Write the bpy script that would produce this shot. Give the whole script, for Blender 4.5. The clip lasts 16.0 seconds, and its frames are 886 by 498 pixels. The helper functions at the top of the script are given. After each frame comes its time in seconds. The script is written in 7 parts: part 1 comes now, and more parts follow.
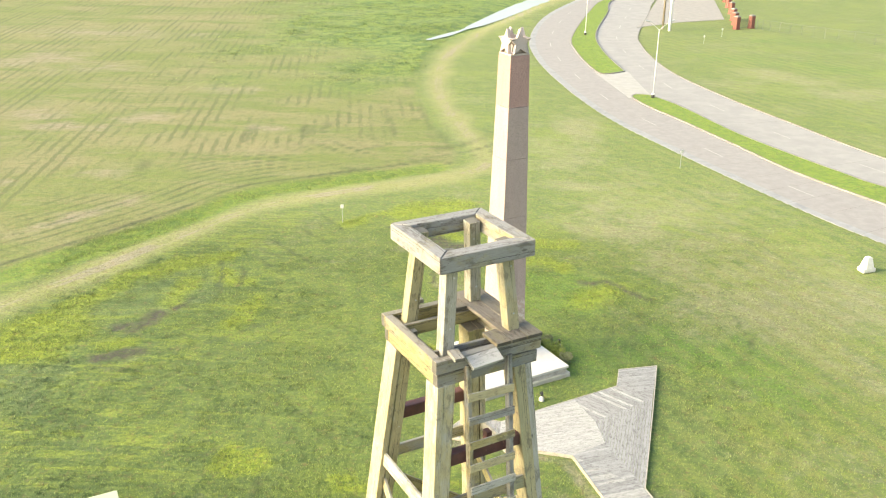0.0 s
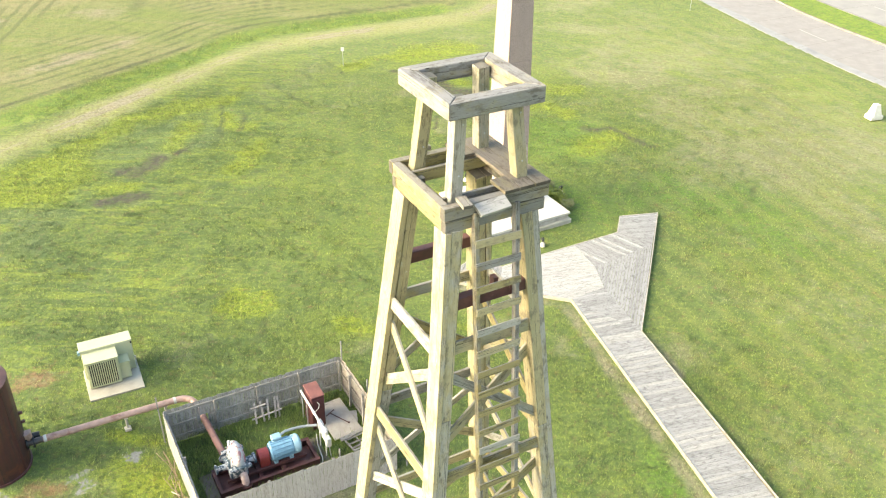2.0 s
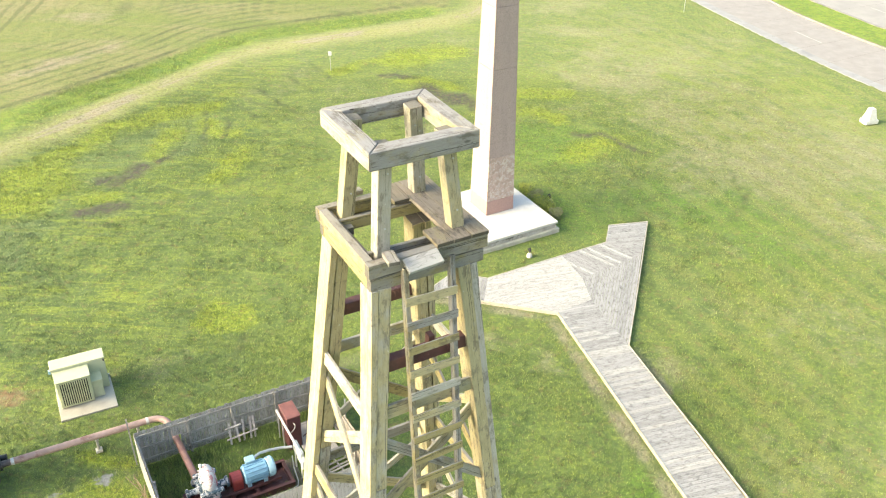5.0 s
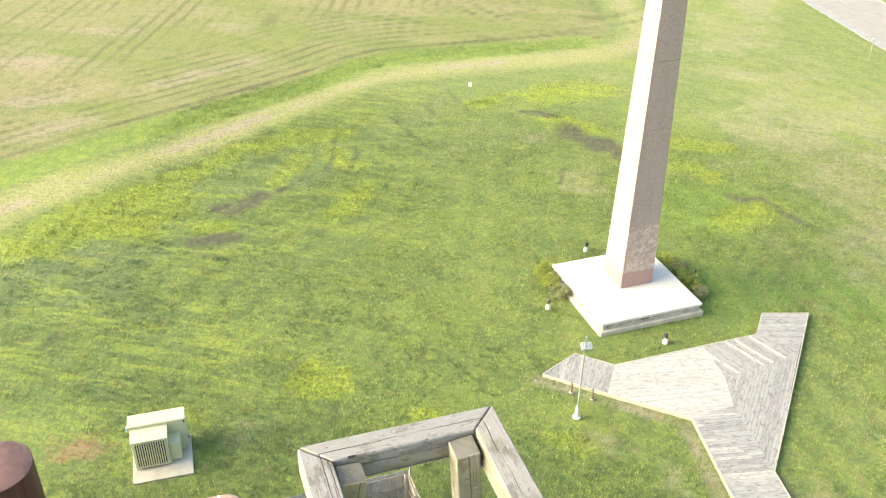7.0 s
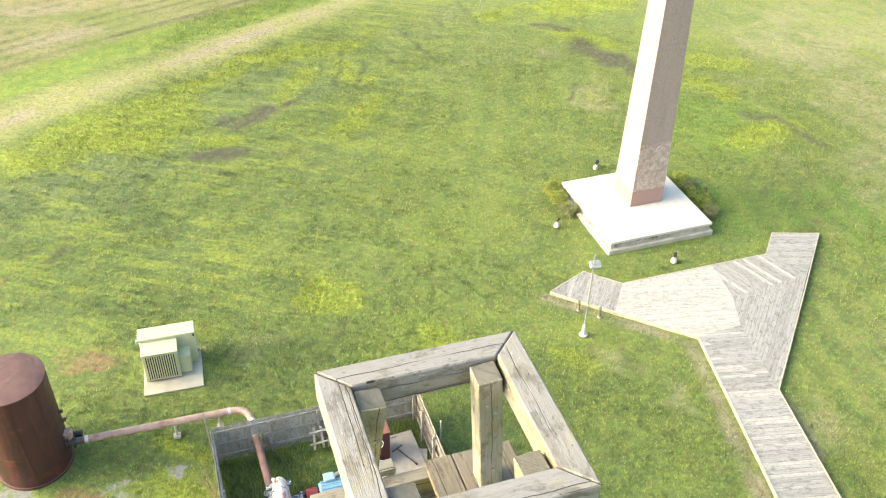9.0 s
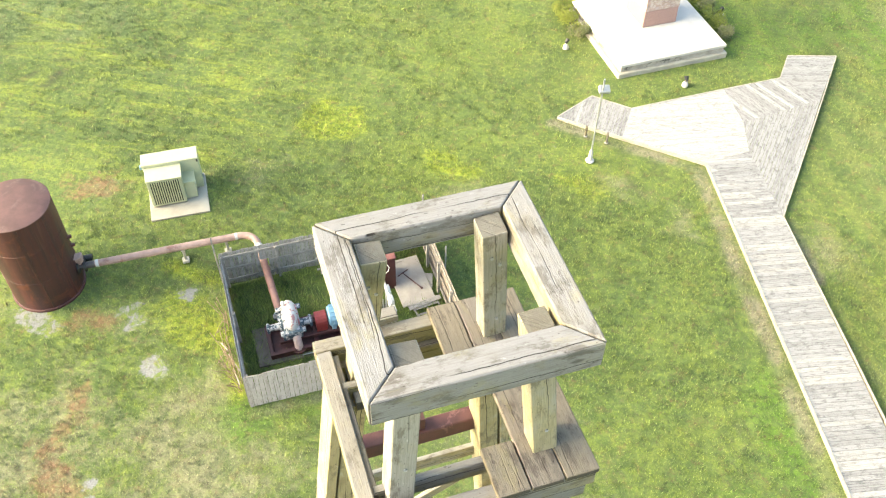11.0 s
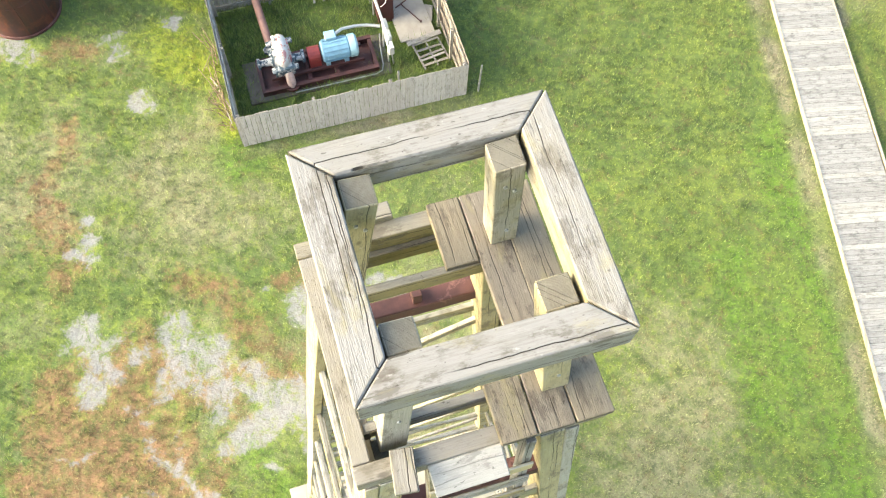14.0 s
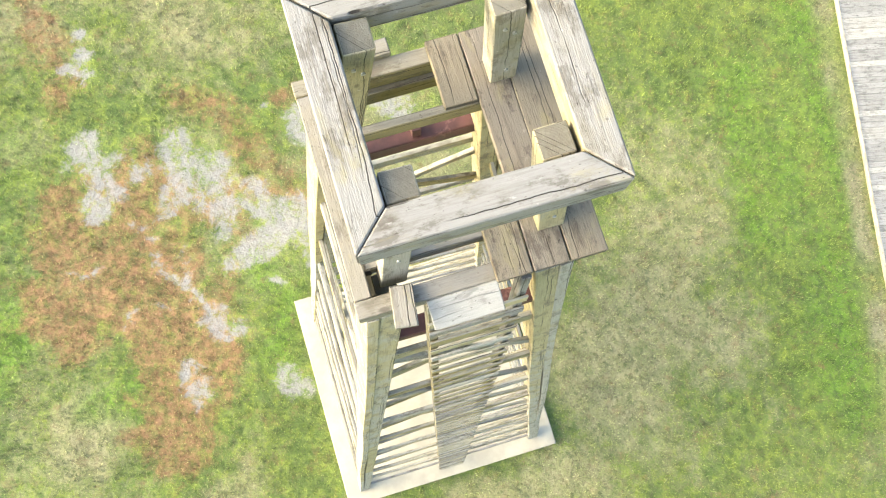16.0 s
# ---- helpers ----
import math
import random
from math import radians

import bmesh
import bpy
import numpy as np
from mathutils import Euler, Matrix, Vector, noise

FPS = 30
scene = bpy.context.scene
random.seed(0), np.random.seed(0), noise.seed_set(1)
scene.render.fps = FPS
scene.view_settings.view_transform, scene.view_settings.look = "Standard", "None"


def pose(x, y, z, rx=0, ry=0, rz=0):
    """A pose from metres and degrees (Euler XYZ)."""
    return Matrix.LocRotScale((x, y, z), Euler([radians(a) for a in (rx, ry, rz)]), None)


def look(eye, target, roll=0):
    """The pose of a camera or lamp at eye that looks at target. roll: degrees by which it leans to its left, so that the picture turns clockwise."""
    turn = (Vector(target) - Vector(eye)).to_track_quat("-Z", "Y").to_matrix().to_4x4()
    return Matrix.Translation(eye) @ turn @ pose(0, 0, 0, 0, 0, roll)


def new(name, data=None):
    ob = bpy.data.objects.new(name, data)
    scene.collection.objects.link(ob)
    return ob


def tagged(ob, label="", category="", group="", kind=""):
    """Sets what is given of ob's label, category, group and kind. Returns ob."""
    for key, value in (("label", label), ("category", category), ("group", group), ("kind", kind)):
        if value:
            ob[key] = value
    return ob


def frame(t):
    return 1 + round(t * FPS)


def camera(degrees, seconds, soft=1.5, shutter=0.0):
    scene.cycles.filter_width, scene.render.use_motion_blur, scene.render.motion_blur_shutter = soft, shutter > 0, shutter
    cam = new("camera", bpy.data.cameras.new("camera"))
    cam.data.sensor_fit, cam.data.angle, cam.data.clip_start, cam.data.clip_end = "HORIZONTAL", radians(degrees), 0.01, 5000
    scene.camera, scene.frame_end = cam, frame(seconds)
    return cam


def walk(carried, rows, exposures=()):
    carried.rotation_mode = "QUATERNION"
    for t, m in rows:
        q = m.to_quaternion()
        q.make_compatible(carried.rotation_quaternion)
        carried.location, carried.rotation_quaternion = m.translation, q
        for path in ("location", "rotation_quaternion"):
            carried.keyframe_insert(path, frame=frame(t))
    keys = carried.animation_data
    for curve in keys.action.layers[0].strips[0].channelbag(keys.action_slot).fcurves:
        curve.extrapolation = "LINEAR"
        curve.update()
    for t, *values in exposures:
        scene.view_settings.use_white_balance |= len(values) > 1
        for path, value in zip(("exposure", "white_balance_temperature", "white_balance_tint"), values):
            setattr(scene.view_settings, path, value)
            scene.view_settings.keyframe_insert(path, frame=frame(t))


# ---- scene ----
EXPOSURE = 2.03
cam = camera(51.9, 16.0, soft=1.1)
PATH = [
    (0, (0.404, -0.066, 24.221), (0.324, 1.781, 23.459), 0.6),
    (0.5, (0.366, -0.035, 24.193), (0.288, 1.78, 23.355), 0.7),
    (1, (0.332, -0.059, 24.17), (0.257, 1.715, 23.251), 0.8),
    (1.5, (0.334, -0.103, 24.185), (0.261, 1.627, 23.185), 0.8),
    (2, (0.318, -0.031, 24.215), (0.247, 1.662, 23.153), 0.9),
    (2.5, (0.327, 0.046, 24.241), (0.257, 1.739, 23.178), 0.8),
    (3, (0.369, 0.184, 24.283), (0.299, 1.875, 23.218), 0.8),
    (3.2, (0.416, 0.247, 24.309), (0.344, 1.937, 23.243), 0.7),
    (5.3, (1.097, 1.673, 24.234), (1.025, 3.364, 23.168), 0.7),
    (5.5, (1.111, 2.251, 24.218), (1.04, 3.942, 23.152), 0.8),
    (6, (1.096, 4.212, 24.231), (1.025, 5.905, 23.167), 0.8),
    (6.5, (1.081, 5.732, 24.265), (0.835, 7.411, 23.206), 0.7),
    (7, (1.04, 6.318, 24.276), (0.672, 7.976, 23.219), 0.8),
    (7.5, (0.996, 6.45, 24.262), (0.624, 8.106, 23.204), 0.8),
    (8, (0.936, 6.54, 24.222), (0.564, 8.185, 23.147), 0.9),
    (8.5, (0.909, 6.547, 24.189), (0.545, 8.148, 23.048), 1.0),
    (9, (0.897, 6.514, 24.154), (0.542, 8.067, 22.946), 1.1),
    (9.5, (0.891, 6.482, 24.139), (0.545, 7.984, 22.865), 1.1),
    (10, (0.89, 6.474, 24.136), (0.557, 7.923, 22.798), 1.3),
    (12.3, (0.605, 7.834, 24.055), (0.349, 8.97, 22.429), 1.7),
    (12.5, (0.551, 7.997, 24.071), (0.3, 9.124, 22.438), 2.2),
    (13, (0.483, 8.235, 24.035), (0.26, 9.255, 22.329), 2.5),
    (13.5, (0.461, 8.273, 24.012), (0.271, 9.17, 22.234), 3.1),
    (14, (0.452, 8.247, 24.006), (0.298, 9.016, 22.166), 3.8),
    (14.5, (0.455, 8.209, 24.025), (0.336, 8.849, 22.134), 4.7),
    (15, (0.467, 8.181, 24.045), (0.36, 8.778, 22.139), 5.0),
    (15.5, (0.459, 8.232, 24.092), (0.37, 8.763, 22.166), 5.7),
    (16, (0.423, 8.377, 24.105), (0.373, 8.767, 22.144), 7.8),
]
walk(cam, [(t, look(e, g, r)) for t, e, g, r in PATH], [(0, EXPOSURE - 0.42, 6850, 2), (2, EXPOSURE - 0.26, 6800, 2), (6, EXPOSURE - 0.23, 6850, 2), (8.5, EXPOSURE - 0.24, 6900, 2), (11.5, EXPOSURE - 0.02, 6900, 2), (16, EXPOSURE - 0.07, 6750, 2)])

# ---- light ----
SUN_AZ, SUN_EL = 201.0, 23.0      # degrees: azimuth counted from +x towards +y
sun_dir = Vector((math.cos(radians(SUN_AZ)) * math.cos(radians(SUN_EL)), math.sin(radians(SUN_AZ)) * math.cos(radians(SUN_EL)), math.sin(radians(SUN_EL))))
world = bpy.data.worlds.new("world")
scene.world = world
world.use_nodes = True
sky = world.node_tree.nodes.new("ShaderNodeTexSky")
sky.sky_type = "NISHITA"
sky.sun_disc = False
sky.sun_elevation = radians(SUN_EL)
sky.sun_rotation = radians(90.0 - SUN_AZ)
sky.air_density, sky.dust_density, sky.ozone_density = 1.0, 6.0, 1.0
back = world.node_tree.nodes["Background"]
back.inputs["Strength"].default_value = 0.195
world.node_tree.links.new(sky.outputs["Color"], back.inputs["Color"])
lamp = bpy.data.lights.new("sun", "SUN")
lamp.energy, lamp.angle, lamp.color = 1.0, radians(60.0), (1.0, 0.95, 0.84)
sun = new("sun", lamp)
sun.matrix_world = look(sun_dir * 300, (0, 0, 0))

# ---- plan frames ----
YAW = 31.7
DERRICK = (0.186, 9.839)
FENCE_O, FENCE_YAW = (-8.15, 19.93), 31.2
OBELISK, PLINTH = (1.79, 43.24), (1.72, 42.62)
TANK = (-16.58, 22.78)
PAD_O, PAD_YAW = (-14.54, 26.34), 29.0

ROAD_NEAR = [(38, 48.5), (29.5, 61.9), (25.4, 69.6), (22.3, 76.4), (18.9, 84.4), (15.0, 94.1), (12.7, 102), (10.4, 112.8), (8.2, 127), (7.3, 142), (8.7, 158.5), (12.1, 176), (18.6, 196), (30, 226), (60, 290)]
ROAD_FAR = [(47, 69), (38.1, 83.7), (33.2, 96.5), (29.7, 106.4), (25.9, 120.2), (24.6, 131), (24.5, 143), (25.6, 154), (31.2, 178.5), (36.3, 200), (48, 224), (78, 282)]
MEDIAN_A = ([(39, 61.5), (32.8, 70.4), (28.0, 79.0), (25.0, 87.2), (21.4, 96.9), (19.2, 102.2), (17.9, 107.2), (18.6, 108.9)], [(43, 65), (34.7, 75.0), (32.6, 78.6), (29.6, 84.6), (26.3, 92.2), (22.8, 103.4), (20.2, 108.6)])
MEDIAN_B = ([(17.1, 120.9), (15.3, 122.2), (13.9, 137), (14.5, 151), (20.8, 183), (25.4, 199), (39, 226)], [(19.2, 122.5), (18.1, 138), (18.8, 154), (23.6, 178.5), (27.5, 199), (42, 224)])
TRACK = [(-40, 28), (-33, 39.5), (-28.3, 48), (-24, 54.8), (-18.8, 63.9), (-15.4, 67.6), (-11.2, 70.4), (-2.1, 75.4), (1.0, 79.5), (-0.9, 88.8), (-4.6, 105), (-5.5, 127), (-2.5, 145), (4, 168), (16, 200)]
DITCH = [(-44, 31), (-36, 43), (-30.3, 51.9), (-25.4, 58.3), (-21.2, 64.5), (-18, 69.8), (-12, 73.2), (-4, 77.6)]
WATER = [(-8.8, 147.3), (-6.2, 152.0), (-3.9, 156.8), (-2.3, 160.8), (1.0, 169.4), (4.9, 181), (9.2, 193.3), (14, 206), (22, 230)]


def spline(points, n):
    """A smooth line of n points through the given ones."""
    p = np.array([points[0], *points, points[-1]], float)
    out = []
    for s in np.linspace(0, len(points) - 1, n):
        i = min(int(s), len(points) - 2)
        f = s - i
        a, b, c, d = p[i], p[i + 1], p[i + 2], p[i + 3]
        out.append(0.5 * (2 * b + (c - a) * f + (2 * a - 5 * b + 4 * c - d) * f ** 2 + (3 * b - a - 3 * c + d) * f ** 3))
    return np.array(out)


def line_distance(x, y, line):
    """Distance to a line of points, and the side on which (x, y) lies (positive: left of it)."""
    best = np.full(x.shape, 1e9)
    side = np.zeros(x.shape)
    for (ax, ay), (bx, by) in zip(line[:-1], line[1:]):
        dx, dy = bx - ax, by - ay
        f = np.clip(((x - ax) * dx + (y - ay) * dy) / (dx * dx + dy * dy + 1e-9), 0, 1)
        d = np.hypot(x - ax - f * dx, y - ay - f * dy)
        s = dx * (y - ay) - dy * (x - ax)
        side = np.where(d < best, s, side)
        best = np.minimum(best, d)
    return best, side


LATTICE = np.random.RandomState(4).rand(256, 256)


def value_noise(x, y, size, octaves=3):
    total, weight, amp = 0.0, 0.0, 1.0
    for k in range(octaves):
        u, v = x / size + 17.3 * k, y / size - 9.1 * k
        i, j = np.floor(u).astype(int), np.floor(v).astype(int)
        f, g = u - i, v - j
        f, g = f * f * (3 - 2 * f), g * g * (3 - 2 * g)
        q = lambda a, b: LATTICE[(i + a) % 256, (j + b) % 256]
        total = total + amp * ((q(0, 0) * (1 - f) + q(1, 0) * f) * (1 - g) + (q(0, 1) * (1 - f) + q(1, 1) * f) * g)
        weight += amp
        amp *= 0.55
        size *= 0.5
    return total / weight


def smooth(a, b, x):
    t = np.clip((x - a) / (b - a), 0, 1)
    return t * t * (3 - 2 * t)


TRACK_LINE, DITCH_LINE, WATER_LINE = spline(TRACK, 40), spline(DITCH, 26), spline(WATER, 22)
NEAR_LINE, FAR_LINE = spline(ROAD_NEAR, 90), spline(ROAD_FAR, 90)

# worn spots: x, y, half length, half width, turn in degrees
SAND = [(-2.6, 16.7, 0.7, 0.5, 30), (-11.5, 15.6, 0.3, 0.4, 20), (-11.9, 16.4, 0.3, 0.3, 0), (-3.4, 13.6, 0.3, 0.8, 30), (-11.75, 20.5, 0.55, 0.5, 0), (-12.9, 22.1, 0.5, 0.35, 30), (-13.6, 22.3, 0.6, 0.3, 40), (-11.9, 23.6, 0.5, 0.25, 20), (-16.6, 21.4, 1.3, 0.35, -20)]
RUST = [(-12.6, 16, 0.5, 1.5, 30), (-11.6, 14.6, 0.5, 0.9, 0), (-14.6, 21.5, 0.8, 0.5, 20), (-13.2, 18.6, 0.4, 1.4, 10), (-8.2, 10.6, 2.3, 1.7, 10), (-8.2, 12.6, 2.0, 1.2, 0), (-5.9, 8.6, 1.1, 2.0, 10), (-17.3, 27.5, 0.9, 0.5, 10)]
DRY_NEAR = [(-8.3, 17.4, 2.8, 1.8, 20), (-10, 18.4, 2.2, 1.5, 0), (5.6, 16.2, 1.6, 1.8, 20), (5.4, 13.6, 1.6, 1.8, 0), (7, 12.6, 1.7, 1.6, 0), (4.3, 11.8, 1.2, 1.6, 0), (5.6, 10.2, 1.7, 1.5, 0), (4.4, 8, 1.6, 0.8, 20), (2.4, 7.1, 0.9, 0.5, 20), (-7.7, 6.2, 0.6, 0.9, 0), (-12.2, 13.1, 0.8, 0.7, 0)]
DRY_LAWN = [(-3.6, 5.6, 0.5, 0.7, 0), (-1.5, 14.3, 3.5, 2.6, 30), (-13.5, 16.5, 2, 2.5, 0), (-17.3, 27.5, 1.2, 0.8, 10), (16.2, 46.4, 1.8, 1, 60), (1.4, 32.3, 1.6, 0.8, 10), (4.2, 31.5, 0.6, 0.9, 20), (-11.8, 30.2, 1.6, 0.9, 20), (-3.7, 30.7, 1, 0.6, 0), (9.1, 31.6, 1.1, 1.6, 20), (12.4, 46.5, 0.9, 1.3, 20), (-1.2, 54.5, 1, 1.6, 0), (-4.9, 58.8, 1.2, 0.8, 0), (10.5, 63, 2.2, 0.8, -20), (8, 63.5, 1.5, 0.7, -30), (18, 56, 3, 2, -20)]
DRY_VERGE = [(19, 52, 7, 8, 20), (15, 68, 5, 7, 25), (8.4, 73, 3, 1.4, -15), (8.3, 83, 2.5, 5, 0), (10, 92, 2, 6, 0), (32, 115.7, 4, 2.5, -30), (37.6, 123, 4, 2.5, -30), (40, 119, 5, 2, -30), (42.8, 110.2, 5, 2.5, -30), (48, 112, 4, 2, -30)]
DRY_FIELD = [(-60.5, 126, 5, 2.5, 20), (-63, 121.7, 7, 2.5, 10), (-51, 118, 6, 2.2, 10), (-35.7, 93, 3.2, 1.6, 10), (-32.5, 74.4, 2.2, 1.3, 10), (-42, 70.3, 3.6, 0.9, 20), (-42, 88.8, 3.5, 1.6, 0), (-30.5, 106.9, 3, 2, 0), (-21.9, 90, 2, 1.4, 0), (-42.7, 62.6, 4, 1.6, 20), (-39, 56, 4, 1.2, 40), (-34.3, 52.6, 2.5, 1, 50), (-30, 63.5, 4, 1, 50), (-48, 94, 4, 2, 0), (-60, 146, 14, 3, 0)]
DULL = [(10.8, 36.5, 1.4, 5, 10), (-2.5, 18.8, 3.0, 1.6, 20)]
LUSH = [(-7.0, 7.2, .9, .6, 30), (-10.7, 7.8, .7, 1.6, 0), (-13.0, 9.6, 1.2, 2.6, 0), (-7.9, 19.6, 1.4, .5, 30), (36, 133.4, 9, 1.8, -24), (49, 127, 7, 2.0, -33), (51, 147.5, 12, 2.0, -28), (-48, 172, 22, 6, 0), (-14, 139, 7, 8, 0), (-14, 160, 8, 8, 0)]
# runs of wear, growth and wheel marks: from x, y to x, y, half width
WEED_BAND = [(-27.9, 39.4, -27, 41, 1.8), (-27, 41, -26.2, 43.4, 1.8), (-26.2, 43.4, -23.9, 45.9, 1.8), (-24.2, 47.2, -23.3, 49.2, 0.8), (-23.3, 49.2, -22.3, 51.4, 0.8), (-22.3, 51.4, -21.3, 53.1, 0.8), (-21.3, 53.1, -20.1, 54.8, 0.8), (-20.1, 54.8, -16.2, 56.4, 0.8), (-25.7, 42, -22.2, 44, 1.3), (-20.4, 43.3, -19.1, 43.9, 0.6), (-17.9, 49.1, -17.7, 51.8, 0.9), (-15.9, 53.8, -14.7, 52.1, 0.7), (-13.3, 49.9, -13.6, 46.5, 0.7), (-10.2, 34.5, -9.7, 32.8, 0.45), (-10.5, 32.8, -10.5, 33.9, 0.45), (-9.4, 34.3, -9.2, 32.9, 0.25)]
WEED_PATCH = [(-9.4, 63.5, -5.7, 66.4, 0.8), (-5.6, 65.7, -1.5, 68, 1.4), (-3.8, 61.7, -0.9, 61, 0.9), (3.9, 59.8, 6.5, 60.2, 0.8), (4.2, 57, 6, 56.1, 0.7), (6.7, 50.9, 9, 52.7, 1), (-9.4, 24, -8, 23.8, 0.3), (-11.8, 23, -10.7, 21.9, 0.6), (-9.5, 21.1, -8.8, 20.3, 0.3), (-5.2, 32.2, -4.1, 32.1, 0.5), (-0.5, 32.2, 0.7, 31.7, 0.5), (-12.7, 24.7, -11.6, 24.5, 0.4)]
GREEN_RUN = [(3.5, 53.5, 6, 53.3, 1.6), (3.7, 52.4, 6.2, 50.9, 2), (4, 44.5, 7, 43.4, 1.6), (7, 43.4, 10.8, 45.9, 1.6), (10.8, 45.9, 13.4, 43.8, 1.6), (15.6, 45.2, 16.4, 40.5, 1.8), (-4.8, 11.8, -4.4, 11, 0.38), (-3.8, 10.7, -3.5, 9.3, 0.4), (7.3, 24.3, 8.8, 20.9, 0.8), (8.8, 20.9, 10, 16.7, 0.9), (10, 16.7, 11.2, 12.5, 0.9), (6.7, 19.8, 8.2, 16.2, 0.7)]
DULL_RUN = [(-22.4, 47.6, -17.2, 53, 2.2), (-20.7, 47, -16.4, 50.6, 1.5), (-26.2, 37.4, -22.8, 39.3, 2.2), (-25.8, 34.7, -23.7, 35.4, 1.4)]
SOIL_RUN = [(-19.9, 41.9, -18.1, 43, 0.45), (-19.5, 45.2, -18.1, 47.2, 0.55), (-20.4, 45.6, -18.9, 46.1, 0.25), (-17.5, 48.1, -17, 49.1, 0.35), (-2.7, 60.4, 0.2, 58.1, 0.9), (7, 53.6, 8.7, 53.9, 0.35), (8.7, 53.9, 9.7, 52.7, 0.35), (9.7, 52.7, 10.9, 51.3, 0.35), (-7.9, 24.9, -7.5, 25.1, 0.4), (-3.7, 62.6, -6.2, 62.7, 0.25), (-2.4, 54.9, -2.5, 53, 0.12)]
RUT = [(-24.1, 32.2, -23.5, 32.9, 0.16), (-23.5, 32.9, -23.1, 33.3, 0.16), (-22.4, 32.4, -22.2, 32.9, 0.2), (-22.2, 32.9, -22.2, 33.5, 0.2), (-22.7, 34.2, -22.2, 34.2, 0.13), (-16.9, 55.4, -16.2, 52.9, 0.16), (-16.2, 52.9, -15.7, 50.6, 0.16), (-15.4, 54.6, -14.8, 53.3, 0.16), (-14.8, 53.3, -14.8, 51.7, 0.16), (-8.9, 30.6, -8.9, 32.2, 0.2), (-15, 56.7, -11.6, 53.1, 0.13), (-14.6, 59.8, -10.9, 55.7, 0.13), (-14.9, 58.2, -11.3, 54.6, 0.12), (-13, 62.2, -10.2, 59.1, 0.12), (-11.9, 65.1, -9.6, 62.1, 0.14)]
RUT2 = [(-16.5, 38.7, -15.7, 39.8, 0.16), (-11.6, 33.7, -11.2, 34.4, 0.18), (-4.1, 64.5, -3.4, 63.7, 0.2), (1.9, 33.8, 2.1, 33, 0.16), (2.1, 33, 2.7, 32.2, 0.16), (2.8, 34.1, 3.4, 33.2, 0.12), (-3, 35.4, -2.4, 34.4, 0.13), (-1.1, 29.9, -0.1, 30.3, 0.12), (-2.9, 28.8, -2.1, 29.1, 0.1), (16.3, 47.3, 15.3, 44.6, 0.2), (15.3, 44.6, 14.6, 43.6, 0.2), (15.7, 49.4, 15.8, 47.3, 0.15)]
FIELD_SCAR = [(-6.8, 100.3, -4.8, 91.1, 0.3), (-4.1, 89.6, -2.5, 84.2, 0.3), (-5.7, 79.7, -3.7, 81.1, 0.3), (-15.8, 88.7, -15.7, 92.5, 0.5), (-22.9, 85.3, -23.2, 90.2, 0.5), (-8, 85.1, -10.6, 83.5, 0.3), (-12.2, 76.9, -9.8, 77.2, 0.3), (-10.7, 100, -8.3, 88.2, 0.3), (-7.6, 93.9, -5.4, 96.5, 0.25), (-17.3, 87.5, -17.6, 90.7, 0.5), (-29.5, 75.2, -29.9, 78.1, 0.6)]
SAND_RUN = [(-10.3, 13, -9.6, 12.7, 0.51), (-9.6, 12.7, -9.4, 11.8, 0.51), (-8, 13.9, -7.4, 13.3, 0.56), (-7.4, 13.3, -7.7, 12.1, 0.56), (-7, 13.6, -6.3, 13, 0.48), (-6.3, 13, -6.3, 12.3, 0.48), (-7.3, 12.9, -7, 12.6, 0.34), (-9, 12.9, -8.7, 13.1, 0.34), (-8.8, 11.6, -7.9, 11.4, 0.31), (-5.5, 13.2, -4.7, 12.7, 0.42), (-4.7, 12.7, -5, 12, 0.42), (-5, 12, -5.5, 11.2, 0.42), (-4.2, 13.2, -3.9, 12.9, 0.42)]
SAND_MORE = [(-7.7, 10.8, -7.2, 10.5, 0.19), (-6.9, 10.4, -6.2, 10.2, 0.24), (-6.8, 11.3, -6.5, 10.6, 0.16), (-5.8, 10, -5, 9.7, 0.35), (-5.8, 8.3, -5.3, 7.9, 0.35), (-3.2, 8.9, -2.8, 8.7, 0.35), (-11.7, 15.6, -11.2, 15.3, 0.29), (-6.1, 15.7, -5.9, 15.7, 0.19), (-5.2, 16.1, -4.8, 15.4, 0.32), (-9.6, 9.9, -8.7, 10.4, 0.13), (-6.7, 9.7, -8, 9, 0.1), (-4.6, 11.4, -3.3, 11, 0.08), (-3.7, 12.2, -3.3, 11.2, 0.19)]
RUST_RUN = [(-10.7, 12.2, -10, 11.3, 0.49), (-10, 11.3, -9.9, 10, 0.49), (-9.7, 8.8, -8.6, 8.2, 0.59), (-9.2, 9.3, -7.4, 9.5, 0.77), (-7.4, 9.5, -5.8, 9.3, 0.77), (-8.6, 10.7, -6.9, 11.1, 0.59), (-8.9, 12, -8.3, 12, 0.42), (-7.1, 8.7, -6.3, 8.7, 0.63), (-9.5, 10.1, -8.7, 9.4, 0.56), (-5.8, 10.2, -5, 9, 0.35), (-6.3, 8.2, -5.4, 6.5, 0.84), (-6.8, 9.5, -5.4, 9.3, 0.7)]
OLIVE_RUN = [(-5.9, 13.7, -4.2, 13.5, 0.35), (-6.5, 14.5, -4.8, 14.3, 0.45), (-6, 12.3, -5.3, 12.1, 0.25), (-8.3, 15.4, -7, 15.2, 0.5), (-5.8, 16.1, -5, 16.2, 0.3)]

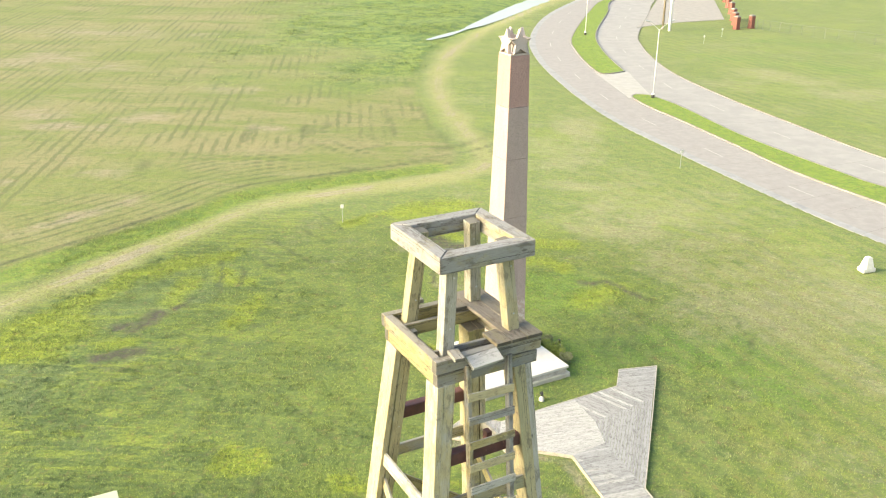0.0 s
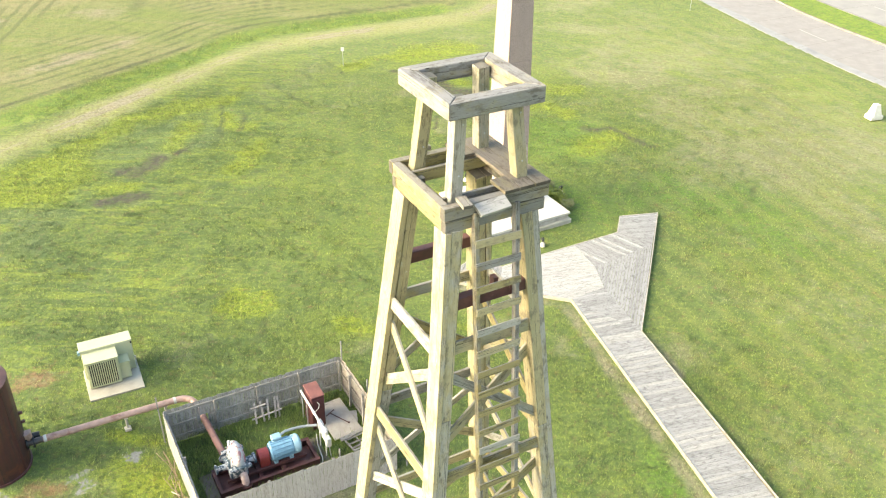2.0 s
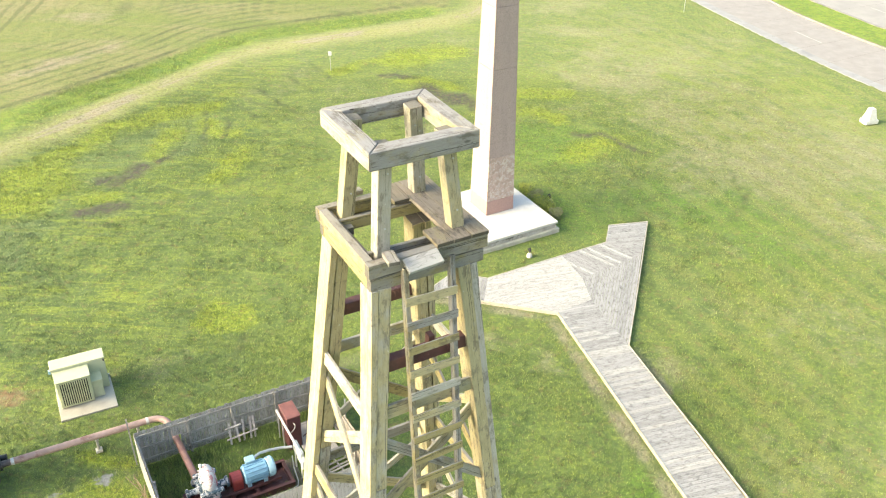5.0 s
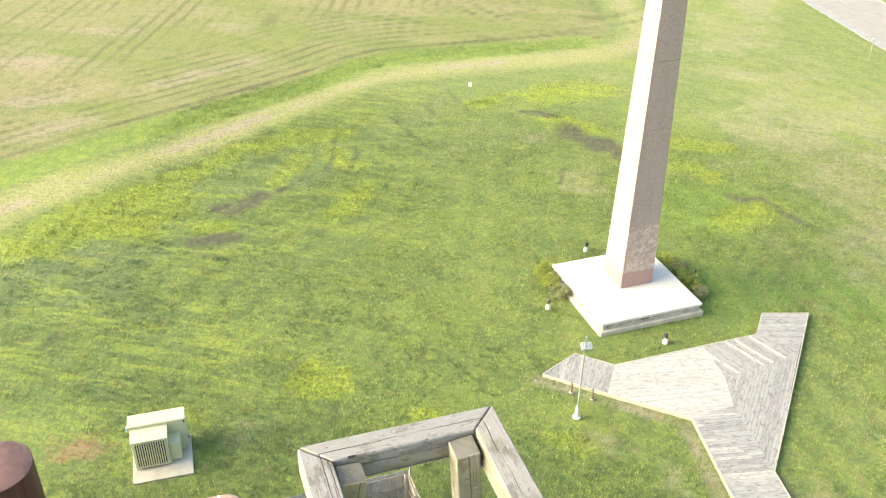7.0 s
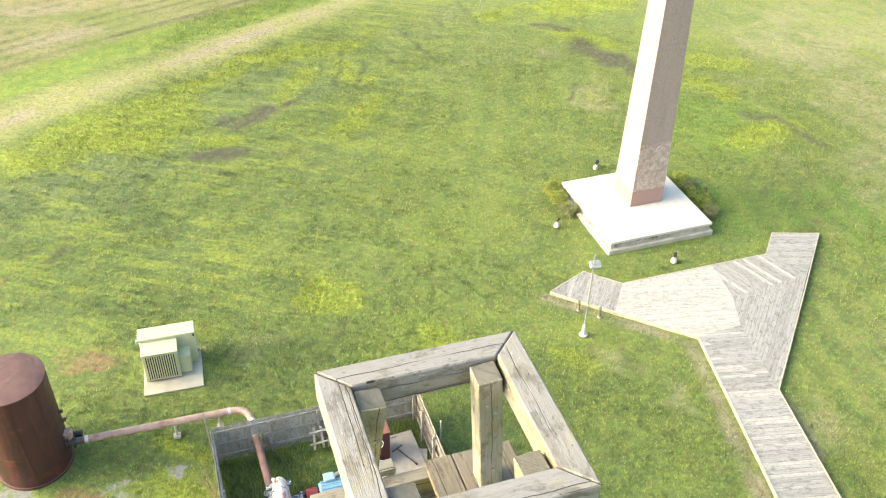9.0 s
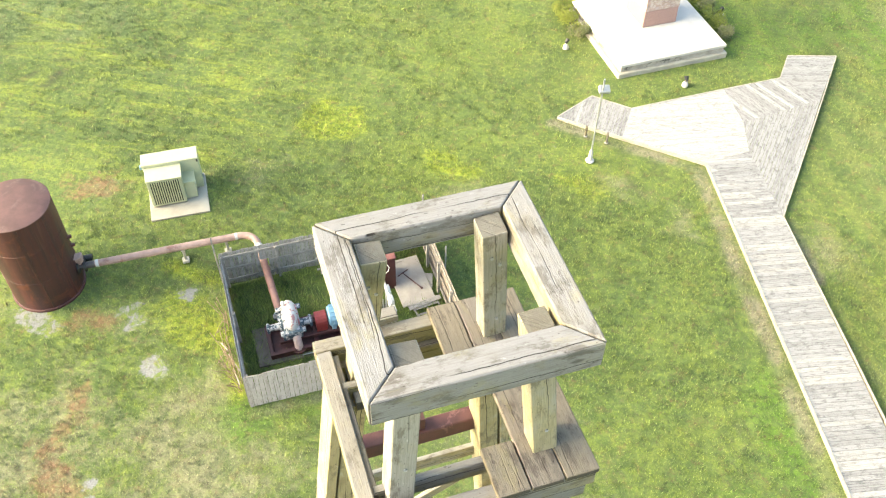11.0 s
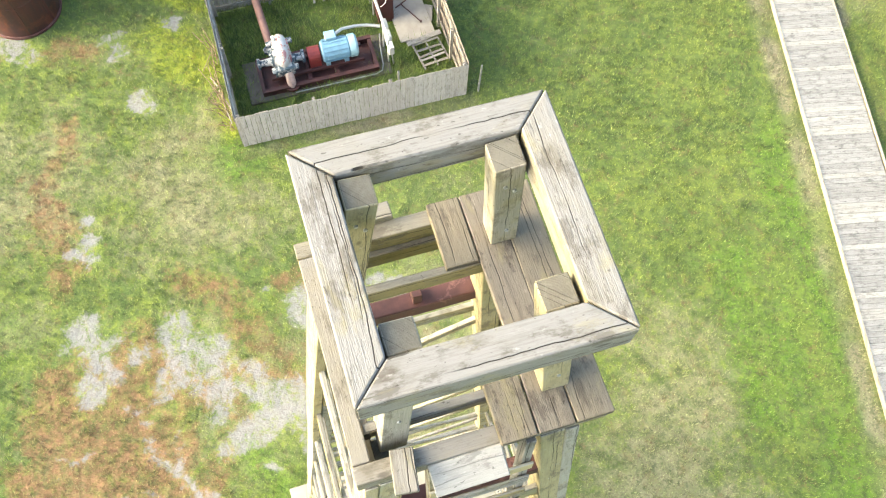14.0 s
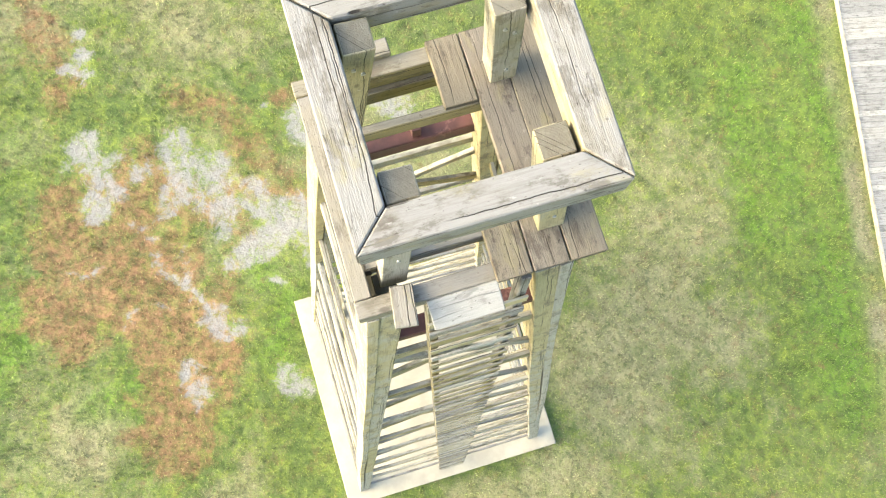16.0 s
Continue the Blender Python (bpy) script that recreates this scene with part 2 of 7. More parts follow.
# wheel arcs in the turf: centre, radius, from and to in degrees
ARCS = [(3.6, 32.6, 1.2, 90, 230), (14, 44, 5, 120, 240), (20, 40, 11, 120, 215), (-20, 52, 9.5, 270, 330)]


def runs(x, y, table, edge=0.5, grain=0.9, rough=0.8):
    """How far each place lies inside one of the runs, 0 to 1, with a ragged edge."""
    wob = (value_noise(x + 13, y + 7, grain, 4) - 0.5) * 2.0
    bend = 0.8 * grain
    x, y = x + bend * (value_noise(x, y, grain, 3) - 0.5), y + bend * (value_noise(x - 31, y + 55, grain, 3) - 0.5)
    out = np.zeros(x.shape)
    for ax, ay, bx, by, half in table:
        far = 2.2 * half + 0.6
        near = np.nonzero((x > min(ax, bx) - far) & (x < max(ax, bx) + far) & (y > min(ay, by) - far) & (y < max(ay, by) + far))[0]
        if len(near) == 0:
            continue
        px, py, dx, dy = x[near] - ax, y[near] - ay, bx - ax, by - ay
        f = np.clip((px * dx + py * dy) / (dx * dx + dy * dy + 1e-6), 0, 1)
        d = np.hypot(px - f * dx, py - f * dy) / half
        out[near] = np.maximum(out[near], 1 - smooth(1 - edge, 1 + edge, d + rough * wob[near]))
    return out


def spots(x, y, table, edge=0.35, grain=0.9):
    wob = (value_noise(x, y, grain, 3) - 0.5) * 2.0
    bend = min(0.9, 0.55 * grain)
    x, y = x + bend * 2 * (value_noise(x, y, grain * 1.3, 3) - 0.5), y + bend * 2 * (value_noise(x + 40, y - 25, grain * 1.3, 3) - 0.5)
    out = np.zeros(x.shape)
    for cx, cy, rx, ry, turn in table:
        far = 2.3 * max(rx, ry) + 1.0
        near = np.nonzero((np.abs(x - cx) < far) & (np.abs(y - cy) < far))[0]
        if len(near) == 0:
            continue
        c, s, dx, dy = math.cos(radians(turn)), math.sin(radians(turn)), x[near] - cx, y[near] - cy
        d = np.hypot((dx * c + dy * s) / rx, (-dx * s + dy * c) / ry)
        out[near] = np.maximum(out[near], 1 - smooth(1 - edge, 1 + edge, d + 0.65 * wob[near]))
    return out


def masks(x, y):
    """Worn sand, dead grass, mown strip, lush grass; field, rough growth, fence yard, ditch."""
    sand = np.maximum(spots(x, y, SAND), runs(x, y, SAND_RUN + SAND_MORE, .7, 1.1, 1.1))
    rust = np.maximum(np.maximum(0.55 * spots(x, y, RUST, .6), runs(x, y, RUST_RUN, .7, 1.2, 1.0)), 0.45 * runs(x, y, OLIVE_RUN, .7, 1.0))
    weed = np.maximum(runs(x, y, WEED_BAND, .7, 2.2), runs(x, y, WEED_PATCH, .7, 1.6))
    dt, st = line_distance(x, y, TRACK_LINE)
    dd, sd = line_distance(x, y, DITCH_LINE)
    wob = (value_noise(x, y, 4.0, 3) - 0.5)
    strip = 1 - smooth(0.3, 2.5, dt + 1.6 * wob)
    ruts = (1 - smooth(0.05, 0.30, np.abs(dt - 0.25) + 0.5 * wob)) * smooth(.45, .6, value_noise(x, y, 2.5, 2))
    soil, dry = runs(x, y, SOIL_RUN, .7, 1.3, 1.0), np.maximum(spots(x, y, DRY_NEAR + DRY_LAWN, .9, 1.6), spots(x, y, DRY_VERGE + DRY_FIELD, .9, 1.6))
    marks = np.zeros(x.shape)
    for cx, cy, rad, a0, a1 in ARCS:
        ang = np.degrees(np.arctan2(y - cy, x - cx)) % 360
        on = ((ang - a0) % 360 < (a1 - a0))
        ring = np.minimum(np.abs(np.hypot(x - cx, y - cy) - rad), np.abs(np.hypot(x - cx, y - cy) - rad - 1.5))
        marks = np.maximum(marks, np.where(on, 0.40 * (1 - smooth(0.05, 0.30, ring + 0.35 * wob)), 0))
    marks = np.maximum(marks, np.maximum(runs(x, y, RUT, .7, .6, .5), 0.7 * runs(x, y, RUT2, .7, .6, .5)))
    scars = runs(x, y, FIELD_SCAR, .7, 1.2, .6)
    lush = np.maximum(spots(x, y, LUSH, .6, 1.6), runs(x, y, GREEN_RUN, .7, 1.2))
    dull = np.maximum(0.3 * spots(x, y, DULL, .5, 2.0), runs(x, y, DULL_RUN, .6, 2.0))
    headland = 1 - smooth(9, 15, dd)
    lines = smooth(0.55, 0.95, 0.5 + 0.5 * np.cos(dd * 5.6 + 2.0 * wob)) * headland * np.where(sd > 0, 1, 0) * smooth(2, 3.5, dd) * smooth(.35, .6, value_noise(x, y, 3.0, 3))
    brow = (1 - smooth(0.10, 0.32, np.abs(dd - 2.1) + 0.35 * wob)) * np.where(sd > 0, 1, 0)
    marks = np.maximum(np.maximum(marks, 0.75 * lines), 0.9 * brow)
    ditch = 1 - smooth(0.8, 1.9, dd + 0.9 * wob)
    field = np.where(st > 0, smooth(2.2, 3.6, dt + 1.2 * wob), 0.0)
    dw, _ = line_distance(x, y, WATER_LINE)
    rough = field * smooth(98, 138, y + 60 * (value_noise(x, y, 22, 2) - .5) + 0.35 * (x + 10)) * smooth(-46, -22, x + 20 * wob)
    a, b = fence_local(x, y)
    yard = np.where((a > 0.05) & (a < 6.95) & (b > 0.05) & (b < 4.95), 1.0, 0.0)
    path_edge = np.zeros(x.shape)
    for (p, q) in (((4.5, 34.2), (9.95, 19.2)), ((9.95, 19.2), (13.2, 10.1)), ((-1.3, 35.45), (4.7, 34.15)), ((8.0, 32.0), (8.9, 29.6)), ((-8.02, 19.7), (-2.1, 23.3))):
        d, _ = line_distance(x, y, [p, q])
        path_edge = np.maximum(path_edge, 1 - smooth(0.10, 0.40, d + 0.40 * wob))
    ruts = np.maximum(ruts, 0.9 * path_edge * (0.3 + 0.7 * smooth(.35, .6, value_noise(x, y, 1.1, 3))))
    marks = np.maximum(marks * (0.5 + 0.5 * smooth(.4, .6, value_noise(x, y, 1.7, 3))), 0.5 * scars)
    return sand, rust, np.maximum(strip, 0.0), weed, field, rough, yard, ditch, ruts, dd, sd, dw, soil, dry, marks, lush, dull, headland


def fence_local(x, y):
    c, s = math.cos(radians(FENCE_YAW)), math.sin(radians(FENCE_YAW))
    u, v = x - FENCE_O[0], y - FENCE_O[1]
    return u * c + v * s, -u * s + v * c


# ---- materials ----
def material(name, rough=0.8, metal=0.0):
    m = bpy.data.materials.new(name)
    m.use_nodes = True
    m.node_tree.nodes["Principled BSDF"].inputs["Roughness"].default_value = rough
    m.node_tree.nodes["Principled BSDF"].inputs["Metallic"].default_value = metal
    return m


class Net:
    """Short hand for wiring a material."""

    def __init__(self, m):
        self.t = m.node_tree
        self.out = self.t.nodes["Principled BSDF"]

    def node(self, kind, **values):
        n = self.t.nodes.new(kind)
        if "operation" in values:
            n.operation = values["operation"]
        if "data_type" in values:
            n.data_type, n.blend_type = values["data_type"], values["blend_type"]
        if "interpolation_type" in values:
            n.interpolation_type = values["interpolation_type"]
        if "wave_type" in values:
            n.wave_type, n.bands_direction = values["wave_type"], values["bands_direction"]
        if "attribute_name" in values:
            n.attribute_name = values["attribute_name"]
        return n

    def link(self, a, b):
        self.t.links.new(a, b)

    def put(self, socket, value):
        if isinstance(value, bpy.types.NodeSocket):
            self.link(value, socket)
        else:
            socket.default_value = (*value, 1.0) if isinstance(value, tuple) and len(value) == 3 else value

    def coords(self, kind="Object", scale=(1, 1, 1)):
        c = self.node("ShaderNodeTexCoord")
        m = self.node("ShaderNodeMapping")
        m.inputs["Scale"].default_value = scale
        self.link(c.outputs[kind], m.inputs["Vector"])
        return m.outputs["Vector"]

    def place(self, scale=(1, 1, 1)):
        g = self.node("ShaderNodeNewGeometry")
        m = self.node("ShaderNodeMapping")
        m.inputs["Scale"].default_value = scale
        self.link(g.outputs["Position"], m.inputs["Vector"])
        return m.outputs["Vector"]

    def noise(self, vector, scale, detail=4, rough=0.55, distort=0.0):
        n = self.node("ShaderNodeTexNoise")
        n.inputs["Scale"].default_value, n.inputs["Detail"].default_value = scale, detail
        n.inputs["Roughness"].default_value, n.inputs["Distortion"].default_value = rough, distort
        self.link(vector, n.inputs["Vector"])
        return n.outputs["Fac"]

    def span(self, value, a, b, lo=0.0, hi=1.0):
        n = self.node("ShaderNodeMapRange", interpolation_type="SMOOTHSTEP")
        self.put(n.inputs["Value"], value)
        for key, v in (("From Min", a), ("From Max", b), ("To Min", lo), ("To Max", hi)):
            n.inputs[key].default_value = v
        return n.outputs["Result"]

    def mix(self, fac, a, b, blend="MIX"):
        n = self.node("ShaderNodeMix", data_type="RGBA", blend_type=blend)
        self.put(n.inputs["Factor"], fac)
        for key, v in ((6, a), (7, b)):
            self.put(n.inputs[key], (*v, 1.0) if isinstance(v, tuple) and len(v) == 3 else v)
        return n.outputs[2]

    def math(self, op, a, b=0.0):
        n = self.node("ShaderNodeMath", operation=op)
        self.put(n.inputs[0], a)
        self.put(n.inputs[1], b)
        return n.outputs[0]

    def random(self):
        return self.node("ShaderNodeObjectInfo").outputs["Random"]

    def bump(self, height, strength=0.4, distance=0.01, under=None):
        n = self.node("ShaderNodeBump")
        n.inputs["Strength"].default_value, n.inputs["Distance"].default_value = strength, distance
        self.link(height, n.inputs["Height"])
        if under is not None:
            self.link(under, n.inputs["Normal"])
        return n.outputs["Normal"]

    def attribute(self, name):
        a = self.node("ShaderNodeAttribute", attribute_name=name)
        s = self.node("ShaderNodeSeparateColor")
        self.link(a.outputs["Color"], s.inputs["Color"])
        return s.outputs["Red"], s.outputs["Green"], s.outputs["Blue"], a.outputs["Alpha"]

    def finish(self, color, normal=None, rough=None):
        self.put(self.out.inputs["Base Color"], color)
        if normal is not None:
            self.link(normal, self.out.inputs["Normal"])
        if rough is not None:
            self.put(self.out.inputs["Roughness"], rough)


def timber_material(name, grey, warm, dark, wear=0.5, cracks=0.6, aged_top=0.8):
    """Weathered sawn timber, grain along the object's own x; upward faces silvered, ends darker."""
    m = material(name, 0.85)
    n = Net(m)
    r = n.random()
    tc = n.node("ShaderNodeTexCoord")
    shift = n.node("ShaderNodeVectorMath", operation="ADD")
    n.link(tc.outputs["Object"], shift.inputs[0])
    off = n.node("ShaderNodeCombineXYZ")
    for k, f in (("X", 37.0), ("Y", 11.0), ("Z", 23.0)):
        n.link(n.math("MULTIPLY", r, f), off.inputs[k])
    n.link(off.outputs[0], shift.inputs[1])

    def stretched(sx, sy, sz):
        mp = n.node("ShaderNodeMapping")
        mp.inputs["Scale"].default_value = (sx, sy, sz)
        n.link(shift.outputs[0], mp.inputs["Vector"])
        return mp.outputs["Vector"]
    fine = n.noise(stretched(5.0, 120, 120), 1.0, 4, 0.75, 0.3)
    streak = n.noise(stretched(1.6, 30, 30), 1.0, 5, 0.68, 0.4)
    blot = n.noise(stretched(3.0, 6.0, 6.0), 1.0, 5, 0.62)
    lichen = n.noise(stretched(16, 26, 26), 1.0, 3, 0.6)
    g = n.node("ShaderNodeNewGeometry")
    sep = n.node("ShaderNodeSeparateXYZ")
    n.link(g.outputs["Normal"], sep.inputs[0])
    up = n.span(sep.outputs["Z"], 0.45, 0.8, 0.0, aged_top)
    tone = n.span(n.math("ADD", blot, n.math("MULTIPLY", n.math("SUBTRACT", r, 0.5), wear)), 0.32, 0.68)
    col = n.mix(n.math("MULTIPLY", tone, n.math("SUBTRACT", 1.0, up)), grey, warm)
    col = n.mix(n.span(streak, 0.51, 0.72, 0.0, 0.30), col, dark)
    col = n.mix(n.span(blot, 0.54, 0.72, 0.0, 0.32), col, dark)
    col = n.mix(n.span(fine, 0.48, 0.66, 0.0, 0.26), col, dark)
    col = n.mix(n.span(fine, 0.26, 0.46, 0.25, 0.0), col, tuple(min(1, 1.45 * c) for c in grey))
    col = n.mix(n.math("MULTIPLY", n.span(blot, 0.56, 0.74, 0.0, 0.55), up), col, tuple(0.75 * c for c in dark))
    col = n.mix(n.span(lichen, 0.66, 0.74, 0.0, 0.55), col, tuple(min(1, 1.7 * c) for c in grey))
    own = n.node("ShaderNodeSeparateXYZ")
    n.link(tc.outputs["Object"], own.inputs[0])
    across = n.math("ADD", own.outputs["Y"], own.outputs["Z"])
    slit = None
    for seed, reach in ((1.0, 0.10), (2.3, 0.16), (4.1, 0.06)):
        where = n.node("ShaderNodeCombineXYZ")
        n.link(n.math("ADD", own.outputs["X"], n.math("MULTIPLY", r, 31.0 * seed)), where.inputs["X"])
        where.inputs["Y"].default_value = 5.0 * seed
        drift = n.math("SUBTRACT", n.noise(where.outputs[0], 1.1, 5, 0.62), 0.5)
        start = n.math("MULTIPLY", n.math("SUBTRACT", n.math("FRACT", n.math("MULTIPLY", r, 7.31 * seed)), 0.5), reach)
        gap = n.math("SUBTRACT", across, n.math("ADD", start, n.math("MULTIPLY", drift, 0.09)))
        off_line = n.math("ABSOLUTE", n.math("SUBTRACT", n.math("FLOORED_MODULO", n.math("ADD", gap, 0.09), 0.18), 0.09))
        one = n.math("MULTIPLY", n.span(off_line, 0.0008, 0.0036, min(1.0, 1.7 * cracks), 0.0), n.span(n.noise(where.outputs[0], 0.8, 3, 0.6), 0.46, 0.56))
        slit = one if slit is None else n.math("MAXIMUM", slit, one)
    col = n.mix(slit, col, tuple(0.16 * c for c in dark))
    stain = n.noise(stretched(3.5, 8.0, 8.0), 1.0, 7, 0.75)
    col = n.mix(n.span(stain, 0.51, 0.62, 0.0, 0.62), col, tuple(0.9 * c for c in dark))
    moss = n.noise(stretched(2.2, 5.0, 5.0), 1.0, 6, 0.72, 0.4)
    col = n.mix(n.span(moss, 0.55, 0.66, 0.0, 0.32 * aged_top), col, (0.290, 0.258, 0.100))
    col = n.mix(n.span(stain, 0.30, 0.43, 0.35, 0.0), col, tuple(min(1, 1.35 * c) for c in grey))
    pit = n.noise(stretched(30, 60, 60), 1.0, 2, 0.5)
    col = n.mix(n.span(pit, 0.68, 0.73, 0.0, 0.6), col, tuple(0.4 * c for c in dark))
    knot = n.node("ShaderNodeTexVoronoi")
    knot.inputs["Scale"].default_value = 1.0
    n.link(stretched(2.3, 5.5, 5.5), knot.inputs["Vector"])
    col = n.mix(n.span(knot.outputs["Distance"], 0.05, 0.12, 0.65, 0.0), col, tuple(0.5 * c for c in dark))
    # sawn ends
    ends = n.node("ShaderNodeSeparateXYZ")
    n.link(tc.outputs["Normal"], ends.inputs[0])
    end = n.span(n.math("ABSOLUTE", ends.outputs["X"]), 0.75, 0.9)
    pos = n.node("ShaderNodeSeparateXYZ")
    n.link(tc.outputs["Object"], pos.inputs[0])
    far = n.math("SQRT", n.math("ADD", n.math("POWER", n.math("ADD", pos.outputs["Y"], 0.11), 2.0), n.math("POWER", n.math("ADD", pos.outputs["Z"], 0.09), 2.0)))
    rings = n.math("SINE", n.math("MULTIPLY", n.math("ADD", far, n.math("MULTIPLY", blot, 0.03)), 520.0))
    endcol = n.mix(n.span(rings, -1.0, 1.0, 0.40, 0.60), tuple(0.55 * c for c in dark), tuple(0.42 * c for c in grey))
    endcol = n.mix(n.span(stain, 0.44, 0.60, 0.0, 0.7), endcol, tuple(0.5 * c for c in grey))
    col = n.mix(n.math("MULTIPLY", end, 0.9), col, endcol)
    h = n.math("SUBTRACT", n.math("ADD", n.math("MULTIPLY", fine, 0.5), n.math("MULTIPLY", streak, 0.4)), slit)
    n.finish(col, n.bump(h, 0.7, 0.012), n.span(blot, 0.3, 0.7, 0.75, 0.95))
    return m


def plain_material(name, color, rough=0.7, metal=0.0, vary=0.25, scale=6.0, stain=None, stain_at=(0.55, 0.75), bump=0.2, fine=60.0, depth=0.004):
    """A painted, cast or rolled surface with mottling and, if given, stains of another colour."""
    m = material(name, rough, metal)
    n = Net(m)
    c = n.coords("Object")
    a, b = n.noise(c, scale, 5, 0.6), n.noise(c, fine, 3, 0.6)
    col = n.mix(n.span(a, 0.3, 0.7), tuple(x * (1 - vary) for x in color), tuple(min(1, x * (1 + vary)) for x in color))
    if stain:
        s = n.noise(c, scale * 0.7, 6, 0.7, 0.4)
        col = n.mix(n.span(s, *stain_at), col, stain)
    n.finish(col, n.bump(b, bump, depth), n.span(a, 0.2, 0.8, max(0.05, rough - 0.1), min(1, rough + 0.1)))
    return m


def speckled_granite(name, color):
    """Polished granite: crystals of three tones, and faint grey runs down the face."""
    m = material(name, 0.55)
    n = Net(m)
    c = n.coords("Object")
    grain, crystal = n.noise(c, 14.0, 2, 0.6), n.noise(c, 34.0, 2, 0.5)
    run = n.noise(n.coords("Object", (2.2, 2.2, 0.35)), 1.0, 5, 0.65)
    col = n.mix(n.span(run, 0.40, 0.66, 0.0, 0.45), color, tuple(0.80 * v + 0.01 for v in color))
    col = n.mix(n.span(grain, 0.52, 0.60, 0.0, 0.55), col, tuple(0.66 * v for v in color))
    col = n.mix(n.span(crystal, 0.56, 0.64, 0.0, 0.6), col, tuple(0.50 * v for v in color))
    col = n.mix(n.span(crystal, 0.34, 0.43, 0.5, 0.0), col, tuple(min(1.0, 1.35 * v) for v in color))
    n.finish(col, n.bump(crystal, 0.1, 0.003), n.span(run, 0.3, 0.7, 0.45, 0.65))
    return m


def streaked_plate(name):
    """Rusted steel plate with runs of brown, black and orange down its height."""
    m = material(name, 0.5, 0.1)
    n = Net(m)
    run, fine = n.noise(n.coords("Object", (2.0, 2.0, 0.12)), 1.0, 5, 0.65, 0.3), n.noise(n.coords("Object", (9.0, 9.0, 0.5)), 1.0, 4, 0.7)
    blot, grit = n.noise(n.coords("Object"), 1.3, 6, 0.7, 0.4), n.noise(n.coords("Object"), 40.0, 3, 0.6)
    col = n.mix(n.span(run, 0.40, 0.60), (0.040, 0.018, 0.020), (0.078, 0.026, 0.024))
    col = n.mix(n.span(blot, 0.52, 0.68, 0.0, 0.7), col, (0.150, 0.046, 0.024))
    col = n.mix(n.span(fine, 0.56, 0.66, 0.0, 0.5), col, (0.115, 0.048, 0.034))
    col = n.mix(n.span(grit, 0.60, 0.70, 0.0, 0.4), col, (0.170, 0.085, 0.060))
    n.finish(col, n.bump(grit, 0.3, 0.004), n.span(run, 0.3, 0.7, 0.42, 0.62))
    return m


def grass_color(n):
    """The colour of the turf by place, shared by the sheet and the blades."""
    sand, rust, strip, weed = n.attribute("worn")
    field, rough, yard, ditch = n.attribute("zone")
    soil, dry_spot, marks, lush = n.attribute("extra")
    dull, ruts, headland, _b = n.attribute("more")
    p = n.place()
    big, mid, small = n.noise(p, 0.09, 3, 0.6), n.noise(p, 0.55, 4, 0.6, 0.5), n.noise(p, 3.2, 5, 0.65)
    clump, tuft = n.noise(p, 1.25, 6, 0.7, 0.5), n.noise(p, 6.5, 4, 0.7)
    tiny, speck = n.noise(p, 17.0, 3, 0.7), n.noise(p, 34.0, 3, 0.75)
    # living turf: dull and bright clumps, thatch showing between
    col = n.mix(n.span(mid, 0.36, 0.64), (0.090, 0.140, 0.031), (0.138, 0.182, 0.037))
    where = n.node("ShaderNodeSeparateXYZ")
    n.link(p, where.inputs[0])
    short = n.span(where.outputs["Y"], 24.0, 40.0, 1.0, 0.7)
    calm = n.span(where.outputs["Y"], 18.0, 32.0, 0.75, 0.50)
    col = n.mix(n.math("MULTIPLY", calm, n.span(clump, 0.38, 0.54, 0.6, 0.0)), col, (0.088, 0.134, 0.033))
    col = n.mix(n.math("MULTIPLY", calm, n.span(clump, 0.50, 0.68, 0.0, 0.8)), col, (0.188, 0.240, 0.036))
    col = n.mix(n.math("MULTIPLY", short, n.span(small, 0.52, 0.66, 0.0, 0.55)), col, (0.084, 0.122, 0.032))
    lawn = n.span(where.outputs["Y"], 20.0, 34.0, 0.55, 1.0)
    hump, nest = n.noise(p, 2.6, 5, 0.66, 0.35), n.noise(p, 5.2, 4, 0.7, 0.3)
    col = n.mix(n.math("MULTIPLY", calm, n.span(hump, 0.51, 0.62, 0.0, 0.6)), col, (0.190, 0.248, 0.034))
    col = n.mix(n.math("MULTIPLY", calm, n.span(hump, 0.38, 0.48, 0.7, 0.0)), col, (0.060, 0.100, 0.026))
    col = n.mix(n.math("MULTIPLY", n.math("MULTIPLY", lawn, n.span(where.outputs["X"], -17.0, -9.0, 1.0, 0.6)), n.span(nest, 0.36, 0.48, 0.66, 0.0)), col, (0.052, 0.084, 0.024))
    col = n.mix(n.math("MULTIPLY", lawn, n.span(nest, 0.52, 0.63, 0.0, 0.56)), col, (0.235, 0.275, 0.050))
    dry = n.math("ADD", n.math("MULTIPLY", big, 0.6), n.math("MULTIPLY", n.noise(p, 0.3, 5, 0.65), 0.45))
    dry = n.math("ADD", dry, n.math("MULTIPLY", n.math("SUBTRACT", n.noise(p, 1.2, 6, 0.75, 0.3), 0.5), 0.42))
    dry = n.math("ADD", dry, n.math("MULTIPLY", dry_spot, 0.25))
    green_part = n.math("MULTIPLY", n.math("MULTIPLY", n.span(where.outputs["Y"], 20.0, 30.0), n.span(where.outputs["Y"], 48.0, 60.0, 1.0, 0.0)), n.span(where.outputs["X"], 6.0, 15.0, 1.0, 0.0))
    dry = n.math("SUBTRACT", dry, n.math("MULTIPLY", green_part, 0.10))
    grit = n.math("ADD", n.math("MULTIPLY", n.math("SUBTRACT", tuft, 0.5), 0.45), n.math("MULTIPLY", n.math("SUBTRACT", tiny, 0.5), 0.35))
    dry = n.math("ADD", dry, grit)
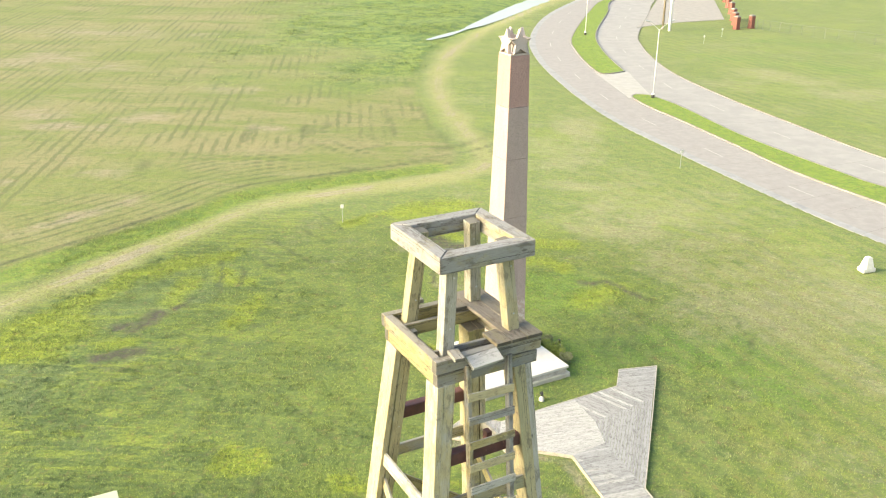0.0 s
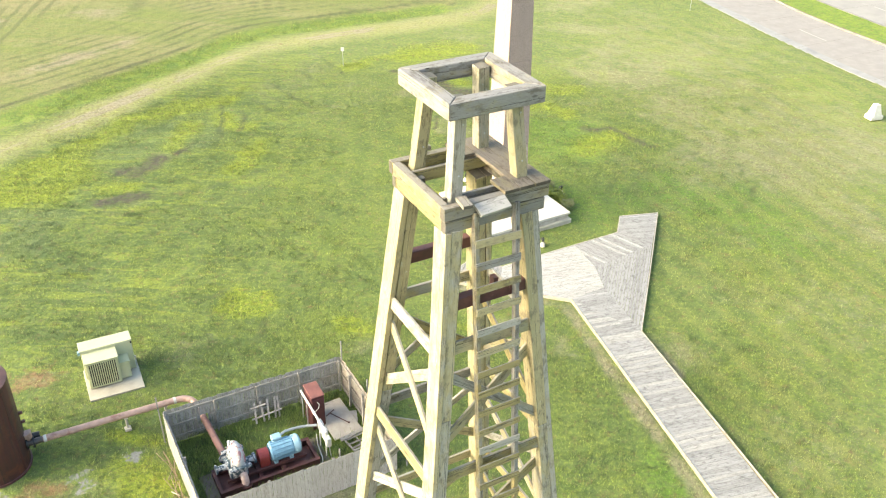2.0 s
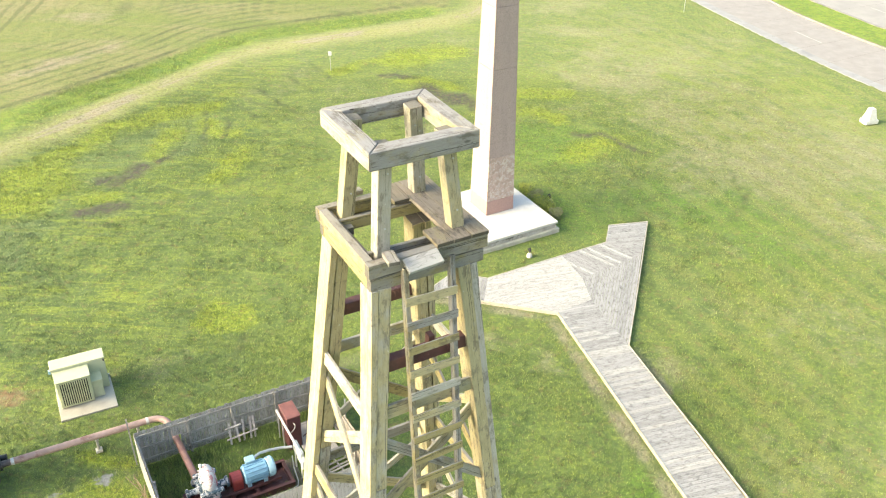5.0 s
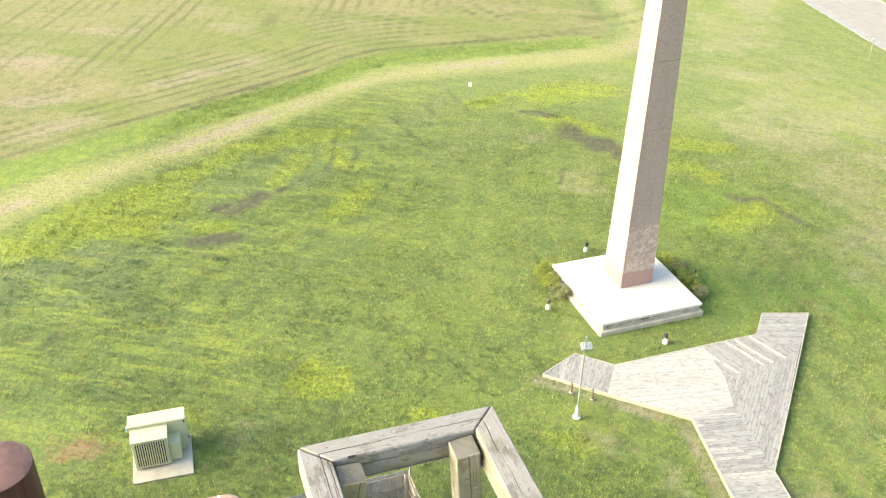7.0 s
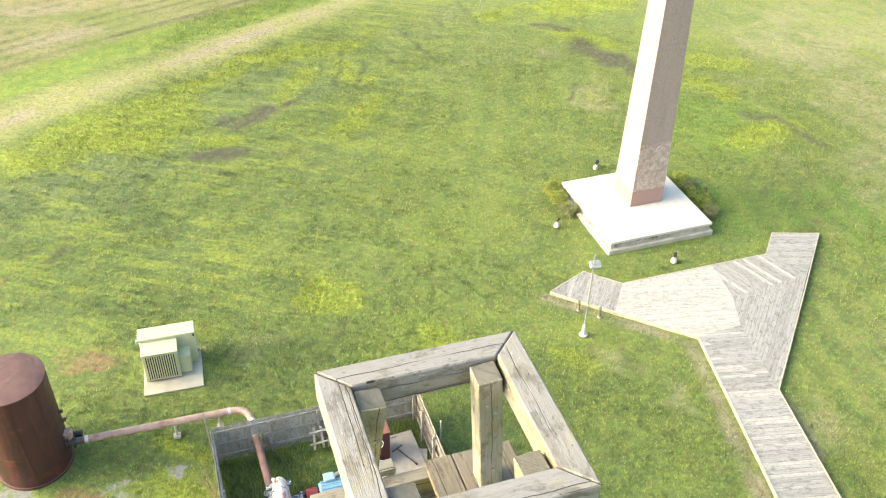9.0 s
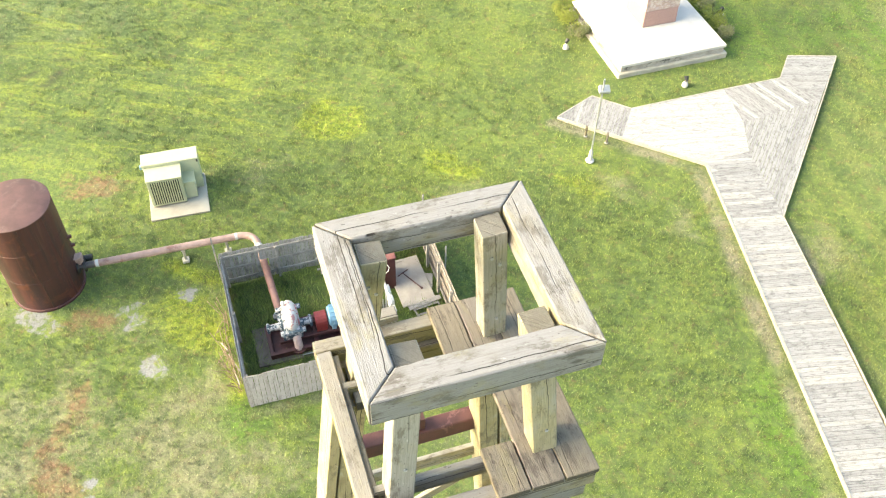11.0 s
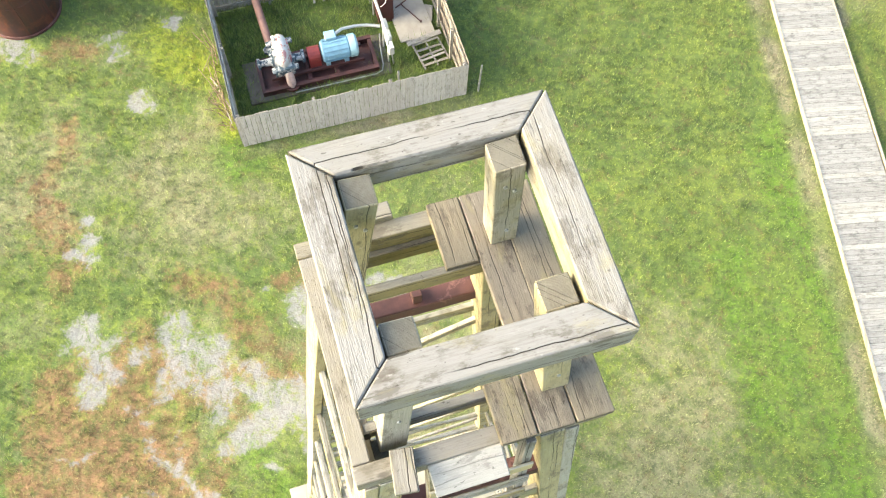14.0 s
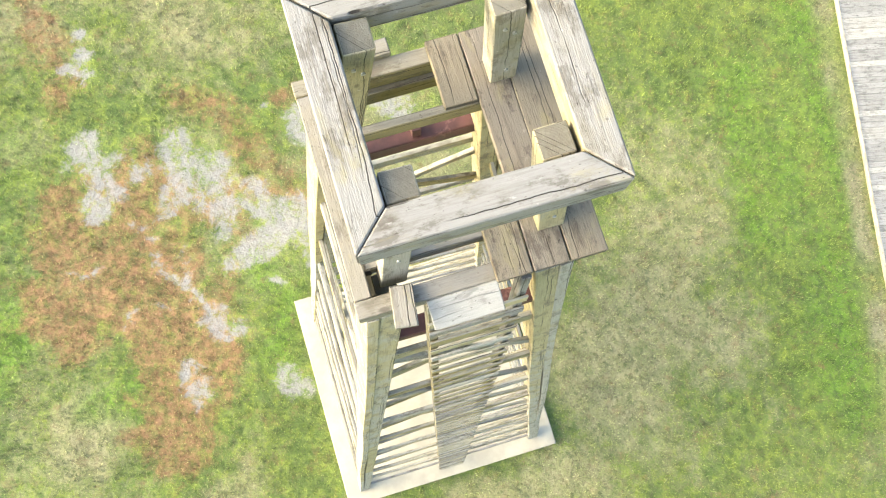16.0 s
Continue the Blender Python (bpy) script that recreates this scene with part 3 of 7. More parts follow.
    col = n.mix(n.span(dry, 0.50, 0.82, 0.0, 0.88), col, n.mix(n.span(small, 0.36, 0.64), (0.300, 0.272, 0.165), (0.225, 0.222, 0.112)))
    col = n.mix(n.math("MULTIPLY", dull, 0.75), col, n.mix(n.span(nest, 0.38, 0.62), (0.080, 0.122, 0.046), (0.148, 0.190, 0.082)))
    col = n.mix(n.math("MULTIPLY", lush, n.span(small, 0.40, 0.62, 0.95, 0.45)), col, n.mix(n.span(tuft, 0.4, 0.62), (0.118, 0.212, 0.022), (0.078, 0.152, 0.020)))
    wide = n.noise(p, 0.13, 4, 0.6, 0.8)
    col = n.mix(n.math("MULTIPLY", n.span(where.outputs["Y"], 24.0, 34.0), n.span(wide, 0.50, 0.64, 0.0, 0.4)), col, (0.190, 0.242, 0.030))
    westward = n.math("MULTIPLY", n.span(where.outputs["Y"], 22.0, 32.0), n.span(where.outputs["X"], -16.0, -6.0, 1.0, 0.25))
    lanes = n.node("ShaderNodeMapping")
    lanes.inputs["Rotation"].default_value, lanes.inputs["Scale"].default_value = (0, 0, radians(-38)), (0.22, 1.5, 1.0)
    n.link(p, lanes.inputs["Vector"])
    rake = n.noise(lanes.outputs["Vector"], 1.0, 6, 0.72, 0.9)
    col = n.mix(n.math("MULTIPLY", westward, n.span(rake, 0.51, 0.61, 0.0, 0.78)), col, (0.066, 0.108, 0.028))
    col = n.mix(n.math("MULTIPLY", westward, n.span(rake, 0.37, 0.48, 0.72, 0.0)), col, (0.225, 0.272, 0.034))
    mow = n.node("ShaderNodeTexWave", wave_type="BANDS", bands_direction="X")
    mow.inputs["Scale"].default_value, mow.inputs["Distortion"].default_value, mow.inputs["Detail"].default_value = 0.20, 1.8, 3.0
    turn = n.node("ShaderNodeMapping")
    turn.inputs["Rotation"].default_value = (0, 0, radians(-27))
    n.link(p, turn.inputs["Vector"])
    n.link(turn.outputs["Vector"], mow.inputs["Vector"])
    col = n.mix(n.math("MULTIPLY", n.span(mow.outputs["Fac"], 0.3, 0.9, 0.0, 0.5), n.math("MULTIPLY", n.span(where.outputs["X"], 5.0, 13.0), n.span(n.noise(p, 0.12, 3, 0.5), 0.36, 0.56))), col, (0.205, 0.215, 0.062))
    rings = n.node("ShaderNodeTexWave", wave_type="BANDS", bands_direction="X")
    rings.wave_type, rings.rings_direction = "RINGS", "Z"
    rings.inputs["Scale"].default_value, rings.inputs["Distortion"].default_value, rings.inputs["Detail"].default_value = 0.19, 1.2, 3.0
    about = n.node("ShaderNodeMapping")
    about.inputs["Location"].default_value = (6.0, -36.0, 0.0)
    n.link(p, about.inputs["Vector"])
    n.link(about.outputs["Vector"], rings.inputs["Vector"])
    rounds = n.math("MULTIPLY", n.span(where.outputs["Y"], 26.0, 32.0), n.span(n.noise(p, 0.16, 3, 0.6), 0.44, 0.58))
    col = n.mix(n.math("MULTIPLY", n.span(rings.outputs["Fac"], 0.45, 0.95, 0.0, 0.20), rounds), col, (0.084, 0.130, 0.030))
    col = n.mix(n.math("MULTIPLY", n.span(rings.outputs["Fac"], 0.05, 0.45, 0.16, 0.0), rounds), col, (0.205, 0.250, 0.034))
    # mower swaths up the middle of the lawn
    swath = n.node("ShaderNodeTexWave", wave_type="BANDS", bands_direction="X")
    swath.inputs["Scale"].default_value, swath.inputs["Distortion"].default_value, swath.inputs["Detail"].default_value = 0.17, 4.5, 4.0
    turn3 = n.node("ShaderNodeMapping")
    turn3.inputs["Rotation"].default_value = (0, 0, radians(-9))
    n.link(p, turn3.inputs["Vector"])
    n.link(turn3.outputs["Vector"], swath.inputs["Vector"])
    middle = n.math("MULTIPLY", n.math("MULTIPLY", n.span(where.outputs["X"], -16.0, -10.0), n.span(where.outputs["X"], -2.0, 6.0, 1.0, 0.0)), n.math("MULTIPLY", n.span(where.outputs["Y"], 33.0, 40.0), n.span(where.outputs["Y"], 58.0, 66.0, 1.0, 0.0)))
    col = n.mix(n.math("MULTIPLY", middle, n.span(swath.outputs["Fac"], 0.5, 0.95, 0.0, 0.16)), col, (0.092, 0.142, 0.034))
    col = n.mix(n.math("MULTIPLY", middle, n.span(swath.outputs["Fac"], 0.05, 0.5, 0.14, 0.0)), col, (0.215, 0.235, 0.070))
    # haze with distance put into the turf colour: middle lawn darker, far lawn paler
    thick = n.math("MULTIPLY", n.span(where.outputs["Y"], 20.0, 30.0), n.span(where.outputs["Y"], 42.0, 58.0, 1.0, 0.0))
    col = n.mix(n.math("MULTIPLY", thick, 0.07), col, (0.058, 0.098, 0.022))
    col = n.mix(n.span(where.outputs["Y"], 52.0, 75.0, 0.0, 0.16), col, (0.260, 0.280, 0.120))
    # field beyond the ditch: thin growth over tan soil, faint wheel rows
    rows = n.node("ShaderNodeTexWave", wave_type="BANDS", bands_direction="X")
    rows.inputs["Scale"].default_value, rows.inputs["Distortion"].default_value, rows.inputs["Detail"].default_value, rows.inputs["Detail Scale"].default_value = 0.27, 1.6, 4.0, 2.2
    turn2 = n.node("ShaderNodeMapping")
    turn2.inputs["Rotation"].default_value = (0, 0, radians(-8))
    n.link(p, turn2.inputs["Vector"])
    n.link(turn2.outputs["Vector"], rows.inputs["Vector"])
    lying = n.place((0.25, 1.0, 1.0))
    fcol = n.mix(n.span(n.noise(lying, 0.16, 6, 0.68, 0.6), 0.38, 0.60), (0.142, 0.174, 0.040), (0.228, 0.204, 0.092))
    fcol = n.mix(n.span(n.noise(p, 0.05, 4, 0.6), 0.45, 0.62, 0.0, 0.6), fcol, (0.150, 0.185, 0.036))
    tan = n.math("ADD", n.math("MULTIPLY", dry_spot, 0.34), n.noise(n.place((0.4, 1.0, 1.0)), 0.42, 6, 0.72))
    fcol = n.mix(n.span(tan, 0.50, 0.92, 0.0, 0.95), fcol, (0.268, 0.222, 0.150))
    fcol = n.mix(n.span(n.noise(p, 1.2, 6, 0.75), 0.51, 0.60, 0.0, 0.5), fcol, (0.098, 0.130, 0.034))
    gone = n.math("MULTIPLY", n.math("SUBTRACT", 1.0, headland), n.span(n.noise(n.place((1.0, 0.35, 1.0)), 0.22, 4, 0.65), 0.44, 0.60))
    fcol = n.mix(n.math("MULTIPLY", gone, n.span(rows.outputs["Fac"], 0.50, 0.92, 0.0, 0.70)), fcol, (0.092, 0.100, 0.036))
    fcol = n.mix(n.span(small, 0.5, 0.72, 0.0, 0.4), fcol, (0.128, 0.140, 0.042))
    col = n.mix(field, col, fcol)
    rcol = n.mix(n.span(n.noise(p, 0.45, 6, 0.75, 0.5), 0.40, 0.58), (0.070, 0.135, 0.028), (0.178, 0.245, 0.044))
    col = n.mix(n.math("MULTIPLY", rough, 0.9), col, rcol)
    col = n.mix(n.math("MULTIPLY", strip, 0.8), col, n.mix(n.span(n.math("ADD", small, n.math("MULTIPLY", mid, 0.5)), 0.60, 0.92), (0.312, 0.290, 0.140), (0.258, 0.262, 0.086)))
    col = n.mix(n.math("MULTIPLY", ruts, 0.8), col, (0.285, 0.240, 0.180))
    col = n.mix(n.math("MULTIPLY", weed, n.span(rake, 0.30, 0.62, 1.0, 0.55)), col, n.mix(n.span(nest, 0.38, 0.60), (0.165, 0.228, 0.014), (0.300, 0.345, 0.030)))
    col = n.mix(n.math("MULTIPLY", ditch, 0.85), col, n.mix(n.span(clump, 0.40, 0.60), (0.110, 0.185, 0.022), (0.180, 0.245, 0.028)))
    col = n.mix(n.math("MULTIPLY", soil, n.span(n.math("ADD", small, n.math("MULTIPLY", tuft, 0.6)), 0.72, 0.98, 1.0, 0.5)), col, n.mix(n.span(tuft, 0.38, 0.62), (0.062, 0.053, 0.042), (0.026, 0.023, 0.018)))
    col = n.mix(n.math("MULTIPLY", marks, n.span(small, 0.3, 0.65, 1.0, 0.6)), col, (0.036, 0.046, 0.020))
    col = n.mix(n.math("MULTIPLY", yard, 0.85), col, n.mix(n.span(n.noise(p, 2.2, 5, 0.7, 0.4), 0.40, 0.62), (0.052, 0.104, 0.016), (0.140, 0.205, 0.026)))
    col = n.mix(n.span(tuft, 0.51, 0.61, 0.0, 0.48), col, (0.058, 0.085, 0.025))
    col = n.mix(n.span(tiny, 0.52, 0.62, 0.0, 0.46), col, (0.052, 0.076, 0.022))
    col = n.mix(n.span(speck, 0.55, 0.70, 0.0, 0.40), col, (0.320, 0.315, 0.170))
    col = n.mix(n.span(speck, 0.30, 0.43, 0.28, 0.0), col, (0.056, 0.076, 0.022))
    edge = n.math("ADD", n.math("SUBTRACT", n.noise(p, 1.9, 6, 0.75), 0.5), n.math("MULTIPLY", grit, 0.6))
    rust = n.span(n.math("ADD", rust, n.math("MULTIPLY", edge, 2.2)), 0.02, 0.70)
    mosaic = n.math("MULTIPLY", n.math("SUBTRACT", n.noise(p, 2.3, 6, 0.72, 0.6), 0.5), 3.2)
    sand = n.span(n.math("ADD", n.math("ADD", sand, mosaic), n.math("MULTIPLY", grit, 1.6)), 0.50, 1.20)
    col = n.mix(n.math("MULTIPLY", rust, n.span(n.noise(p, 4.0, 6, 0.78), 0.40, 0.64, 0.92, 0.35)), col, n.mix(n.span(tuft, 0.40, 0.60), (0.262, 0.142, 0.080), (0.165, 0.100, 0.048)))
    pale = n.mix(n.span(tiny, 0.35, 0.7), (0.250, 0.248, 0.256), (0.186, 0.180, 0.180))
    col = n.mix(n.math("MULTIPLY", sand, n.span(n.math("ADD", small, n.math("MULTIPLY", tuft, 0.8)), 0.94, 1.24, 0.90, 0.45)), col, pale)
    return col, small, tiny


GROUND = material("turf", 0.95)
_n = Net(GROUND)
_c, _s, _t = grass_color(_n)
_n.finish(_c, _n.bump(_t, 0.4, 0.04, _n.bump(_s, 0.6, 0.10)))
BLADE = material("grass_blade", 0.7)
_n = Net(BLADE)
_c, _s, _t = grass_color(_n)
_g = _n.node("ShaderNodeNewGeometry")
_up = _n.node("ShaderNodeVectorMath", operation="ADD")
_up.inputs[1].default_value = (0.0, 0.0, 1.6)
_n.link(_g.outputs["Normal"], _up.inputs[0])
_unit = _n.node("ShaderNodeVectorMath", operation="NORMALIZE")
_n.link(_up.outputs[0], _unit.inputs[0])
_shade = _n.span(_g.outputs["Random Per Island"], 0.0, 1.0, 0.58, 1.70)
_c = _n.mix(_n.span(_g.outputs["Random Per Island"], 0.0, 1.0, 0.0, 0.22), _c, (0.24, 0.28, 0.060))
_tint = _n.node("ShaderNodeVectorMath", operation="MULTIPLY")
_n.link(_c, _tint.inputs[0])
_n.link(_shade, _tint.inputs[1])
_n.finish(_tint.outputs[0], _unit.outputs[0])

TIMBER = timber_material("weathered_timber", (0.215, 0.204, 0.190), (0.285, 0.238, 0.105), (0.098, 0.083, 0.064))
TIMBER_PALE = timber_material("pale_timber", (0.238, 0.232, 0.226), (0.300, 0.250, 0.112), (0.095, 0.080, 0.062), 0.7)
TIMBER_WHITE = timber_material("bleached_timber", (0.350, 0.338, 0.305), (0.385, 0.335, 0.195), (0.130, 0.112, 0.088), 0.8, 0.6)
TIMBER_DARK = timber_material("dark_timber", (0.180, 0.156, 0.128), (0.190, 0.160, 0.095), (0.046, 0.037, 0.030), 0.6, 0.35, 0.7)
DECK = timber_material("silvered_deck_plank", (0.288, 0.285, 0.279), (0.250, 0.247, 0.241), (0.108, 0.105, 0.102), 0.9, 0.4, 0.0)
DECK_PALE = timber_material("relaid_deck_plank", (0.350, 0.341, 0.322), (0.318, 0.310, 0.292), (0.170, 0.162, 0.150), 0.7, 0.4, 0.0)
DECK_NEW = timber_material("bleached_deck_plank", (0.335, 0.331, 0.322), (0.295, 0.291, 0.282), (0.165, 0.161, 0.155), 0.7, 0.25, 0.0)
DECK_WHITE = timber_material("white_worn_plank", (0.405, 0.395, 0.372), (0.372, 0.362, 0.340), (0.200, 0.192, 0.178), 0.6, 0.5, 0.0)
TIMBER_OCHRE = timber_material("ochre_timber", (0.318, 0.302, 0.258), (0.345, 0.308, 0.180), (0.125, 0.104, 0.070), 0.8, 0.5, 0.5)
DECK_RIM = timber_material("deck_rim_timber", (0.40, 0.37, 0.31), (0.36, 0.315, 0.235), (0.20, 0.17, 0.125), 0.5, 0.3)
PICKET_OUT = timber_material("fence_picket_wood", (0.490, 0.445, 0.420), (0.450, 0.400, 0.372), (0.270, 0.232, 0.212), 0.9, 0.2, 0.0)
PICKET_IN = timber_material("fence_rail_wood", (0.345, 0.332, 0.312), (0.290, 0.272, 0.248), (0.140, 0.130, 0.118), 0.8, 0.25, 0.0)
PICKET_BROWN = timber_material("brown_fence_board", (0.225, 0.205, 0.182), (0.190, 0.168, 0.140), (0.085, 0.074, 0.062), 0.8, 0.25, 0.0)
CONCRETE = plain_material("concrete", (0.37, 0.345, 0.285), 0.9, 0, 0.14, 1.5, (0.33, 0.30, 0.25), (0.55, 0.8), 0.4, 40)
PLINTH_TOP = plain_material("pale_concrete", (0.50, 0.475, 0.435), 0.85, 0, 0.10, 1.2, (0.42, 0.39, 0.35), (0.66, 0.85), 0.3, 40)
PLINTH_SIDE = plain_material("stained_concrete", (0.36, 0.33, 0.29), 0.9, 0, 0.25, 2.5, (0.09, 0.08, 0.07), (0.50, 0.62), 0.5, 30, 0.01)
GRANITE = speckled_granite("pink_granite", (0.362, 0.282, 0.262))
GRANITE_DARK = plain_material("polished_pink_granite", (0.300, 0.190, 0.170), 0.4, 0, 0.16, 40.0, (0.22, 0.14, 0.13), (0.6, 0.75), 0.08, 160)
GRANITE_PALE = plain_material("bleached_granite", (0.40, 0.335, 0.305), 0.65, 0, 0.14, 30.0, (0.40, 0.31, 0.28), (0.6, 0.75), 0.15, 120)
RELIEF_PALE = plain_material("bleached_relief", (0.43, 0.36, 0.33), 0.75, 0, 0.12, 9.0, (0.36, 0.28, 0.25), (0.52, 0.62), 0.3, 30)
GRANITE_TOP = speckled_granite("red_granite", (0.355, 0.225, 0.205))
RELIEF = plain_material("worn_relief_granite", (0.36, 0.27, 0.235), 0.7, 0, 0.2, 6.0, (0.47, 0.41, 0.37), (0.50, 0.60), 0.4, 20)
STEEL_BROWN = plain_material("brown_steel", (0.088, 0.036, 0.034), 0.6, 0.0, 0.3, 7.0, (0.20, 0.10, 0.085), (0.60, 0.70), 0.3)
RUST_PIPE = plain_material("rusty_pink_paint", (0.365, 0.245, 0.205), 0.6, 0, 0.2, 3.0, (0.235, 0.115, 0.085), (0.54, 0.70), 0.25, 50)
RUST_DARK = plain_material("dark_rusty_paint", (0.215, 0.115, 0.095), 0.6, 0, 0.25, 4.0, (0.42, 0.33, 0.29), (0.64, 0.70), 0.25, 50)
TANK_MAT = streaked_plate("rusted_tank_plate")
TANK_TOP = plain_material("rusted_tank_roof", (0.118, 0.062, 0.056), 0.65, 0.1, 0.25, 1.6, (0.16, 0.10, 0.085), (0.5, 0.7), 0.3, 40)
GREEN_PAINT = plain_material("cream_green_enamel", (0.45, 0.46, 0.30), 0.45, 0, 0.06, 2.0, (0.45, 0.46, 0.34), (0.62, 0.85), 0.08)
# near-black: paints the shade between radiator fins, and colours the dark spotlight lens
LOUVRE_DARK = plain_material("slot_shade_lens", (0.030, 0.030, 0.026), 0.8)
SKID_RED = plain_material("dark_red_oxide", (0.068, 0.026, 0.026), 0.6, 0, 0.3, 4.0, (0.15, 0.085, 0.075), (0.58, 0.72), 0.25)
CABINET_RED = plain_material("dull_red_paint", (0.062, 0.017, 0.019), 0.5, 0, 0.22, 2.5, (0.10, 0.036, 0.034), (0.58, 0.75), 0.12)
CABINET_LID = plain_material("faded_red_paint", (0.160, 0.062, 0.052), 0.6, 0, 0.2, 3.0, (0.13, 0.04, 0.04), (0.56, 0.7), 0.12)
GUARD_RED = plain_material("red_guard_paint", (0.210, 0.032, 0.030), 0.5, 0, 0.12, 6.0, (0.3, 0.10, 0.08), (0.6, 0.8), 0.1)
MOTOR_BLUE = plain_material("faded_blue_paint", (0.165, 0.310, 0.420), 0.45, 0, 0.10, 5.0, (0.38, 0.56, 0.66), (0.58, 0.78), 0.1)
MOTOR_PALE = plain_material("pale_blue_paint", (0.230, 0.370, 0.450), 0.45, 0, 0.08, 5.0, None, (0, 1), 0.1)
PUMP_PAINT = plain_material("flaking_pump_paint", (0.42, 0.42, 0.42), 0.6, 0, 0.25, 9.0, (0.045, 0.075, 0.10), (0.475, 0.515), 0.4, 50)
PUMP_PINK = plain_material("pink_primer", (0.44, 0.32, 0.29), 0.6, 0, 0.2, 9.0, (0.46, 0.41, 0.38), (0.52, 0.60), 0.2)
WHITE_PAINT = plain_material("chalky_white_paint", (0.52, 0.52, 0.49), 0.55, 0, 0.08, 5.0, (0.50, 0.48, 0.44), (0.64, 0.82), 0.1)
GALV = plain_material("galvanised_steel", (0.42, 0.43, 0.43), 0.45, 0.6, 0.12, 8.0, (0.30, 0.29, 0.27), (0.6, 0.8), 0.1)
BLACK = plain_material("black_plastic", (0.025, 0.025, 0.026), 0.45)
SHEET_GREY = plain_material("grey_plywood", (0.37, 0.345, 0.31), 0.85, 0, 0.14, 2.0, (0.26, 0.24, 0.21), (0.55, 0.8), 0.25)
BRICK = plain_material("red_brick", (0.205, 0.080, 0.060), 0.85, 0, 0.3, 7.0, (0.40, 0.30, 0.26), (0.6, 0.7), 0.4)
ROAD_MAT = plain_material("worn_concrete_road", (0.262, 0.245, 0.232), 0.9, 0, 0.08, 1.4, (0.228, 0.213, 0.203), (0.42, 0.74), 0.2, 25)
SLAB_DIRT = plain_material("dirty_concrete", (0.150, 0.132, 0.112), 0.9, 0, 0.25, 2.2, (0.085, 0.070, 0.058), (0.48, 0.66), 0.4, 30)
PUMP_WHITE = plain_material("worn_white_pump_paint", (0.50, 0.485, 0.46), 0.55, 0, 0.12, 6.0, (0.36, 0.17, 0.17), (0.53, 0.58), 0.3, 50)
DRIVE_MAT = plain_material("pale_drive_concrete", (0.27, 0.25, 0.225), 0.9, 0, 0.10, 1.0)
WIRE_GREY = plain_material("dull_fence_wire", (0.14, 0.15, 0.13), 0.6)
JOINT = plain_material("joint_filler", (0.175, 0.160, 0.150), 0.9)
ROAD_PALE = plain_material("pale_worn_road", (0.268, 0.257, 0.243), 0.9, 0, 0.10, 0.5, (0.305, 0.292, 0.274), (0.50, 0.72), 0.2, 25)
ROAD_NEW = plain_material("new_road_concrete", (0.325, 0.312, 0.288), 0.9, 0, 0.08, 1.0)
ROAD_GUTTER = plain_material("grey_gutter", (0.262, 0.262, 0.262), 0.9, 0, 0.12, 0.8, (0.20, 0.20, 0.21), (0.50, 0.70), 0.2, 25)
KERB_MAT = plain_material("kerb_concrete", (0.20, 0.185, 0.162), 0.9, 0, 0.2, 1.0, (0.15, 0.135, 0.115), (0.5, 0.75), 0.3)
ROAD_PAINT = plain_material("worn_road_paint", (0.36, 0.35, 0.32), 0.8, 0, 0.1, 3.0)
# pale base colour stands in for the bright sky reflected by the water
SKY_PALE_WATER = material("sky_pale_water", 0.12)
Net(SKY_PALE_WATER).finish((0.36, 0.37, 0.34))
BRUSH_DRY = plain_material("dead_stem", (0.225, 0.165, 0.120), 0.8, 0, 0.3, 5.0)
SHRUB_MAT = plain_material("shrub_leaf", (0.190, 0.230, 0.030), 0.6, 0, 0.3, 9.0, (0.300, 0.315, 0.045), (0.48, 0.62), 0.0)
SHRUB_DRY = plain_material("dry_shrub_leaf", (0.20, 0.205, 0.09), 0.7, 0, 0.3, 9.0, (0.13, 0.17, 0.035), (0.5, 0.62), 0.0)
for _m in (SHRUB_MAT, SHRUB_DRY):
    _n = Net(_m)
    _up = _n.node("ShaderNodeVectorMath", operation="ADD")
    _up.inputs[1].default_value = (0.0, 0.0, 1.4)
    _n.link(_n.node("ShaderNodeNewGeometry").outputs["Normal"], _up.inputs[0])
    _unit = _n.node("ShaderNodeVectorMath", operation="NORMALIZE")
    _n.link(_up.outputs[0], _unit.inputs[0])
    _n.link(_unit.outputs[0], _n.out.inputs["Normal"])


# ---- shaping ----
def box(sx, sy, sz, bevel=0.0, at=(0, 0, 0)):
    bm = bmesh.new()
    bmesh.ops.create_cube(bm, size=1.0, matrix=Matrix.Translation(at) @ Matrix.Diagonal((sx, sy, sz, 1)))
    if bevel:
        bmesh.ops.bevel(bm, geom=bm.edges[:], offset=bevel, segments=1, affect="EDGES", profile=0.5)
    return bm


def cylinder(r, h, seg=24, r2=None, bevel=0.0, m=None):
    """Along z, from 0 to h."""
    bm = bmesh.new()
    bmesh.ops.create_cone(bm, cap_ends=True, segments=seg, radius1=r, radius2=r if r2 is None else r2, depth=h, matrix=(m or Matrix()) @ Matrix.Translation((0, 0, h / 2)))
    if bevel:
        rims = [e for e in bm.edges if any(len(f.verts) > 4 for f in e.link_faces)]
        bmesh.ops.bevel(bm, geom=rims, offset=bevel, segments=2, affect="EDGES", profile=0.5)
    return bm


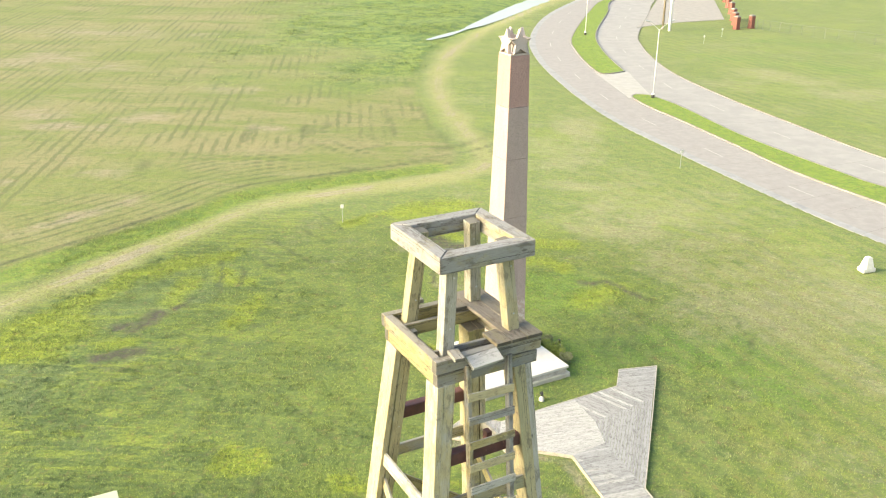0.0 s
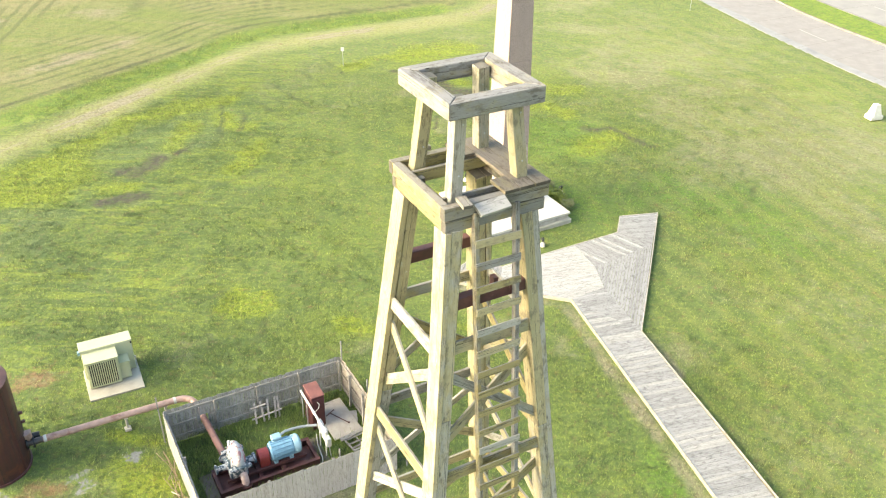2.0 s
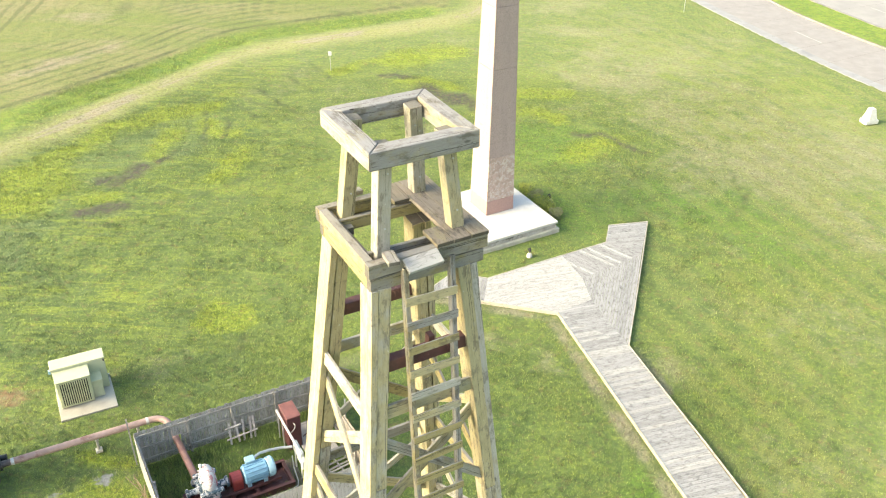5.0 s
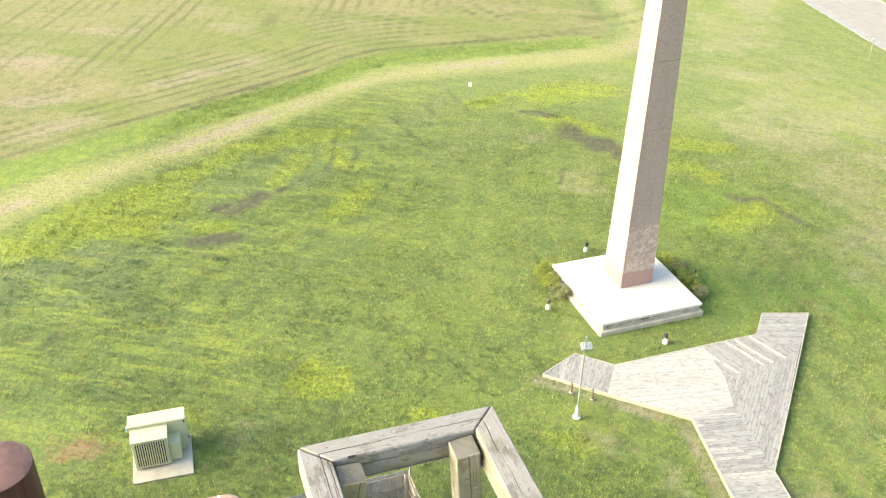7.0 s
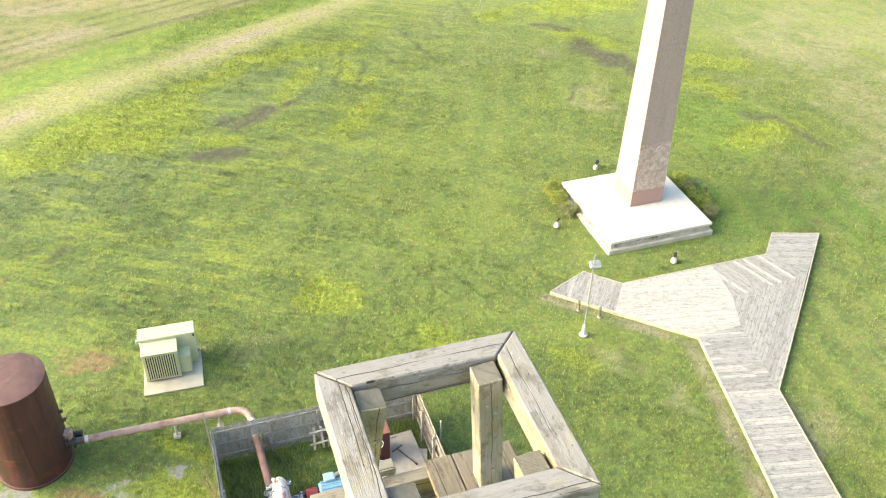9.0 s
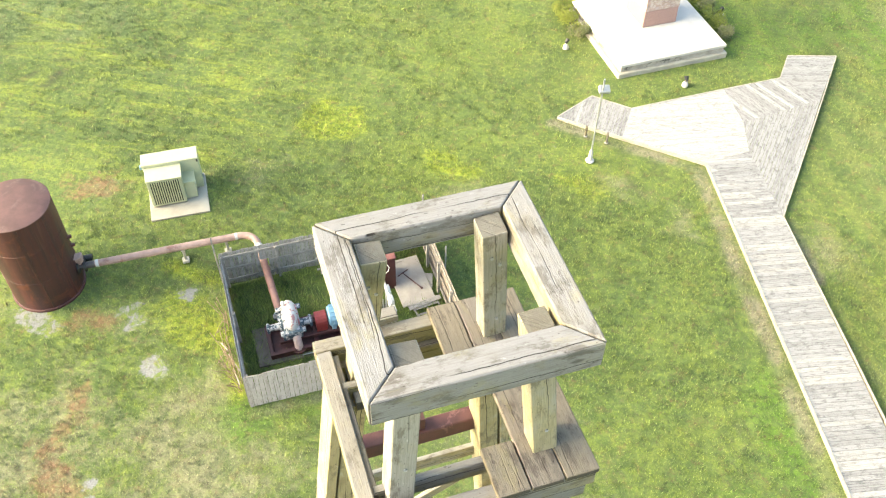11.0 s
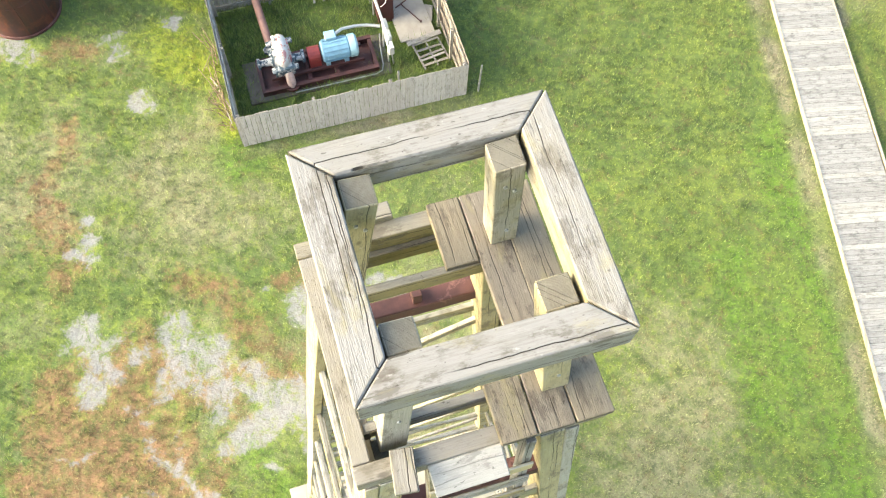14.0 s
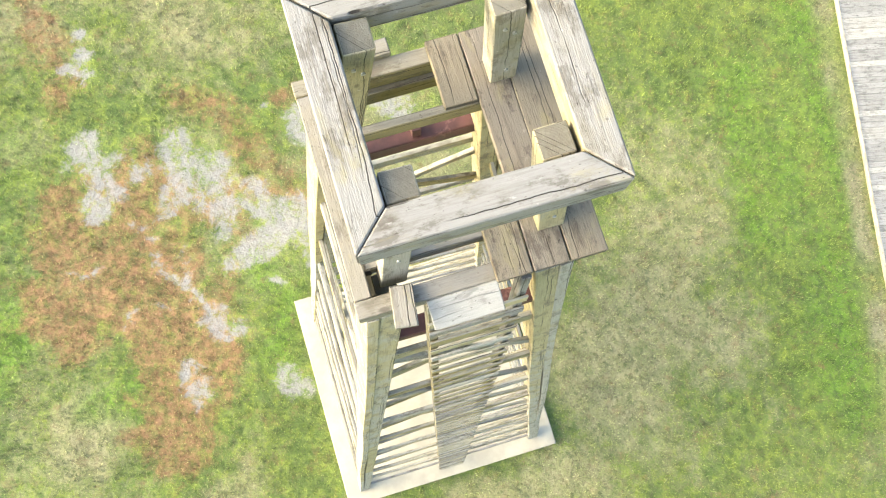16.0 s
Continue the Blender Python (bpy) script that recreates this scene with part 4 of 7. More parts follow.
def prism(outline, z0, z1, bevel=0.0):
    bm = bmesh.new()
    low = [bm.verts.new((x, y, z0)) for x, y in outline]
    high = [bm.verts.new((x, y, z1)) for x, y in outline]
    bm.faces.new(high)
    bm.faces.new(low[::-1])
    k = len(outline)
    for i in range(k):
        bm.faces.new((low[i], low[(i + 1) % k], high[(i + 1) % k], high[i]))
    bmesh.ops.recalc_face_normals(bm, faces=bm.faces[:])
    if bevel:
        bmesh.ops.bevel(bm, geom=bm.edges[:], offset=bevel, segments=1, affect="EDGES", profile=0.5)
    return bm


def tube(points, r, seg=12):
    """A round bar along points."""
    bm = bmesh.new()
    pts = [Vector(p) for p in points]
    rings, up = [], None
    for i, p in enumerate(pts):
        d = (pts[min(i + 1, len(pts) - 1)] - pts[max(i - 1, 0)]).normalized()
        if up is None:
            up = Vector((0, 0, 1)) if abs(d.z) < 0.9 else Vector((1, 0, 0))
        side = d.cross(up).normalized()
        up = side.cross(d).normalized()
        rings.append([bm.verts.new(p + r * (math.cos(a) * side + math.sin(a) * up)) for a in (2 * math.pi * k / seg for k in range(seg))])
    for a, b in zip(rings[:-1], rings[1:]):
        for k in range(seg):
            bm.faces.new((a[k], a[(k + 1) % seg], b[(k + 1) % seg], b[k]))
    bm.faces.new(rings[0][::-1])
    bm.faces.new(rings[-1])
    bmesh.ops.recalc_face_normals(bm, faces=bm.faces[:])
    return bm


def lathe(profile, seg=24, m=None):
    """Turned about z from (radius, height) pairs."""
    bm = bmesh.new()
    rings = [[bm.verts.new((max(r, 1e-4) * math.cos(2 * math.pi * k / seg), max(r, 1e-4) * math.sin(2 * math.pi * k / seg), z)) for k in range(seg)] for r, z in profile]
    for a, b in zip(rings[:-1], rings[1:]):
        for k in range(seg):
            bm.faces.new((a[k], a[(k + 1) % seg], b[(k + 1) % seg], b[k]))
    bm.faces.new(rings[0][::-1])
    bm.faces.new(rings[-1])
    bmesh.ops.recalc_face_normals(bm, faces=bm.faces[:])
    if m is not None:
        bm.transform(m)
    return bm


def join(*parts):
    """Several bmeshes as one."""
    bm = bmesh.new()
    for p in parts:
        me = bpy.data.meshes.new("piece")
        p.to_mesh(me)
        p.free()
        bm.from_mesh(me)
        bpy.data.meshes.remove(me)
    return bm


def shade_smooth(me, angle=0.6):
    me.polygons.foreach_set("use_smooth", [True] * len(me.polygons))
    me.set_sharp_from_angle(angle=angle)


def mesh_of(name, bm, mat, smooth_it=False):
    me = bpy.data.meshes.new(name)
    bm.to_mesh(me)
    bm.free()
    me.materials.append(mat)
    if smooth_it:
        shade_smooth(me)
    return me


def part(name, bm, mat, parent, label="", m=None, smooth_it=False):
    """One mesh under a thing or a part; bm may be a mesh that is already made."""
    me = bm if isinstance(bm, bpy.types.Mesh) else mesh_of(name, bm, mat, smooth_it)
    ob = new(name, me)
    ob.parent = parent
    if m is not None:
        ob.matrix_basis = m
    return tagged(ob, label)


def thing(name, m, label, category, group="", kind=""):
    ob = new(name)
    ob.matrix_basis = m
    return tagged(ob, label, category, group, kind)


def whole(name, bm, mat, m, label, category, group="", kind="", smooth_it=False):
    ob = new(name, mesh_of(name, bm, mat, smooth_it))
    ob.matrix_basis = m
    return tagged(ob, label, category, group, kind)


def along(p0, p1, up=(0, 0, 1)):
    """A frame at the middle of p0 p1, x along it, z near up."""
    p0, p1 = Vector(p0), Vector(p1)
    x = (p1 - p0).normalized()
    y = Vector(up).cross(x).normalized()
    z = x.cross(y)
    return Matrix.Translation((p0 + p1) / 2) @ Matrix((x, y, z)).transposed().to_4x4()


RNG = random.Random(11)


def bar(name, p0, p1, wide, high, mat, parent, up=(0, 0, 1), label="", bevel=0.006, sag=0.0):
    """A sawn timber from p0 to p1: wide across, high along up, ends cut square, slightly bowed."""
    length = (Vector(p1) - Vector(p0)).length
    bm = bmesh.new()
    bmesh.ops.create_cube(bm, size=1.0, matrix=Matrix.Diagonal((length, wide, high, 1)))
    bmesh.ops.bevel(bm, geom=bm.edges[:], offset=bevel, segments=1, affect="EDGES", profile=0.5)
    if length > 0.8:
        for f in (-0.25, 0.0, 0.25):
            bmesh.ops.bisect_plane(bm, geom=bm.verts[:] + bm.edges[:] + bm.faces[:], plane_co=(f * length, 0, 0), plane_no=(1, 0, 0))
        by, bz = RNG.uniform(-1, 1) * 0.004 * length, RNG.uniform(-1, 1) * 0.002 * length
        for v in bm.verts:
            k = 1 - (2 * v.co.x / length) ** 2
            v.co.y += by * k
            v.co.z += bz * k
    return part(name, bm, mat, parent, label, along(p0, p1, up))


# ---- ground ----
def steps(lo, hi, fine, far_lo, far_hi):
    """Grid lines, close together between lo and hi and wider apart beyond."""
    mid = np.arange(lo, hi + fine / 2, fine)
    out_hi, out_lo, s = [], [], fine
    p = mid[-1]
    while p < far_hi:
        s *= 1.045
        p += s
        out_hi.append(p)
    p, s = mid[0], fine
    while p > far_lo:
        s *= 1.045
        p -= s
        out_lo.append(p)
    return np.array(out_lo[::-1] + list(mid) + out_hi)


def ground_height(x, y, dd=None, dw=None):
    h = 0.10 * (value_noise(x, y, 6.0, 3) - 0.5) + 0.035 * (value_noise(x, y, 0.8, 2) - 0.5)
    if dd is not None:
        h = h - 0.10 * (1 - smooth(0.2, 2.2, dd))
        h = h - 0.5 * (1 - smooth(1.2, 4.5, dw))
    by_road = (x > 3) & (x < 95) & (y > 45) & (y < 310)
    if by_road.any():
        xr, yr = x[by_road], y[by_road]
        (d1, s1), (d2, s2) = line_distance(xr, yr, NEAR_LINE[::2]), line_distance(xr, yr, FAR_LINE[::2])
        h[by_road] = np.where(((s1 < 0) & (s2 > 0)) | (np.minimum(d1, d2) < 0.15), np.minimum(h[by_road], -0.03), h[by_road])
    return h - 0.045


def paint_masks(me, x, y, known=None):
    sand, rust, strip, weed, field, rough, yard, ditch, ruts, dd, sd, dw, soil, dry, marks, lush, dull, headland = known or masks(x, y)
    one = me.color_attributes.new("worn", "FLOAT_COLOR", "POINT")
    one.data.foreach_set("color", np.stack([sand, rust, strip, weed], 1).astype(np.float32).ravel())
    two = me.color_attributes.new("zone", "FLOAT_COLOR", "POINT")
    two.data.foreach_set("color", np.stack([field, rough, yard, ditch], 1).astype(np.float32).ravel())
    three = me.color_attributes.new("extra", "FLOAT_COLOR", "POINT")
    three.data.foreach_set("color", np.stack([soil, dry, marks, lush], 1).astype(np.float32).ravel())
    four = me.color_attributes.new("more", "FLOAT_COLOR", "POINT")
    four.data.foreach_set("color", np.stack([dull, ruts, headland, ruts], 1).astype(np.float32).ravel())
    return dd, dw


def build_ground():
    gx, gy = steps(-30, 20, 0.21, -2600, 2600), steps(3, 70, 0.21, -2600, 2600)
    X, Y = np.meshgrid(gx, gy)
    x, y = X.ravel(), Y.ravel()
    nx, ny = len(gx), len(gy)
    i = np.arange(nx * (ny - 1)).reshape(ny - 1, nx)[:, :-1].ravel()
    quads = np.stack([i, i + 1, i + nx + 1, i + nx], 1)
    me = bpy.data.meshes.new("ground")
    me.from_pydata(np.stack([x, y, np.zeros_like(x)], 1).tolist(), [], quads.tolist())
    dd, dw = paint_masks(me, x, y)
    me.vertices.foreach_set("co", np.stack([x, y, ground_height(x, y, dd, dw)], 1).astype(np.float32).ravel())
    me.polygons.foreach_set("use_smooth", [True] * len(me.polygons))
    me.materials.append(GROUND)
    tagged(new("ground", me), "mown green grass with dry, sandy and weedy patches", "ground", kind="structure")


build_ground()


def ribbon(a, b, z, drop, flare=0.0):
    """A sheet between two lines of equally many points, with edges that drop, flaring outwards, into the ground."""
    bm = bmesh.new()
    out = (a - b) / (np.linalg.norm(a - b, axis=1)[:, None] + 1e-9) * flare
    rows = [[bm.verts.new(v) for v in ((*(p + o), z - drop), (*p, z), (*q, z), (*(q - o), z - drop))] for p, q, o in zip(a, b, out)]
    for r, s in zip(rows[:-1], rows[1:]):
        for k in range(3):
            bm.faces.new((r[k], r[k + 1], s[k + 1], s[k]))
    bmesh.ops.recalc_face_normals(bm, faces=bm.faces[:])
    return bm


road = whole("road", ribbon(NEAR_LINE, FAR_LINE, -0.045, 0.08, 0.25), ROAD_MAT, Matrix(), "pale worn concrete road with two carriageways", "road", kind="structure")


def median(lines, label):
    """A raised grass island with a concrete kerb all round."""
    a, b = spline(lines[0], 40), spline(lines[1], 40)
    loop = [tuple(p) for p in a] + [tuple(p) for p in b[::-1]]
    c = np.array(loop)
    d = np.roll(c, -1, 0) - np.roll(c, 1, 0)
    d /= np.linalg.norm(d, axis=1)[:, None] + 1e-9
    side = np.stack([-d[:, 1], d[:, 0]], 1)
    area = 0.5 * np.sum(c[:, 0] * np.roll(c[:, 1], -1) - np.roll(c[:, 0], -1) * c[:, 1])
    inner = c + side * (0.16 if area > 0 else -0.16)
    bm = bmesh.new()
    k = len(c)
    r = [[bm.verts.new((*p, z)) for p in ring] for ring, z in ((c, -0.06), (c, 0.09), (inner, 0.09), (inner, 0.02))]
    for lo, hi in zip(r[:-1], r[1:]):
        for i in range(k):
            bm.faces.new((lo[i], lo[(i + 1) % k], hi[(i + 1) % k], hi[i]))
    bmesh.ops.recalc_face_normals(bm, faces=bm.faces[:])
    island = whole("median", bm, KERB_MAT, Matrix(), label, "median strip", "road medians", "structure")
    bm = bmesh.new()
    va, vb = [bm.verts.new((*p, 0.06)) for p in inner[:40]], [bm.verts.new((*p, 0.06)) for p in inner[40:][::-1]]
    for i in range(39):
        bm.faces.new((va[i], va[i + 1], vb[i + 1], vb[i]))
    bmesh.ops.recalc_face_normals(bm, faces=bm.faces[:])
    part("median_grass", bm, GROUND, island, "mown green grass")


median(MEDIAN_A, "grass median with concrete kerb between the carriageways")
median(MEDIAN_B, "curved grass median with pale kerb further up the road")


def partner(line, other):
    """For each point of a line the nearest one of another."""
    gap = np.linalg.norm(line[:, None] - other[None], axis=2)
    return other[gap.argmin(1)]


def lane_marks(a, b, label):
    """White dashes midway between two lines."""
    mid = spline(a, 160)
    mid = (mid + partner(mid, spline(b, 900))) / 2
    s = np.concatenate([[0], np.cumsum(np.linalg.norm(np.diff(mid, axis=0), axis=1))])
    where = lambda q: np.array([np.interp(q, s, mid[:, 0]), np.interp(q, s, mid[:, 1])])
    bms = []
    q = 3.0
    while q + 3 < s[-1]:
        bm = bmesh.new()
        pts = [where(q + k) for k in (0, 1.5, 3.0)]
        d = pts[2] - pts[0]
        n = np.array([-d[1], d[0]]) / np.linalg.norm(d) * 0.055
        rows = [[bm.verts.new((*(p + n), -0.029)), bm.verts.new((*(p - n), -0.029))] for p in pts]
        for u, v in zip(rows[:-1], rows[1:]):
            bm.faces.new((u[0], u[1], v[1], v[0]))
        bms.append(bm)
        q += 12.0
    part("lane_dash", join(*bms), ROAD_PAINT, road, label)


inner_a, inner_b = MEDIAN_A[0][:-1] + MEDIAN_B[0][1:5], MEDIAN_A[1] + MEDIAN_B[1][:5]
lane_marks(inner_a, ROAD_NEAR, "worn white lane dashes")
lane_marks(inner_b, ROAD_FAR, "worn white lane dashes")
# paler far carriageway, a crossing of newer concrete, and a grey gutter along the near edge
far_side = spline(inner_b, 90)
part("carriageway", ribbon(far_side, partner(far_side, spline(ROAD_FAR, 900)), -0.041, 0.0), ROAD_PALE, road, "paler worn far carriageway")
part("crossing", prism([(17.6, 107.0), (20.4, 108.2), (19.6, 122.8), (15.0, 122.4)], -0.06, -0.036), ROAD_NEW, road, "pale concrete crossing between the medians")
nd = np.gradient(NEAR_LINE, axis=0)
nd = np.stack([nd[:, 1], -nd[:, 0]], 1) / np.linalg.norm(nd, axis=1)[:, None]
part("gutter", ribbon(NEAR_LINE, NEAR_LINE + nd * (0.75 + 0.35 * value_noise(NEAR_LINE[:, 0], NEAR_LINE[:, 1], 9.0, 2))[:, None], -0.037, 0.0), ROAD_GUTTER, road, "grey stained gutter strip")


def kerb_line(line, label, shift):
    d = np.gradient(line, axis=0)
    d /= np.linalg.norm(d, axis=1)[:, None]
    n = np.stack([-d[:, 1], d[:, 0]], 1)
    part("kerb", ribbon(line + n * shift, line, 0.03, 0.15), KERB_MAT, road, label)


kerb_line(FAR_LINE, "low grey concrete kerb", -0.14)
# expansion joints across the slabs
joints = []
for i in range(1, 27):
    f = (i + 0.3 * math.sin(7.0 * i)) / 27
    p = np.array([np.interp(f, np.linspace(0, 1, 90), NEAR_LINE[:, k]) for k in (0, 1)])
    q = partner(p[None], spline(inner_a if i % 3 else ROAD_FAR, 400))[0]
    d = (q - p) / np.linalg.norm(q - p)
    e = np.array([-d[1], d[0]]) * 0.016
    bm = bmesh.new()
    bm.faces.new([bm.verts.new((*v, -0.031)) for v in (p + d * 0.1 + e, p + d * 0.1 - e, q - d * 0.1 - e, q - d * 0.1 + e)])
    bmesh.ops.recalc_face_normals(bm, faces=bm.faces[:])
    joints.append(bm)
part("expansion_joint", join(*joints), JOINT, road, "dark filled joints across the slabs")
whole("driveway", prism([(26.6, 161.5), (35, 168.2), (44.2, 172.8), (49.5, 206), (38, 206), (31.6, 180), (29.6, 171.9)], -0.1, 0.015), DRIVE_MAT, Matrix(), "pale concrete driveway leading off the road", "driveway", kind="structure")
w = WATER_LINE
dn = np.gradient(w, axis=0)
dn = np.stack([-dn[:, 1], dn[:, 0]], 1) / np.linalg.norm(dn, axis=1)[:, None]
half = np.interp(np.linspace(0, 1, len(w)), [0, 0.12, 0.24, 0.32, 0.40, 0.55, 0.75, 1], [0.4, 0.9, 0.5, 0.25, 1.1, 1.9, 2.4, 3.2])[:, None]
bmw = bmesh.new()
rw = [[bmw.verts.new((*(p + q * h), -0.40)), bmw.verts.new((*(p - q * h), -0.40))] for p, q, h in zip(w, dn, half)]
for a, b in zip(rw[:-1], rw[1:]):
    bmw.faces.new((a[0], a[1], b[1], b[0]))
bmesh.ops.recalc_face_normals(bmw, faces=bmw.faces[:])
whole("water", bmw, SKY_PALE_WATER, Matrix(), "still shallow water in a drainage ditch", "water", kind="structure")


# ---- boardwalk ----
def clip(poly, px, py, nx, ny):
    """The part of a convex outline where (p - (px, py)) . n >= 0."""
    out = []
    for (ax, ay), (bx, by) in zip(poly, poly[1:] + poly[:1]):
        da, db = (ax - px) * nx + (ay - py) * ny, (bx - px) * nx + (by - py) * ny
        if da >= 0:
            out.append((ax, ay))
        if (da >= 0) != (db >= 0):
            f = da / (da - db)
            out.append((ax + f * (bx - ax), ay + f * (by - ay)))
    return out


BW = dict(l=(-1.2, 35.7), w2=(-0.02, 37.4), a=(1.66, 37.0), b=(7.6, 40.65), t2=(7.93, 42.35), tr=(10.0, 42.87), kr=(7.72, 32.25), kl=(4.83, 34.45), a2=(1.5, 35.12), j=(6.42, 35.55), b0=(5.3, 39.24), rs=(9.25, 39.6), c=(6.15, 37.3))
WALK_DIR = Vector((0.338, -0.941)).normalized()
DECK_TOP = 0.115
boardwalk = thing("boardwalk", pose(0, 0, 0), "silvery grey timber boardwalk with a wide angled viewing deck", "boardwalk")
PLANK_RNG = random.Random(5)


def lay(poly, direction, pitch, tops=DECK_TOP, new_share=0.2, fresh=None):
    """Planks along direction that fill a convex outline, each with its own edges."""
    d = Vector(direction).normalized()
    n = Vector((-d.y, d.x))
    ang = math.atan2(d.y, d.x)
    s = [p[0] * n.x + p[1] * n.y for p in poly]
    q = min(s)
    area = sum(a[0] * b[1] - b[0] * a[1] for a, b in zip(poly, poly[1:] + poly[:1]))
    poly = poly if area > 0 else poly[::-1]
    while q < max(s):
        gap = 0.005
        piece = clip(poly, n.x * (q + gap), n.y * (q + gap), n.x, n.y)
        piece = clip(piece, n.x * (q + pitch - gap), n.y * (q + pitch - gap), -n.x, -n.y) if len(piece) > 2 else []
        if len(piece) > 2:
            c = Vector((sum(p[0] for p in piece) / len(piece), sum(p[1] for p in piece) / len(piece)))
            flat = []
            for p in piece:
                e = Vector(p) - c
                v = (e.dot(d), e.dot(n))
                if not flat or (Vector(v) - Vector(flat[-1])).length > 0.004:
                    flat.append(v)
            if len(flat) > 2 and (Vector(flat[0]) - Vector(flat[-1])).length < 0.004:
                flat.pop()
            wide = max(v[1] for v in flat) - min(v[1] for v in flat)
            if len(flat) > 2 and wide > 0.02:
                rise = PLANK_RNG.uniform(-0.004, 0.004)
                share = new_share(q) if callable(new_share) else new_share
                part("plank", prism(flat, -0.038, 0.0), (fresh or DECK_NEW) if PLANK_RNG.random() < share else DECK, boardwalk, "", pose(c.x, c.y, tops + rise, PLANK_RNG.uniform(-0.4, 0.4), 0, math.degrees(ang)))
        q += pitch


def towards(p, q):
    return (q[0] - p[0], q[1] - p[1])


lay([BW["l"], BW["w2"], BW["a"], BW["a2"]], towards(BW["a"], BW["a2"]), 0.145, new_share=0.12)
SQUARE = (0.94, 0.342)
lay([BW["a"], BW["b0"], BW["c"], BW["j"], BW["kl"], BW["a2"]], SQUARE, 0.145, new_share=1.0, fresh=DECK_WHITE)
lay([BW["b0"], BW["b"], BW["rs"], BW["c"]], (0.768, -0.641), 0.145, new_share=0.22, fresh=DECK_WHITE)
lay([BW["c"], BW["rs"], BW["kr"], BW["j"]], towards(BW["tr"], BW["kr"]), 0.145, new_share=0.22, fresh=DECK_WHITE)
lay([BW["b"], BW["t2"], BW["tr"], BW["rs"]], towards(BW["t2"], BW["tr"]), 0.145, new_share=0.15)
lay([BW["kl"], BW["j"], BW["kr"]], SQUARE, 0.145, new_share=0.05)
walk_end = 24.0


def bleached(q):
    """Lengths of the walk that were relaid with newer boards."""
    return 0.5 if 0.5 + 0.5 * math.sin(q * 2.9) * math.sin(q * 1.13 + 0.6) > 0.62 else 0.08


wl = (BW["kl"][0] + WALK_DIR.x * (walk_end + 2.6), BW["kl"][1] + WALK_DIR.y * (walk_end + 2.6))
wr = (BW["kr"][0] + WALK_DIR.x * walk_end, BW["kr"][1] + WALK_DIR.y * walk_end)
lay([BW["kl"], BW["kr"], wr, wl], (WALK_DIR.y, -WALK_DIR.x), 0.165, new_share=bleached, fresh=DECK_PALE)


def rim(points, inset=0.03):
    for p, q in zip(points[:-1], points[1:]):
        bar("rim_board", (*p, 0.045), (*q, 0.045), 0.05, 0.17, DECK_RIM, boardwalk, label="pale edge board", bevel=0.004)


rim([wl, BW["kl"], BW["l"], BW["w2"], BW["a"], BW["b"], BW["t2"], BW["tr"], BW["kr"], wr])

# ---- derrick ----
derrick = thing("oil_derrick", pose(DERRICK[0], DERRICK[1], 0, 0, 0, YAW), "tall weathered timber oil derrick with ladder on a concrete slab", "derrick")
HALF_TOP, Z_TOP, HALF_LOW, Z_LOW = 0.68, 18.85, 2.418, 0.12


def half_at(z):
    return HALF_TOP + (Z_TOP - z) * (HALF_LOW - HALF_TOP) / (Z_TOP - Z_LOW)


def settle(p):
    """The frame stands a little out of square: two faces lean in."""
    h = half_at(p[2])
    return Vector((p[0] - 0.045 - 0.045 * p[0] / h, p[1] - 0.03 - 0.03 * p[1] / h, p[2]))


def corner(su, sv, z, inset):
    h = half_at(z) - inset
    return settle((su * h, sv * h, z))


def mitre_ring(name, half_size, wide, z0, z1, mat, label):
    """Four mitred timbers in a square."""
    h, g = half_size, 0.005
    for k in range(4):
        outline = [(-h + g, -h), (h - g, -h), (h - wide - g, -h + wide), (-h + wide + g, -h + wide)]
        outline = [(x, y + h - wide / 2) for x, y in outline]
        bm = prism(outline, z0 - (z0 + z1) / 2, z1 - (z0 + z1) / 2, 0.008)
        m = Matrix.Translation((0.007, 0, 0)) @ Matrix.Diagonal((1.011, 1, 1, 1)) @ pose(0, 0, 0, 0, 0, 90 * k) @ pose(0, -h + wide / 2, (z0 + z1) / 2, RNG.uniform(-.5, .5), RNG.uniform(-.4, .4), RNG.uniform(-.25, .25))
        part(name, bm, mat, derrick, label if k == 0 else "", m)


whole("derrick_slab", box(5.52, 5.5, 0.22, 0.015), CONCRETE, pose(DERRICK[0] - 0.02, DERRICK[1] + 0.02, 0.01, 0, 0, YAW), "pale concrete slab under the derrick", "slab", kind="structure")
mitre_ring("crown_beam", 0.62, 0.178, 20.165, 20.365, TIMBER_PALE, "split silvery crown beam")
for su in (-1, 1):
    for sv in (-1, 1):
        bar("crown_post", (su * 0.47, sv * 0.47, 18.95), (su * 0.352, sv * 0.352, 20.325), 0.155, 0.155, TIMBER_OCHRE, derrick, up=(0, 1, 0), label="tapered square post")
        for du, z in ((-0.02, 20.10), (0.03, 20.02), (0.01, 19.42)):
            h = 0.352 + (20.325 - z) * 0.0858
            part("bolt_head", cylinder(0.011, 0.010, 8), GALV, derrick, "", pose(su * h + du, sv * h - 0.0775, z, 90, 0, 0))
